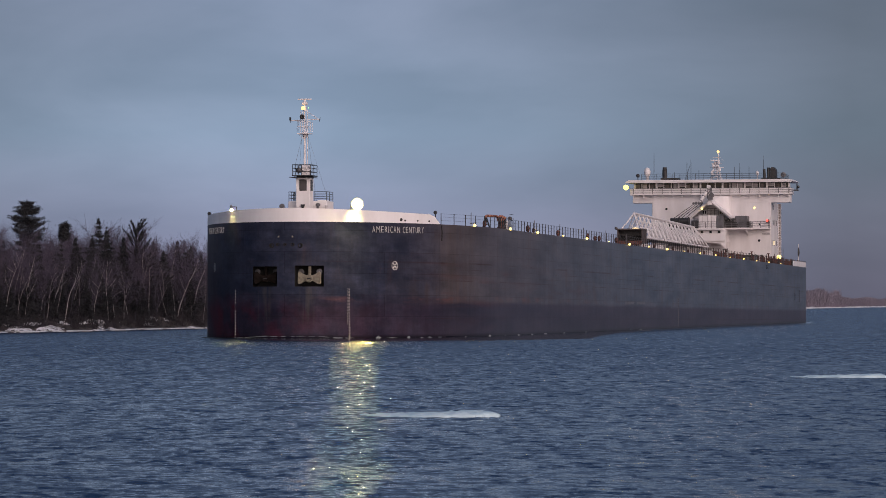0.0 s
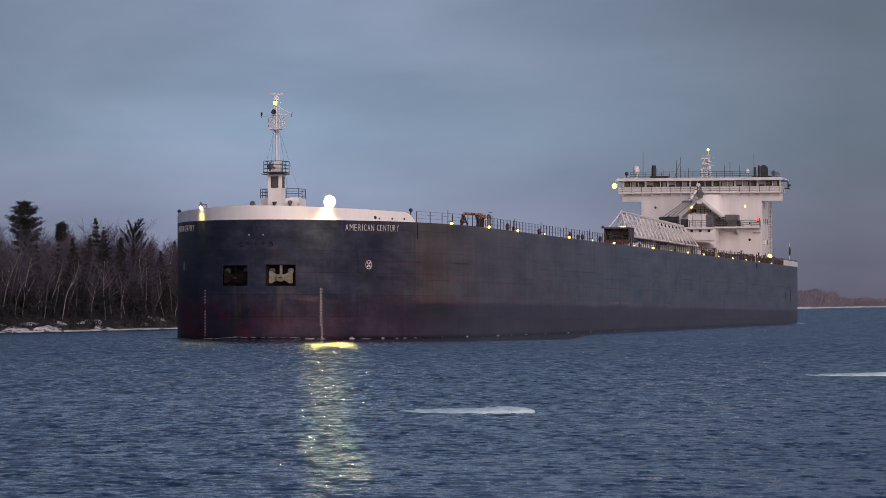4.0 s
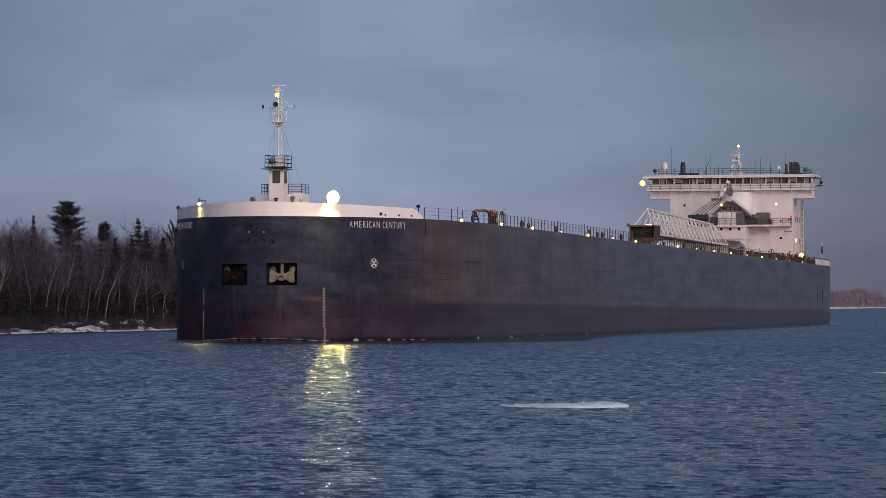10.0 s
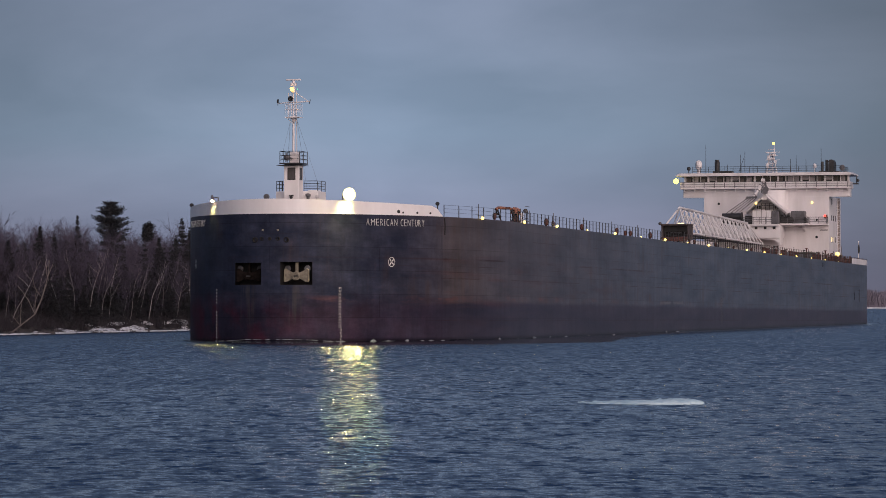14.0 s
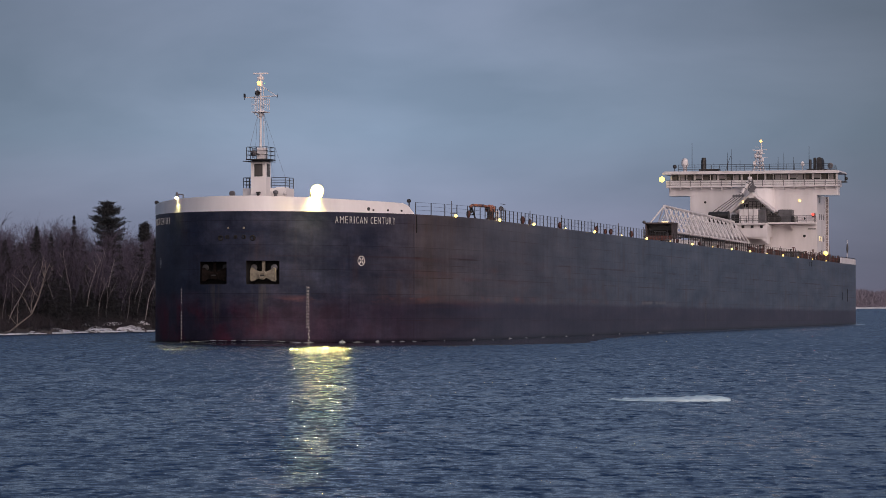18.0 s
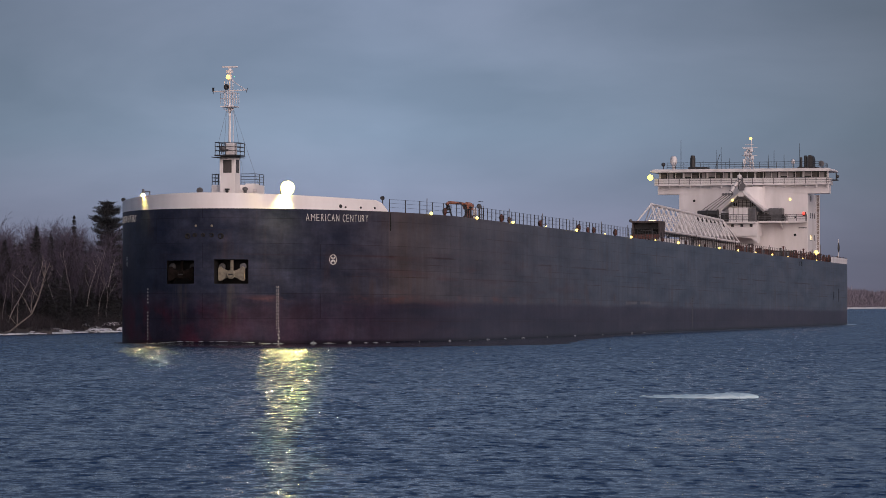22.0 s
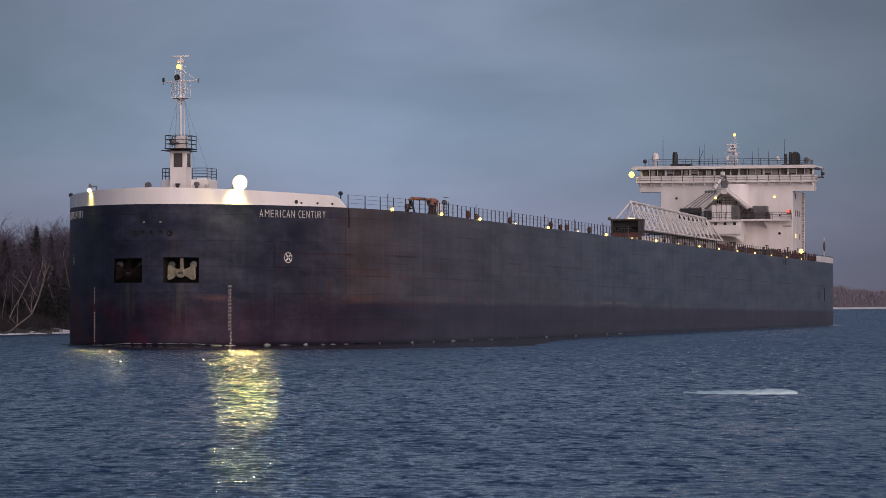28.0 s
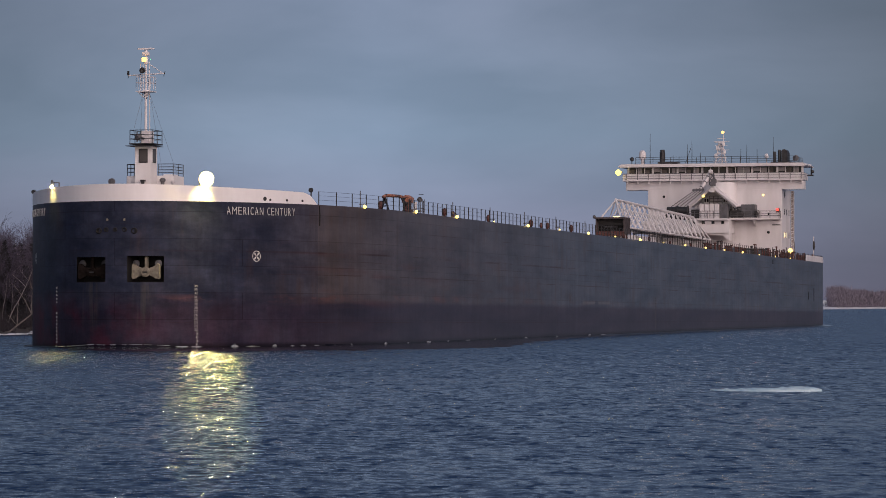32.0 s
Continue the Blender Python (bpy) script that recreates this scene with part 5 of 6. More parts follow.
    # deckhouse and rails at its foot
    base = part("winch_house", Shape().box(-11.2, -8.4, -2.05, 2.2, 12.0, 14.5, 0.05).box(-10.9, -9.4, 0.9, 1.8, 14.45, 14.65, 0.05), M_FLOODLIT, ship, "low white winch house behind the mast")
    part("vent", Shape().lathe((-8.2, 1.3, 13.2), [(0.16, 0), (0.16, 0.75), (0.26, 0.8), (0.26, 1.0), (0.1, 1.08)], 12), M_GREY, base)
    part("vent", Shape().lathe((-8.0, 2.3, 12.6), [(0.12, 0), (0.12, 1.2), (0.2, 1.3), (0.2, 1.45), (0.08, 1.5)], 12), M_WHITE, base)
    rail_run("railing", [(-8.5, 0.8, 14.5), (-8.5, 2.15, 14.5), (-11.1, 2.15, 14.5)], base, 1.0, 4, 1.2, 0.035)
    rail_run("railing", [(-11.1, -2.0, 14.5), (-8.5, -2.0, 14.5), (-8.5, -0.75, 14.5)], base, 1.0, 3, 0.8, 0.035)


fore_mast()


# ---- the main deck ----
def edge(u, inset=0.12):
    return (-u, side(u) - inset, deck_z(u))


def deck_railing():
    us = [15.2 + 2.7 * i for i in range(5)] + [28.0 + 1.7 * i for i in range(161)]
    bars = Shape()
    stops = [15.2 + 4 * i for i in range(9)] + list(range(51, 300, 8)) + [301]
    for a, b in zip(stops, stops[1:]):
        for z in (0.42, 0.8, 1.15):
            p, q = edge(a), edge(b)
            bars.tube((p[0], p[1], p[2] + z), (q[0], q[1], q[2] + z), 0.011, seg=4)
    rail = part("port_railing", bars, M_DARK, ship, "thin dark railing along the deck edge")
    post = Shape().box(-0.035, 0.035, -0.035, 0.035, 0, 1.18).mesh("post")
    post.materials.append(M_DARK)
    for u in us:
        part("post", post, M_DARK, rail, at=edge(u))
    far = Shape()
    for a, b in zip(stops, stops[1:]):
        for z in (0.42, 0.8, 1.15):
            p, q = edge(a), edge(b)
            far.tube((p[0], -p[1], p[2] + z), (q[0], -q[1], q[2] + z), 0.024, seg=4)
    for u in us:
        x, y, z = edge(u)
        far.box(x - 0.035, x + 0.035, -y - 0.035, -y + 0.035, z, z + 1.18)
    part("starboard_railing", far, M_DARK, ship, "thin dark railing along the far deck edge", kind="stuff")


deck_railing()


def deck_lamps():
    for k in range(17):
        u = 21.5 + 15.05 * k + (1.1 if k == 0 else 0.0)
        x, y, z = edge(u, 0.35)
        big = k in (0, 1, 2, 4, 6, 8, 10, 11, 13, 17, 18)
        ob = part("deck_lamp", Shape().tube((x, y, z), (x, y, z + 1.5), 0.04).box(x - 0.1, x + 0.1, y - 0.1, y + 0.45, z + 0.28, z + 0.34), M_GREY, ship, "lit deck lamp on a short post")
        part("globe", Shape().ball((x, y + 0.42, z + 0.08), (0.16 if k < 9 else 0.13) if big else 0.08, 10, 7), M_LAMP, ob, "glowing warm globe", smooth=True)


deck_lamps()


def mushroom_vents():
    prof = [(0.2, 0), (0.2, 0.25), (0.33, 0.4), (0.38, 0.75), (0.36, 1.1), (0.22, 1.32), (0.05, 1.4)]
    for i, u in enumerate((28.4, 50.5, 53.8, 68.1, 87.1, 92.0, 95.0, 107.0, 122.4, 136.4, 152.4, 166.4, 181.4, 196.4)):
        x, y, z = edge(u, 0.9)
        s = (0.58 + 0.07 * math.sin(i * 2.1)) * (1.0 if u < 110 else 0.8)
        part("deck_vent", Shape().lathe((x, y, z), [(r * s, h * s) for r, h in prof], 12), M_RUST, ship, "red-brown rounded deck ventilator", smooth=True)


mushroom_vents()


def knuckle_crane():
    """A stowed deck crane: post, folded arm, crutch, and the platform beside it."""
    z = deck_z(30)
    ob = part("deck_crane", Shape().lathe((-36.0, 13.2, z), [(0.5, 0), (0.5, 0.3), (0.36, 0.45), (0.36, 1.05)], 14), M_RUST, ship, "rust-orange stowed knuckle deck crane", at=(-5.0, 0.8, 0))
    arm = material("orange_crane_paint", (0.44, 0.19, 0.13), 0.6, vary=0.25, scale=1.0)
    part("crane_head", Shape().slab([(12.9, z + 0.99), (13.5, z + 0.99), (13.6, z + 1.49), (13.2, z + 1.74), (12.8, z + 1.43)], -36.9, -35.2), arm, ob)
    pts = [(-35.6, 13.2, z + 1.46), (-33.0, 13.2, z + 1.55), (-28.5, 13.2, z + 1.49), (-27.6, 13.2, z + 1.30)]
    part("crane_arm", Shape().path(pts, 0.14, 8), arm, ob, "orange-brown folded arm", smooth=True)
    part("ram", Shape().tube((-35.9, 13.2, z + 0.81), (-34.0, 13.2, z + 1.36), 0.1, seg=8), M_GREY, ob)
    part("crane_hook", Shape().tube((-27.6, 13.2, z + 1.30), (-27.6, 13.2, z + 0.93), 0.06).box(-27.8, -27.4, 13.0, 13.4, z + 0.68, z + 0.93, 0.05), M_DARK, ob)
    crutch = part("arm_crutch", Shape().tube((-27.0, 13.9, z), (-28.2, 13.2, z + 1.36), 0.09).tube((-29.4, 12.5, z), (-28.2, 13.2, z + 1.36), 0.09).tube((-27.4, 13.7, z + 0.50), (-29.0, 12.7, z + 0.50), 0.06), M_DARK, ob)
    part("control_panel", Shape().box(-38.4, -37.7, 13.3, 13.5, z + 0.12, z + 1.18, 0.03), M_WHITE, ob)
    stand = part("operator_stand", Shape().box(-40.6, -38.6, 12.6, 13.6, z + 0.31, z + 0.37), M_GREY, ob)
    rail = Shape()
    for h in (0.6, 1.2, 1.9):
        rail.path([(-40.6, 13.6, z + h), (-38.6, 13.6, z + h)], 0.03, 4)
    for x in (-40.6, -39.9, -39.2, -38.6):
        rail.tube((x, 13.6, z), (x, 13.6, z + 1.49), 0.035, seg=4)
    part("stand_rail", rail, M_GREY, stand)
    part("warning_horn", Shape().lathe((-40.0, 13.4, z + 1.43), [(0.05, -0.3), (0.1, 0), (0.26, 0.3), (0.26, 0.36)], 10, "x"), M_GREY, ob)
    for u, h in ((31.0, 1.3), (32.3, 0.9), (33.2, 1.1)):
        part("valve_stand", Shape().tube((-u, 14.2, z), (-u, 14.2, z + h), 0.07).lathe((-u, 14.2, z + h), [(0.18, -0.03), (0.2, 0.03), (0.05, 0.06)], 10), M_DARK, ob)


knuckle_crane()


def hatch_covers():
    for k in range(20):
        u = 30 + 8.4 * k
        z = deck_z(u)
        ob = part("hatch", Shape().box(-u - 6.6, -u, -7.0, 7.0, z - 0.1, z + 0.35, 0.05), M_RUST, ship, "low steel cargo hatch")
        part("hatch_lid", Shape().box(-u - 6.5, -u - 0.1, -6.9, 6.9, z + 0.35, z + 0.5, 0.04), M_GREY, ob)


hatch_covers()


# ---- the unloading boom ----
def boom():
    """A white lattice boom laid along the deck, and the dark chute at its tip."""
    tip, root, mid, hw = 209.3, 270.5, -1.0, 1.75
    zt = lambda u: 18.48 - 1.0 * (u - tip) / (root - tip)
    zb = lambda u: 14.5 - 0.5 * (u - tip) / (root - tip)
    n = 16
    step = (root - tip) / n
    us = [tip + step * i for i in range(n + 1)]
    chords = Shape().tube(P(tip, mid, zt(tip)), P(root, mid, zt(root)), 0.21, seg=8)
    for v in (mid - hw, mid + hw):
        chords.tube(P(208.4, v, zb(tip)), P(root + 6, v, zb(root + 6)), 0.16, seg=6)
    ob = part("unloading_boom", chords, M_WHITE, ship, "white three-chord steel lattice unloading boom laid along the deck")
    for v in (mid - hw, mid + hw):
        part("lattice_bar", Shape().tube(P(tip, mid, zt(tip)), P(205.5, v * 0.8 - 0.2, 15.8), 0.13, seg=6), M_WHITE, ob)
        for i in range(n + 1):
            u = us[i]
            if i:
                part("lattice_bar", Shape().tube(P(u, mid, zt(u)), P(u - step / 2, v, zb(u - step / 2)), 0.1, seg=5), M_WHITE, ob)
            part("lattice_bar", Shape().tube(P(u, mid, zt(u)), P(u + step / 2, v, zb(u + step / 2)), 0.1, seg=5), M_WHITE, ob)
        part("lattice_bar", Shape().tube(P(root, mid, zt(root)), P(root + 6, v, zb(root + 6)), 0.15, seg=6), M_WHITE, ob)
    for i in range(n + 1):
        u = us[i] + step / 2
        part("cross_bar", Shape().tube(P(u, mid - hw, zb(u)), P(u, mid + hw, zb(u)), 0.08, seg=5), M_WHITE, ob)
    part("conveyor_belt", Shape().add([P(206, -1.9, 14.45), P(206, -0.1, 14.45), P(276, -0.1, 13.8), P(276, -1.9, 13.8), P(206, -1.9, 14.6), P(206, -0.1, 14.6), P(276, -0.1, 13.95), P(276, -1.9, 13.95)],
                                     [(0, 1, 2, 3), (7, 6, 5, 4), (0, 4, 5, 1), (1, 5, 6, 2), (2, 6, 7, 3), (3, 7, 4, 0)]), M_GREY, ob, "grey conveyor belt")
    for i in range(12):
        u = 213 + 4.6 * i
        part("belt_roller", Shape().tube(P(u, -2.2, zb(u) + 0.12), P(u, 0.2, zb(u) + 0.12), 0.13, seg=8), M_GREY, ob)
    # chute box at the tip: a hood open towards the bow
    brown = material("brown_steel", (0.085, 0.068, 0.07), 0.65, vary=0.25, scale=1.2)
    ch = Shape().box(-208.2, -204.2, -2.5, -2.32, 13.6, 15.7).box(-208.2, -204.2, 1.5, 1.68, 13.6, 15.7).box(-208.2, -204.0, -2.55, 1.75, 15.6, 15.85).box(-208.2, -204.1, -2.55, 1.75, 13.45, 13.75).box(-208.2, -207.9, -2.5, 1.7, 13.6, 15.7)
    hood = part("boom_chute", ch, brown, ship, "dark brown steel discharge hood at the boom's tip", at=(0, -0.4, 0))
    part("flap", Shape().box(-205.9, -205.6, -2.3, 1.5, 14.7, 15.6), M_DARK, hood)
    part("flap", Shape().box(-206.4, -206.1, -2.2, 1.4, 13.8, 14.7), M_BLACK, hood)
    part("hood_lamp", Shape().box(-205.0, -204.0, 0.1, 0.9, 15.86, 15.98, 0.02), M_LITPANE, hood)
    part("hood_light", Shape().ball(P(204.3, -2.7, 15.9), 0.26, 8, 6), M_GREY, hood)
    for v in (-2.3, -0.4, 1.5):
        part("prop", Shape().tube(P(206.5, v, deck_z(206)), P(206.5, v, 13.6), 0.12, seg=6), M_RUST, hood)
    part("apron", Shape().box(-204.2, -204.05, -2.4, 1.6, 13.2, 13.85), M_RUST, hood, "rust-red apron under the hood")
    part("belt_cover", Shape().box(-234.0, -208.6, -2.3, 0.3, 12.0, 13.5, 0.06), M_WHITE, ship, "pale steel cover under the boom")
    # saddles that carry it
    for u in (231, 252):
        part("boom_saddle", Shape().tube(P(u, -3.0, deck_z(u)), P(u, -2.6, zb(u)), 0.14).tube(P(u, 1.0, deck_z(u)), P(u, 0.6, zb(u)), 0.14).box(-u - 0.2, -u + 0.2, -2.9, 0.9, zb(u) - 0.3, zb(u) - 0.05), M_GREY, ship, "steel saddle under the boom")


boom()


def deck_clutter():
    """Valves, winches, lockers and pipes along the deck edge by the boom and the house."""
    rng = random.Random(7)
    u = 196.0
    while u < 300:
        z = deck_z(u)
        kind = rng.random()
        v = 14.6 - rng.random() * 1.2
        if kind < 0.35:
            part("bollard", Shape().lathe(P(u, v, z), [(0.22, 0), (0.2, 0.8), (0.3, 0.85), (0.3, 1.0)], 10).lathe(P(u + 0.9, v, z), [(0.22, 0), (0.2, 0.8), (0.3, 0.85), (0.3, 1.0)], 10), M_RUST, ship, "rust-red twin bollard")
        elif kind < 0.6:
            h = 1.0 + rng.random() * 0.9
            part("valve_post", Shape().tube(P(u, v, z), P(u, v, z + h), 0.11, seg=8).lathe(P(u, v, z + h), [(0.26, -0.04), (0.28, 0.04), (0.06, 0.1)], 10), M_RUST, ship, "red-brown valve post")
        elif kind < 0.8:
            part("deck_locker", Shape().box(-u - 1.5, -u, v - 0.5, v + 0.3, z, z + 0.7 + rng.random() * 0.5, 0.05), rng.choice([M_RUST, M_GREY]), ship, "low steel deck locker")
        else:
            part("stanchion", Shape().tube(P(u, v, z), P(u, v, z + 1.45), 0.07).box(-u - 0.2, -u + 0.2, v - 0.1, v + 0.2, z + 1.3, z + 1.45), M_DARK, ship, "steel lamp stanchion")
        u += 1.6 + rng.random() * 2.2
    z = deck_z(255)
    part("mooring_winch", Shape().box(-271.5, -266.5, 13.2, 14.6, z, z + 0.3).tube(P(267, 13.9, z + 0.6), P(271, 13.9, z + 0.6), 0.34, seg=14).lathe(P(269, 13.9, z + 0.6), [(0.5, -0.1), (0.5, 0.1)], 14, "x"), M_DARK, ship, "dark mooring winch drum")

    z = deck_z(268)
    olive = material("dark_olive_canvas", (0.06, 0.058, 0.05), 0.9, vary=0.25, scale=1.5)
    ob = part("covered_winch", Shape().box(-270.5, -266.0, 8.2, 11.0, z, 12.35, 0.12), olive, ship, "winch under a dark olive cover")
    part("cover_lashing", Shape().box(-270.52, -265.98, 8.18, 11.02, 11.3, 11.36), M_DARK, ob)
    for k in range(6):
        part("locker", Shape().box(-270.0, -268.6, 1.9 + 0.42 * k, 2.28 + 0.42 * k, z, 13.15, 0.03), M_WHITE, ship, "narrow white steel deck locker")


deck_clutter()


# ---- the after deckhouse, seen from ahead ----
FRONT = 284.6


def fbox(u0, u1, v0, v1, w0, w1, b=0.0):
    return Shape().box(-u1, -u0, v0, v1, w0, w1, b)


def deckhouse():
    house = part("deckhouse", fbox(FRONT, 293.8, -11.2, 11.2, 10.0, 22.45, 0.05), M_WHITE, ship, "tall white deckhouse under a full-width bridge")
    part("bridge_wing", fbox(FRONT - 0.02, 287.2, -14.92, 14.8, 22.42, 24.1, 0.05), M_WHITE, house)
    # bridge: floor, back wall, corner posts, panes
    bridge = part("bridge_front", fbox(FRONT - 0.95, FRONT - 0.7, -15.3, 15.0, 24.06, 25.1), M_WHITE, ship, "white bridge front bulwark with thin rails")
    part("bridge_deck", fbox(FRONT - 1.0, 288, -15.3, 15.0, 23.9, 24.06), M_WHITE, bridge)
    part("wing_side", fbox(FRONT - 0.7, 288, 14.85, 15.0, 24.06, 25.05), M_WHITE, bridge)
    part("wing_side", fbox(FRONT - 0.7, 288, -15.3, -15.1, 24.06, 25.05), M_WHITE, bridge)
    for i in range(17):
        v = -14.6 + 29.2 * i / 16
        part("stiffener", fbox(FRONT - 1.02, FRONT - 0.95, v - 0.05, v + 0.05, 24.1, 25.05), M_GREY, bridge)
        part("bracket", Shape().slab([(v - 0.06, 23.9), (v - 0.06, 23.45), (v + 0.06, 23.45), (v + 0.06, 23.9)], -FRONT - 0.0, -FRONT + 0.85), M_WHITE, bridge)
    bars = Shape()
    for z in (24.35, 24.75, 25.12):
        bars.tube(P(FRONT - 1.05, -15.3, z), P(FRONT - 1.05, 15.3, z), 0.03, seg=4)
    part("hand_rail", bars, M_GREY, bridge)
    wheel = part("wheelhouse", fbox(FRONT + 0.3, 289.5, -14.6, 14.6, 24.06, 25.12), M_WHITE, ship, "long white wheelhouse with a row of dark windows")
    part("wheelhouse_core", fbox(FRONT + 2.2, 289.3, -13.2, 13.2, 25.12, 26.15), M_GREY, wheel)
    rng = random.Random(3)
    edges = [-14.6 + 29.2 * i / 21 for i in range(22)]
    for i, v in enumerate(edges):
        wide = 0.34 if i % 3 == 0 else 0.13
        part("mullion", fbox(FRONT + 0.25, FRONT + 0.55, v - wide / 2, v + wide / 2, 25.12, 26.2), M_WHITE, wheel)
    # panels before the glass: blinds, and light seen through the panes, put in as colour
    pale_tint = material("pale_blind_tint", (0.33, 0.31, 0.32), 0.8, vary=0.1)
    dim_tint = material("dim_pane_tint", (0.13, 0.115, 0.11), 0.8, vary=0.2)
    for i, (a, b) in enumerate(zip(edges, edges[1:])):
        w = part("window", fbox(FRONT + 0.36, FRONT + 0.42, a + 0.07, b - 0.07, 25.14, 26.18), M_GLASS, wheel)
        if i in (1, 3, 5, 6, 8, 13, 14, 15, 16, 18, 20):
            lo = 25.2 + 0.25 * (i % 3 == 0)
            part("blind", fbox(FRONT + 0.32, FRONT + 0.35, a + 0.12 + 0.3 * rng.random() * (i % 2), b - 0.12 - 0.5 * rng.random() * (i % 3 > 0), lo, 26.12), pale_tint, w)
        elif i not in (9, 10, 11):
            part("lining", fbox(FRONT + 0.32, FRONT + 0.35, a + 0.15, b - 0.2 - 0.6 * rng.random(), 25.2, 25.75 + 0.3 * rng.random()), dim_tint, w)
    roof = Shape().slab([(-15.9, 26.2), (15.2, 26.2), (15.4, 26.32), (14.9, 26.72), (-15.5, 26.72), (-16.1, 26.32)], -292.5, -FRONT + 1.25)
    roof = part("bridge_roof", roof, M_WHITE, ship, "flat white bridge roof with an overhanging edge")
    for k, s in enumerate((-1, 1)):
        part("ladder_truss", Shape().tube(P(294.2, 11.25, 10.4), P(294.2, 11.25, 22.4), 0.06, seg=6).tube(P(294.2, 11.75, 10.4), P(294.2, 11.75, 22.4), 0.06, seg=6) if s > 0 else
             Shape().tube(P(294.2, -11.3, 10.4), P(294.2, -11.3, 22.4), 0.06, seg=6), M_WHITE, house)
    part("ladder_back", fbox(294.3, 294.36, 11.2, 11.8, 10.4, 22.4), material("grimy_stair_casing", (0.36, 0.31, 0.30), 0.7, vary=0.2, scale=2.0), house, "grimy casing behind the stair")
    for i in range(24):
        z = 10.8 + 0.48 * i
        part("stair_flight", Shape().tube(P(294.2, 11.25, z), P(294.2, 11.75, z + 0.3 * (1 if i % 2 else 0)), 0.05, seg=5), M_WHITE, house)
    # ports, windows and lamps on the front
    for v, w, r in ((-8.5, 21.3, 0.22), (9.0, 15.3, 0.24), (9.0, 18.35, 0.2)):
        o = part("porthole", Shape().lathe(P(FRONT - 0.01, v, w), [(r, 0), (r + 0.08, 0.02), (r + 0.08, 0.06), (r, 0.07)], 16, "x"), M_WHITE, house)
        part("glass", Shape().lathe(P(FRONT - 0.03, v, w), [(r, 0.0), (r, 0.06)], 16, "x"), M_GLASS, o)
    for v, w, r in ((8.14, 21.42, 0.17),):
        part("lit_porthole", Shape().lathe(P(FRONT - 0.03, v, w), [(r, 0.0), (r, 0.06), (r * 0.6, 0.12)], 14, "x"), M_LAMP, house, "lit round bulkhead lamp")
    for u, w in ((287.0, 14.9), (288.6, 14.9), (287.2, 18.7), (289.5, 18.7), (287.4, 21.6), (289.0, 12.4), (292.0, 14.9), (292.0, 18.7)):
        lit = w == 14.9 and u < 290
        o = part("side_window", fbox(u, u + 0.6, 11.16, 11.24, w - 0.5, w + 0.5), M_GREY, house)
        part("pane", fbox(u + 0.08, u + 0.52, 11.24, 11.26, w - 0.4, w + 0.4), M_LITPANE if lit else M_GLASS, o)
    part("name_board", fbox(FRONT - 0.06, FRONT, 9.6, 11.0, 16.45, 16.62), M_GREY, house, "small dark unreadable board")
    part("curved_casing", Shape().prism([(-FRONT + 1.6 * math.sin(math.pi * i / 12) + 0.01, 0.9 + 2.9 * math.cos(math.pi * i / 12)) for i in range(13)], 17.9, 23.6), M_WHITE, house, "rounded white casing on the front", smooth=False)
    # machinery balcony to port
    bal = part("balcony", fbox(FRONT - 3.6, FRONT, 3.1, 8.0, 17.35, 17.65).box(-FRONT, -FRONT + 1.6, 8.0, 11.1, 17.4, 17.62), M_WHITE, house, "white machinery balcony on the front")
    part("balcony_knee", Shape().add([P(FRONT, 6.8, 17.35), P(FRONT - 3.2, 6.8, 17.35), P(FRONT, 6.8, 16.2), P(FRONT, 6.95, 17.35), P(FRONT - 3.2, 6.95, 17.35), P(FRONT, 6.95, 16.2)],
                                     [(0, 1, 2), (5, 4, 3), (0, 3, 4, 1), (1, 4, 5, 2), (2, 5, 3, 0)]), M_WHITE, house)
    rail_run("railing", [P(FRONT - 3.5, 3.2, 17.65), P(FRONT - 3.5, 7.9, 17.65), P(FRONT - 1.5, 8.0, 17.65), P(FRONT - 1.5, 11.0, 17.65), P(FRONT - 0.1, 11.0, 17.65)], house, 1.15, 3, 1.2, 0.05, M_GREY)
    part("sidelight_box", fbox(FRONT - 1.3, FRONT - 0.9, 10.5, 11.05, 18.55, 19.2), M_RUST, house)
    part("sidelight", Shape().ball(P(FRONT - 1.5, 10.7, 19.0), 0.22, 10, 7), M_REDLAMP, house, "lit red port sidelight", smooth=True)
    part("bridge_lamp_port", Shape().ball(P(FRONT - 1.3, 8.9, 18.3), 0.2, 8, 6), M_WHITE, house)
    for v0, v1, w1, m in ((4.9, 7.3, 19.85, M_GREY), (3.4, 4.7, 18.9, M_DARK), (7.0, 7.6, 18.6, M_DARK)):
        part("winch_motor", fbox(FRONT - 3.1, FRONT - 0.9, v0, v1, 17.65, w1, 0.1), m, bal, "dark grey hoist machinery")
    for v, w0, w1 in ((3.4, 0.0, 1.5), (4.0, 0.0, 1.9), (4.6, 0.3, 1.4), (7.5, 0.0, 1.1)):
        part("machine_post", Shape().tube(P(FRONT - 3.3, v, 17.65 + w0), P(FRONT - 3.3, v, 17.65 + w1), 0.14, seg=8).box(-FRONT + 3.1, -FRONT + 3.6, v - 0.25, v + 0.2, 17.65 + w1 - 0.35, 17.65 + w1, 0.04), M_DARK, bal)
    part("machine_casing", fbox(FRONT - 3.0, FRONT - 1.2, 3.2, 4.8, 17.65, 18.7, 0.12), M_DARK, bal)
    for k in range(5):
        part("winch_drum", Shape().lathe(P(FRONT - 3.2, 3.3 + 0.42 * k, 18.25), [(0.2, -0.1), (0.55, 0), (0.55, 0.2), (0.2, 0.3)], 12, "x"), M_DARK, bal)
    return house


deckhouse()


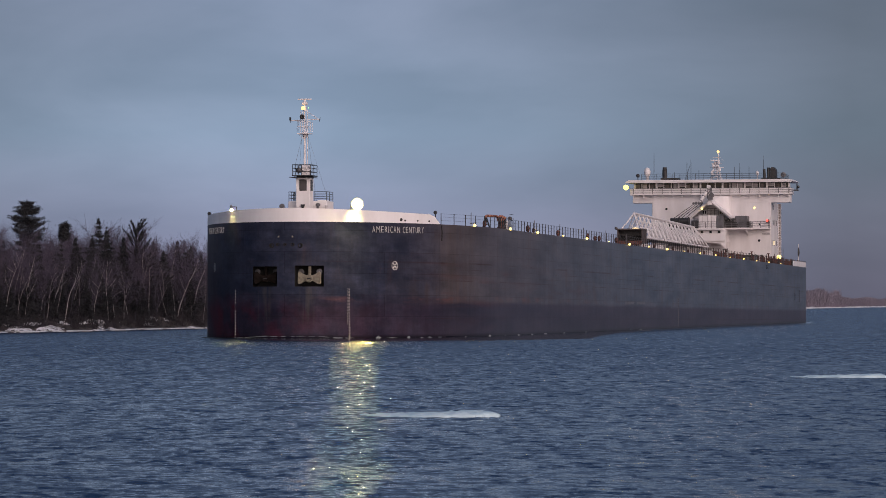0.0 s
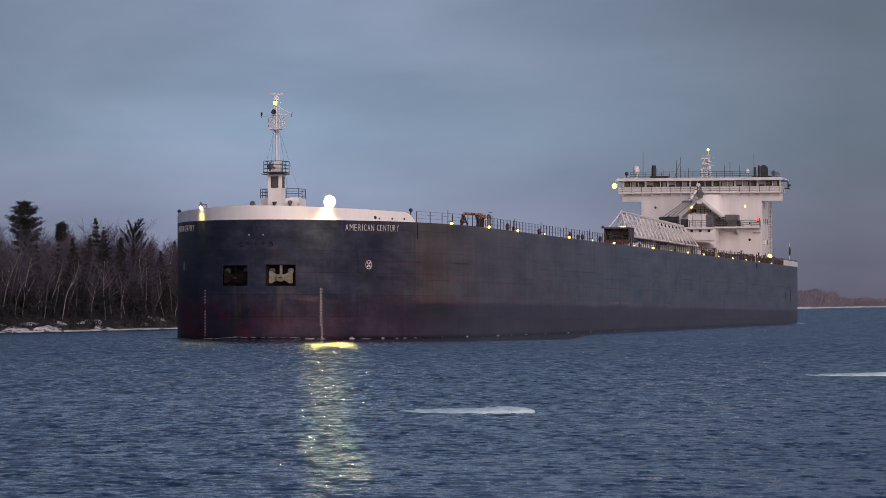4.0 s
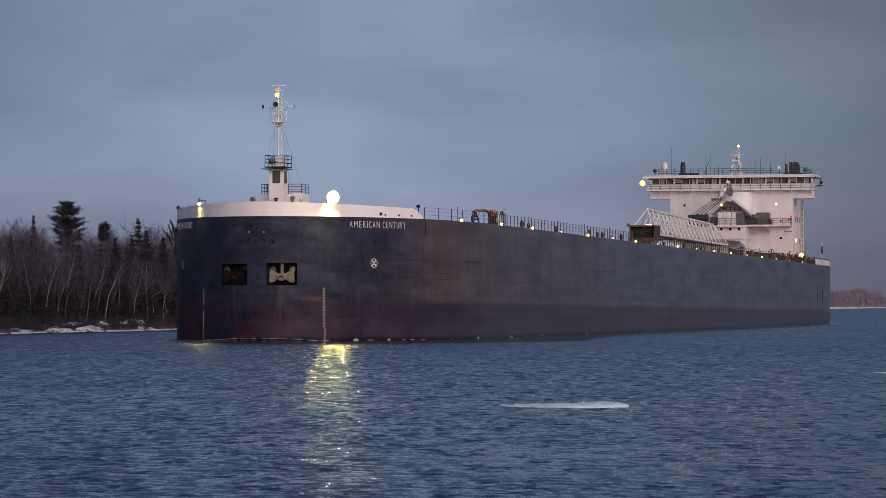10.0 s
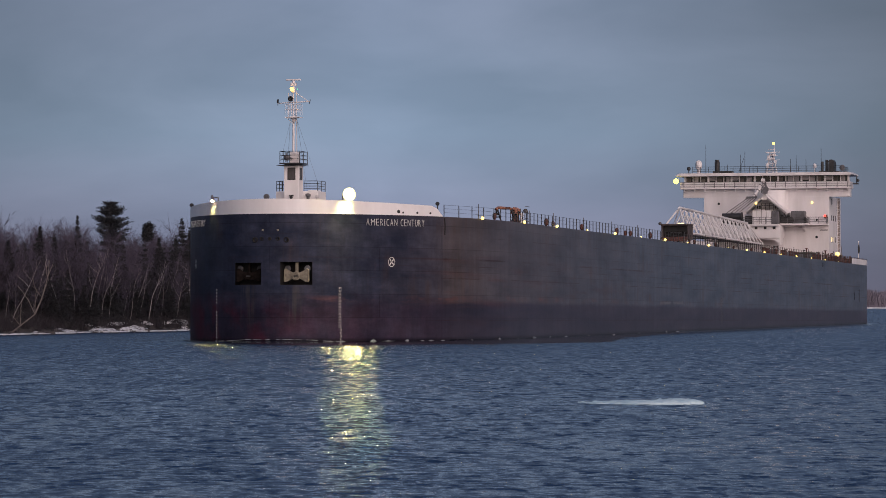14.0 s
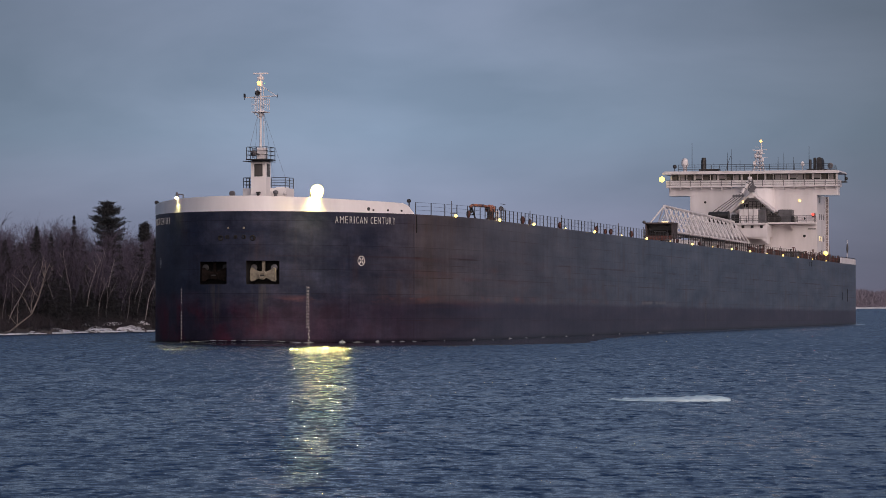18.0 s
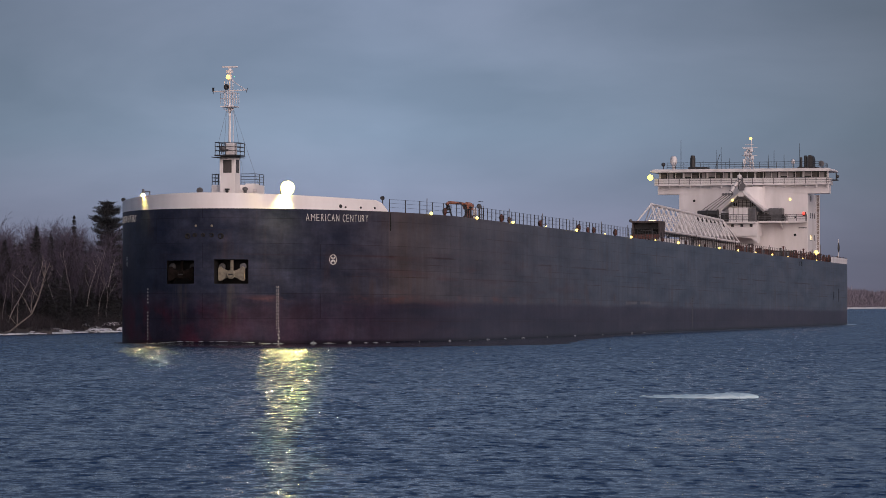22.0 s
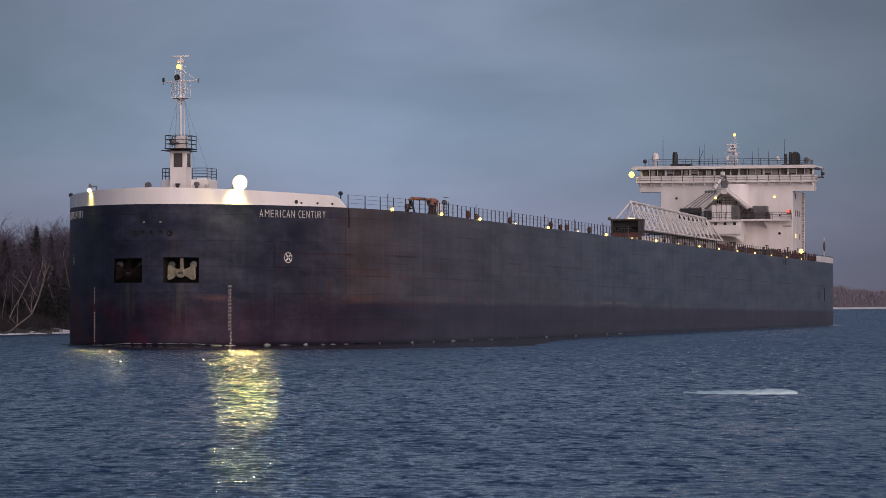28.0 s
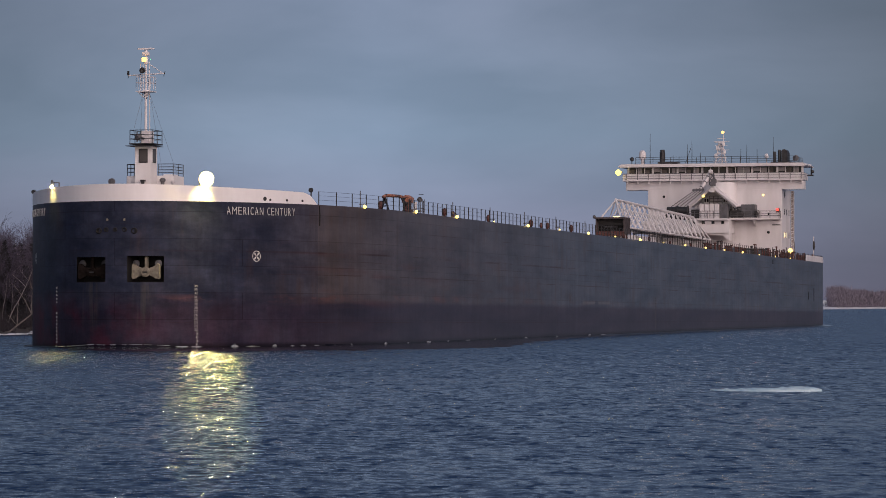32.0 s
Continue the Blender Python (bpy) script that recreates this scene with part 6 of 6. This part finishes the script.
def forward_house():
    """The low white house ahead of the tower, with the boom's gantry on it."""
    u0 = 279.0
    low = part("hoist_house", fbox(u0, FRONT, -11.0, 3.4, 15.1, 17.2, 0.04), M_WHITE, ship, "low white hoist house over a dark recess")
    part("apron", fbox(u0 - 0.5, u0, -10.0, 3.5, 15.1, 16.5), M_WHITE, low)
    part("recess_back", fbox(FRONT - 1.2, FRONT - 1.0, -11.0, 3.4, 10.5, 15.1), M_WHITE, low, "shaded pale recess wall")
    part("haunch", Shape().slab([(3.4, 15.1), (3.4, 13.9), (2.4, 14.7), (-1.0, 14.95), (-1.0, 15.1)], -u0 - 3.0, -u0 + 0.2), M_WHITE, low)
    part("floor_beam", fbox(u0 - 1.0, FRONT, -3.3, 3.2, 17.2, 17.5), M_WHITE, low)
    for v in (-2.7, -1.1, 0.5, 2.1):
        o = part("window", fbox(u0 - 0.05, u0 + 0.02, v, v + 0.5, 16.6, 17.1), M_GREY, low)
        part("pane", fbox(u0 - 0.07, u0 - 0.05, v + 0.07, v + 0.43, 16.66, 17.04), M_GLASS, o)
    for k in range(4):
        v = -1.5 + 0.83 * k
        part("cabinet_panel", fbox(u0 - 0.2, u0 + 1.6, v + 0.02, v + 0.79, 17.5, 19.9, 0.03), M_WHITE, low)
    part("switch_cabinet", fbox(u0 + 0.1, u0 + 1.9, 1.88, 3.1, 17.5, 19.8, 0.05), M_GREY, low, "grey machinery cabinet")
    part("switch_cabinet", fbox(u0 + 0.1, u0 + 1.9, -2.9, -1.6, 17.5, 19.0, 0.05), M_DARK, low)
    for v in (-1.5, 1.7):
        f = part("gallery_window", fbox(FRONT - 1.6, FRONT - 1.5, v, v + 0.9, 20.1, 21.0), M_WHITE, low)
        part("pane", fbox(FRONT - 1.63, FRONT - 1.6, v + 0.1, v + 0.4, 20.3, 20.9), M_GLASS, f)
        part("pane", fbox(FRONT - 1.63, FRONT - 1.6, v + 0.5, v + 0.8, 20.3, 20.9), M_GLASS, f)
    rail_run("railing", [P(u0 - 0.9, -3.2, 17.5), P(u0 - 0.9, 3.1, 17.5)], low, 1.2, 3, 1.0, 0.05, M_GREY)
    rail_run("railing", [P(FRONT - 1.8, -0.5, 20.0), P(FRONT - 1.8, 1.6, 20.0)], low, 1.3, 3, 0.8, 0.05, M_GREY)
    # gantry
    ap, u = 22.9, 279.2
    gan = part("gantry", Shape().slab([(0.13, ap - 0.5), (0.58, ap), (1.03, ap - 0.5), (1.03, ap - 1.1), (0.13, ap - 1.1)], -u - 0.5, -u + 0.3), M_WHITE, ship, "white gabled gantry that holds the boom's cables")
    for v1, w1 in ((4.5, 19.3), (-3.3, 19.3)):
        part("gantry_leg", Shape().tube(P(u, 0.58, ap - 0.2), P(u + 0.4, v1, w1), 0.22, seg=4), M_WHITE, gan)
        part("gantry_roof", Shape().add([P(u, 0.58, ap), P(u, v1, w1 + 0.3), P(FRONT, v1, w1 + 0.3), P(FRONT, 0.58, ap), P(u, 0.58, ap - 0.14), P(u, v1, w1 + 0.16), P(FRONT, v1, w1 + 0.16), P(FRONT, 0.58, ap - 0.14)],
                                        [(0, 1, 2, 3), (7, 6, 5, 4), (0, 4, 5, 1), (1, 5, 6, 2), (2, 6, 7, 3), (3, 7, 4, 0)]), M_WHITE, gan)
    part("hydraulic_ram", Shape().tube(P(u - 1.4, -1.1, 22.3), P(u - 0.2, 0.2, 24.6), 0.3, 0.3, 10).tube(P(u - 0.3, 0.15, 24.4), P(u - 0.1, 0.45, 25.3), 0.22, seg=10), M_WHITE, gan, "white hydraulic ram", smooth=False)
    ram = gan.children[-1]
    for a in (0.12, 0.5, 0.86):
        c = Vector(P(u - 1.4, -1.1, 22.3)).lerp(Vector(P(u - 0.2, 0.2, 24.6)), a)
        d = (Vector(P(u - 0.2, 0.2, 24.6)) - Vector(P(u - 1.4, -1.1, 22.3))).normalized()
        part("ram_collar", Shape().tube(c - d * 0.07, c + d * 0.07, 0.36, 0.36, 12), M_GREY, ram)
    frame_bars = ((P(u - 0.5, 0.2, 23.0), P(u - 0.5, 0.3, 25.3)), (P(u - 0.5, 1.15, 23.0), P(u - 0.5, 0.9, 25.1)), (P(u - 0.5, 0.25, 23.9), P(u - 0.5, 1.1, 23.9)), (P(u - 0.5, 0.3, 24.7), P(u - 0.5, 0.95, 24.7)), (P(u - 0.5, 0.25, 23.9), P(u - 0.5, 0.95, 24.7)))
    for a, b in frame_bars:
        part("frame_bar", Shape().tube(a, b, 0.09, seg=6), M_GREY, gan)
    part("ram_head", Shape().box(-u + 0.1, -u + 0.9, 0.1, 0.75, 25.0, 25.5, 0.08), M_WHITE, gan)
    part("sheave_block", Shape().lathe(P(u - 0.6, 0.95, 23.6), [(0.2, -0.25), (0.5, -0.2), (0.5, 0.2), (0.2, 0.25)], 12, "x").box(-u + 0.2, -u + 1.0, 0.4, 1.2, 22.8, 23.5), M_GREY, gan)
    for k in range(4):
        part("pulley", Shape().lathe(P(u - 1.6, -2.2 + 0.5 * k, 22.12 + 0.03 * k), [(0.1, -0.15), (0.25, -0.1), (0.25, 0.1), (0.1, 0.15)], 12, "x"), M_GREY, gan)
    for k in range(4):
        a, b = P(u - 1.7, -2.1 + 0.5 * k, 22.0), P(274.4, -5.3 + 0.7 * k, 19.35)
        part("cable", Shape().tube(a, b, 0.06, seg=5), M_DARK, gan, "dark hoisting cable")
    part("gable_lamp", Shape().ball(P(u - 0.3, -0.83, 21.15), 0.2, 10, 7), M_LAMP, gan, "lit lamp under the gable", smooth=True)
    part("hoist_drum", Shape().tube(P(u - 4.2, -6.1, 18.7), P(u - 4.2, -2.6, 18.7), 0.66, seg=14).box(-u + 3.2, -u + 5.0, -6.3, -2.5, 17.2, 18.3, 0.05).lathe(P(u - 4.2, -4.4, 18.7), [(0.8, -0.1), (0.8, 0.1)], 14, "y").lathe(P(u - 4.2, -2.7, 18.7), [(0.85, -0.1), (0.85, 0.1)], 14, "y"), M_DARK, low, "dark hoisting winch drum", smooth=False)


forward_house()


def roof_gear():
    z = 26.72
    g = rail_run("roof_railing", [P(FRONT - 0.4, -13.2, z), P(FRONT - 0.4, 13.2, z), P(294, 13.2, z)], ship, 1.15, 3, 1.5, 0.04)
    tagged(g, "thin dark railing along the bridge roof")
    part("radome", Shape().lathe(P(285.5, -12.3, z), [(0.3, 0), (0.3, 0.8), (0.5, 0.95), (0.62, 1.3), (0.62, 1.75), (0.5, 2.15), (0.3, 2.35), (0.08, 2.42)], 16), M_WHITE, ship, "white satellite dome on a stem", smooth=True)
    part("searchlight", Shape().ball(P(285.0, -14.0, z + 0.9), 0.36, 10, 7).tube(P(285, -14.0, z), P(285, -14.0, z + 0.6), 0.08), M_DARK, ship, "dark searchlight on the bridge roof")
    st = part("funnel_pipe", Shape().lathe(P(288, -9.4, z), [(0.46, 0), (0.46, 2.1), (0.38, 2.2), (0.38, 2.55), (0.25, 2.57)], 14), M_DARK, ship, "black exhaust pipe on the bridge roof", smooth=False)
    part("pipe_box", fbox(286.8, 289.2, -10.0, -6.6, z, z + 0.5, 0.04), M_DARK, st)
    # group of stacks to port
    for v, r, h in ((9.2, 0.24, 2.1), (10.0, 0.26, 2.4),):
        part("exhaust_stack", Shape().lathe(P(290, v, z), [(r, 0), (r, h), (r * 0.7, h + 0.04)], 12), M_DARK, ship, "black exhaust stack", smooth=False)
    part("exhaust_stack", Shape().slab([(10.35, z), (11.4, z), (11.4, z + 1.9), (11.2, z + 2.35), (10.9, z + 2.5), (10.55, z + 2.45), (10.35, z + 2.2)], -292, -289.6), M_DARK, ship, "broad black exhaust casing")
    part("stack_base", fbox(288.5, 292.5, 8.8, 12.4, z, z + 0.4, 0.05), M_DARK, ship)
    part("small_dome", Shape().lathe(P(287, 8.3, z), [(0.08, 0), (0.08, 0.9), (0.35, 1.0), (0.3, 1.5), (0.1, 1.7)], 12), M_WHITE, ship, "small white antenna dome", smooth=True)
    part("horn_ring", Shape().lathe(P(287, 13.2, z + 0.9), [(0.2, -0.15), (0.5, 0), (0.5, 0.15), (0.35, 0.2)], 12, "x"), M_GREY, ship)
    for v, h, u in ((-11.1, 5.2, 286), (-5.0, 3.4, 287), (-4.4, 4.0, 288), (4.0, 2.5, 287), (5.0, 3.2, 287), (6.9, 2.4, 286), (9.6, 4.4, 286), (-7.2, 1.6, 286), (-2.4, 1.9, 285)):
        part("whip_antenna", Shape().tube(P(u, v, z), P(u, v, z + h), 0.055, 0.03, 5), M_DARK, ship, "thin dark whip antenna")
    part("antenna_brace", Shape().tube(P(288, -5.6, z), P(288, -4.6, z + 2.8), 0.04, seg=5), M_DARK, ship)
    # radar mast
    u = 290.6
    m = part("radar_mast", Shape().tube(P(u, -0.95, z), P(u, -0.3, z + 3.7), 0.12, seg=6).tube(P(u, 0.95, z), P(u, 0.3, z + 3.7), 0.12, seg=6).tube(P(u + 1.6, 0, z), P(u + 0.2, 0, z + 3.7), 0.12, seg=6).tube(P(u, 0.45, z + 3.6), P(u, 0.45, z + 5.4), 0.07, seg=6), M_WHITE, ship, "white lattice radar mast on the bridge roof")
    for k in range(5):
        h, w = 0.5 + 0.7 * k, 1.15 - 0.19 * k
        part("mast_stage", Shape().box(-u - 0.5, -u + 0.5, -w, w, z + h, z + h + 0.07), M_WHITE, m)
        part("mast_brace", Shape().tube(P(u, -w * 0.85, z + h), P(u, w * 0.7, z + h + 0.7), 0.05, seg=5), M_WHITE, m)
        part("mast_brace", Shape().tube(P(u, w * 0.85, z + h), P(u, -w * 0.7, z + h + 0.7), 0.05, seg=5), M_WHITE, m)
    part("scanner_bar", Shape().box(-u + 0.3, -u + 0.45, -0.95, 0.75, z + 3.75, z + 3.92, 0.03), M_WHITE, m)
    part("scanner_bar", Shape().box(-u + 0.5, -u + 0.65, -0.5, 0.6, z + 2.75, z + 2.9, 0.03), M_WHITE, m)
    for h, w in ((2.55, 1.5), (3.3, 1.1), (3.95, 1.45), (4.45, 0.8)):
        part("spreader", Shape().tube(P(u, -w * 0.8, z + h), P(u, w, z + h), 0.045, seg=5), M_WHITE, m)
    for v, h, w in ((-0.75, 1.2, 0.7), (0.7, 1.9, 0.6), (-0.5, 2.6, 0.6), (0.55, 3.2, 0.5)):
        part("mast_box", Shape().box(-u + 0.1, -u + 0.6, v - 0.22, v + 0.22, z + h, z + h + w, 0.04), M_WHITE, m)
    part("masthead_lamp", Shape().ball(P(u, 0.35, z + 5.5), 0.24, 10, 7), M_AMBER, m, "lit amber masthead lamp", smooth=True)
    # wing floodlight, stern lamp
    ob = part("wing_floodlight", fbox(FRONT - 1.1, FRONT - 0.6, -16.2, -15.4, 25.3, 25.5), M_GREY, ship, "lit floodlight on the bridge wing")
    part("lens", Shape().ball(P(FRONT - 1.2, -16.0, 25.35), 0.5, 14, 9), M_WINGLENS, ob, "glowing warm yellow lens", smooth=True)
    part("wing_gear", Shape().tube(P(286, 15.9, 24.8), P(286, 15.9, 26.0), 0.1).ball(P(286, 16.1, 25.3), 0.3, 8, 6).box(-286.6, -285.4, 15.3, 16.2, 24.6, 24.8), M_DARK, ship, "dark lamp bracket on the bridge wing")
    ob = part("quarter_lamp", Shape().tube(P(276.3, 14.6, 10.5), P(276.3, 14.6, 13.5), 0.06), M_GREY, ship, "lit lamp beside the deckhouse")
    part("globe", Shape().ball(P(276, 13.9, 12.1), 0.4, 12, 8), M_LAMP, ob, smooth=True)
    # after bulwark and jack staff
    us = [279.6, 280.4, 284, 290, 294, 297, 299, 301, 302.5, 303.6]
    sh = Shape()
    for u in us:
        top = deck_z(u) + (0.1 if u < 280 else 0.95)
        for inset, zz in ((0.0, deck_z(u)), (0.0, top), (0.2, top), (0.2, deck_z(u))):
            sh.v.append((-u, side(u) - inset, zz))
    for i in range(len(us) - 1):
        a, b = i * 4, i * 4 + 4
        sh.f += [(a, b, b + 1, a + 1), (a + 1, b + 1, b + 2, a + 2), (a + 2, b + 2, b + 3, a + 3)]
    sh.f += [(0, 1, 2, 3), (len(us) * 4 - 1, len(us) * 4 - 2, len(us) * 4 - 3, len(us) * 4 - 4)]
    part("stern_bulwark", sh, M_WHITE, ship, "low white bulwark at the stern")
    sh = Shape().box(-304.2, -303.8, -15.0, 15.0, deck_z(303), deck_z(303) + 0.9)
    part("stern_bulwark", sh, M_WHITE, ship, "low white bulwark across the stern")
    flag = part("flag_staff", Shape().tube(P(294.6, 15.0, deck_z(298)), P(294.6, 15.0, deck_z(298) + 4.2), 0.08, 0.05, 6).ball(P(294.6, 15.0, deck_z(298) + 4.25), 0.1, 8, 5), M_WHITE, ship, "short staff with a furled dark flag")
    part("furled_flag", Shape().lathe(P(294.6, 15.05, deck_z(298) + 2.0), [(0.05, 0), (0.16, 0.4), (0.2, 0.8), (0.14, 1.4), (0.06, 1.7)], 8), M_DARK, flag)


roof_gear()


def hull_fittings():
    """Dark slots, marks and a drain on the port side."""
    for u, z0, z1, w in ((288.0, 3.9, 6.1, 0.5), (282.0, 4.2, 5.5, 0.35), (244.6, 9.6, 10.3, 0.3), (246.2, 9.6, 10.3, 0.3)):
        part("hull_slot", Shape().box(-u - w / 2, -u + w / 2, 15.99, 16.03, z0, z1, 0.01), M_BLACK, HULL, "dark slot in the plating")
    x, y = -15.05, side(15.05)
    part("drain_pipe", Shape().path([(x, y + 0.03, 12.0), (x - 0.05, y + 0.07, 11.2), (x, y + 0.05, 10.3)], 0.05, 6), M_BLACK, HULL, "thin dark drain below the bulwark's end")
    rng = random.Random(31)
    u = 238.0
    while u < 298:
        x, y, z = edge(u, 0.55)
        h = rng.uniform(0.8, 1.35)
        part("pipe_post", Shape().tube((x, y, z), (x, y, z + h), 0.075, seg=6), M_RUST, ship, "short rust-red pipe on the deck edge")
        u += rng.uniform(0.8, 1.7)


hull_fittings()


# ---- ice floes ----
def ice_floe(length, width, seed, label):
    """A thin cake of ice with a humped, snowy top."""
    rng = random.Random(seed)
    n, m = 140, 20
    sh = Shape()
    ph = [rng.uniform(0, 6.3) for _ in range(6)]
    for i in range(n):
        a = 2 * math.pi * i / n
        k = 1 + 0.05 * math.sin(3 * a + ph[0]) + 0.05 * math.sin(7 * a + ph[1]) + 0.035 * math.sin(13 * a + ph[2]) + 0.02 * math.sin(23 * a + ph[3])
        c, q = math.cos(a), math.sin(a)
        blunt = 0.62 if c > 0 else 1.0
        for j in range(m + 1):
            f = 1 - (j / m) ** 1.6
            x = 0.5 * length * k * f * math.copysign(abs(c) ** blunt, c)
            y = 0.5 * width * k * f * math.copysign(abs(q) ** 0.8, q)
            g = min(1.0, max(0.0, x / length + 0.42) / 0.85)
            rise = min(1.0, 0.4 + 3.5 * (1 - f))
            top = 0.04 + 0.12 * g + 0.05 * noise.noise((x * 1.6, y * 1.1, seed)) + 0.07 * max(0.0, noise.noise((x * 4.5, y * 3, seed + 3))) + 0.025 * noise.noise((x * 11, y * 11, seed))
            sh.v.append((x, y, -0.08) if j == 0 else (x, y, max(top * rise, 0.035)))
    r = m + 1
    for i in range(n):
        k = (i + 1) % n
        for j in range(m):
            sh.f.append((i * r + j, k * r + j, k * r + j + 1, i * r + j + 1))
    return thing("ice_floe", sh, M_ICE, label, "ice floe", "drifting floes", smooth=True)


FLOE_A = ice_floe(4.55, 2.3, 2, "thin white ice floe with a humped end, drifting")
FLOE_B = ice_floe(4.7, 2.2, 5, "thin flat white ice floe, drifting")
FLOES = [(FLOE_A, 2.155, 110.5, -20, 0.3617), (FLOE_B, 24.17, 168.1, -12, 0.354)]


# ---- foam along the waterline ----
def swell(i_v):
    """Height of the water heaped against the bow, by the distance from the middle."""
    return 0.10 + 0.20 * math.exp(-((i_v - 0.3) / 4.6) ** 4) + 0.04 * noise.noise((i_v * 0.7, 2, 7))


def foam():
    """A thin broken lip of foam on the water heaped at the bow, small splashes behind it, flecks along the side."""
    rng = random.Random(12)
    sh = Shape()

    def crest(points):
        """A ragged narrow ridge of froth along a short line of (x, y, way out x, y, foot, height)."""
        k = len(sh.v)
        for i, (x, y, ox, oy, z, h) in enumerate(points):
            f = math.sin(math.pi * (i + 0.5) / len(points)) ** (0.5 if h < 0.075 else 2.0) * rng.uniform(0.3, 1.0)
            wd = 0.05 + 0.2 * f * rng.random()
            sh.v += [(x, y, z), (x + ox * wd * 0.4, y + oy * wd * 0.4, z + 0.015 + h * f), (x + ox * wd, y + oy * wd, z - 0.02)]
        for i in range(len(points) - 1):
            a, b = k + 3 * i, k + 3 * i + 3
            sh.f += [(a, b, b + 1, a + 1), (a + 1, b + 1, b + 2, a + 2)]

    def along(v, n, step, out, height):
        pts = []
        for i in range(n):
            w = v + step * i
            m = hull_frame(w, 0, out + 0.05 * noise.noise((w * 1.9, 4, 4)))
            pts.append((m.translation.x, m.translation.y, -m[0][1], -m[1][1], swell(w), height))
        crest(pts)

    v = -5.9
    while v < 5.9:
        n = rng.randint(6, 30)
        along(v, n, 0.04, 0.06, 0.005 + 0.06 * max(0.0, noise.noise((v * 0.6, 3, 1)) + 0.2))
        v += 0.04 * n + (0.03 if rng.random() < 0.35 else rng.uniform(0.1, 0.5))
    for v, n, h in ((-6.3, 9, 0.12), (6.2, 7, 0.06), (8.35, 14, 0.3), (8.5, 8, 0.16), (9.15, 26, 0.08), (9.4, 12, 0.12), (10.75, 8, 0.2), (11.7, 8, 0.1), (12.2, 10, 0.16), (12.9, 8, 0.08)):
        along(v, n, 0.035, 0.1, h)
    u = 17.0
    while u < 120:
        n = rng.randint(4, 9)
        step = rng.uniform(0.12, 0.4)
        y = side(u) + 0.08 + 0.1 * rng.random()
        h = 0.02 + 0.14 * rng.random() ** 3
        crest([(-u - step * i, y + 0.06 * rng.random(), 0, 1, 0.14, h) for i in range(n)])
        u += step * n + rng.uniform(1.0, 7.0) * (1 + u / 60)
    return thing("bow_foam", sh, M_FOAM, "thin broken white foam along the ship's waterline", "foam", kind="stuff")


def bow_wave():
    """Smooth dark water heaped half a metre high against the bow, and the low swell that runs back along the side."""
    rows = [(-12.0 + 0.3 * i, hull_frame(-12.0 + 0.3 * i, 0, 0.0)) for i in range(86)]
    line = [(m.translation.x, m.translation.y, -m[0][1], -m[1][1], swell(v), min(1.0, max(0.02, (v + 2.8) / 5))) for v, m in rows]
    line += [(-u, side(u), 0.0, 1.0, 0.16 + 0.05 * noise.noise((u * 0.2, 1, 1)), max(0.1, 0.95 * math.exp(-(u - 16) / 48))) for u in range(16, 304, 3)]
    sh = Shape()
    heap = ((-0.3, 1.0), (0.0, 1.0), (0.25, 0.96), (0.6, 0.75), (1.0, 0.5), (1.5, 0.3))
    # flat dark sheet laid on the river for the hull's reflection
    skirt = ((3.0, 0.10), (7.0, 0.085), (12.0, 0.07), (16.0, 0.05), (19.0, -0.12))
    prof = heap + skirt
    for i, (x, y, ox, oy, h, k) in enumerate(line):
        reach = k * (1 + 0.3 * noise.noise((i * 0.23, 5, 1)) + 0.15 * noise.noise((i * 0.9, 5, 3)))
        for j, (d, f) in enumerate(prof):
            d = max(d * reach, 0.5 * d if j < len(heap) else 0.8) if d > 0 else d
            sh.v.append((x + ox * d, y + oy * d, max(h * f, 0.1) if j < len(heap) else f))
    n = len(prof)
    sh.f = [(i * n + j, i * n + j + 1, (i + 1) * n + j + 1, (i + 1) * n + j) for i in range(len(line) - 1) for j in range(n - 1)]
    return thing("bow_wave", sh, M_WAKE, "smooth dark swell of water heaped against the ship's bow", "wave", kind="stuff", smooth=True)


FOAM, WAVE = foam(), bow_wave()

# ---- movement ----
SHIP_ROWS = [(0, -8.237, 348.336, -104.922), (4, -10.724, 339.318, -104.959), (8, -13.183, 330.337, -104.977), (12, -15.612, 321.396, -104.977), (16, -18.011, 312.499, -104.959), (20, -20.379, 303.649, -104.923), (24, -22.715, 294.85, -104.868), (28, -25.018, 286.104, -104.795), (32, -27.286, 277.416, -104.704)]


def motions():
    walk(ship, [(t, pose(x, y, 0, 0, 0, a)) for t, x, y, a in SHIP_ROWS])
    walk(FOAM, [(t, pose(x, y, LEVEL, 0, 0, a)) for t, x, y, a in SHIP_ROWS])
    walk(WAVE, [(t, pose(x, y, LEVEL, 0, 0, a)) for t, x, y, a in SHIP_ROWS])
    walk(water, [(0, pose(0, 0, LEVEL)), (32, pose(CURRENT[0] * 32, CURRENT[1] * 32, LEVEL))])
    for floe, x, y, a, drift in FLOES:
        walk(floe, [(0, pose(x, y, LEVEL, 0, 0, a)), (32, pose(x + drift * 32, y + CURRENT[1] * 32, LEVEL, 0, 0, a))])


motions()
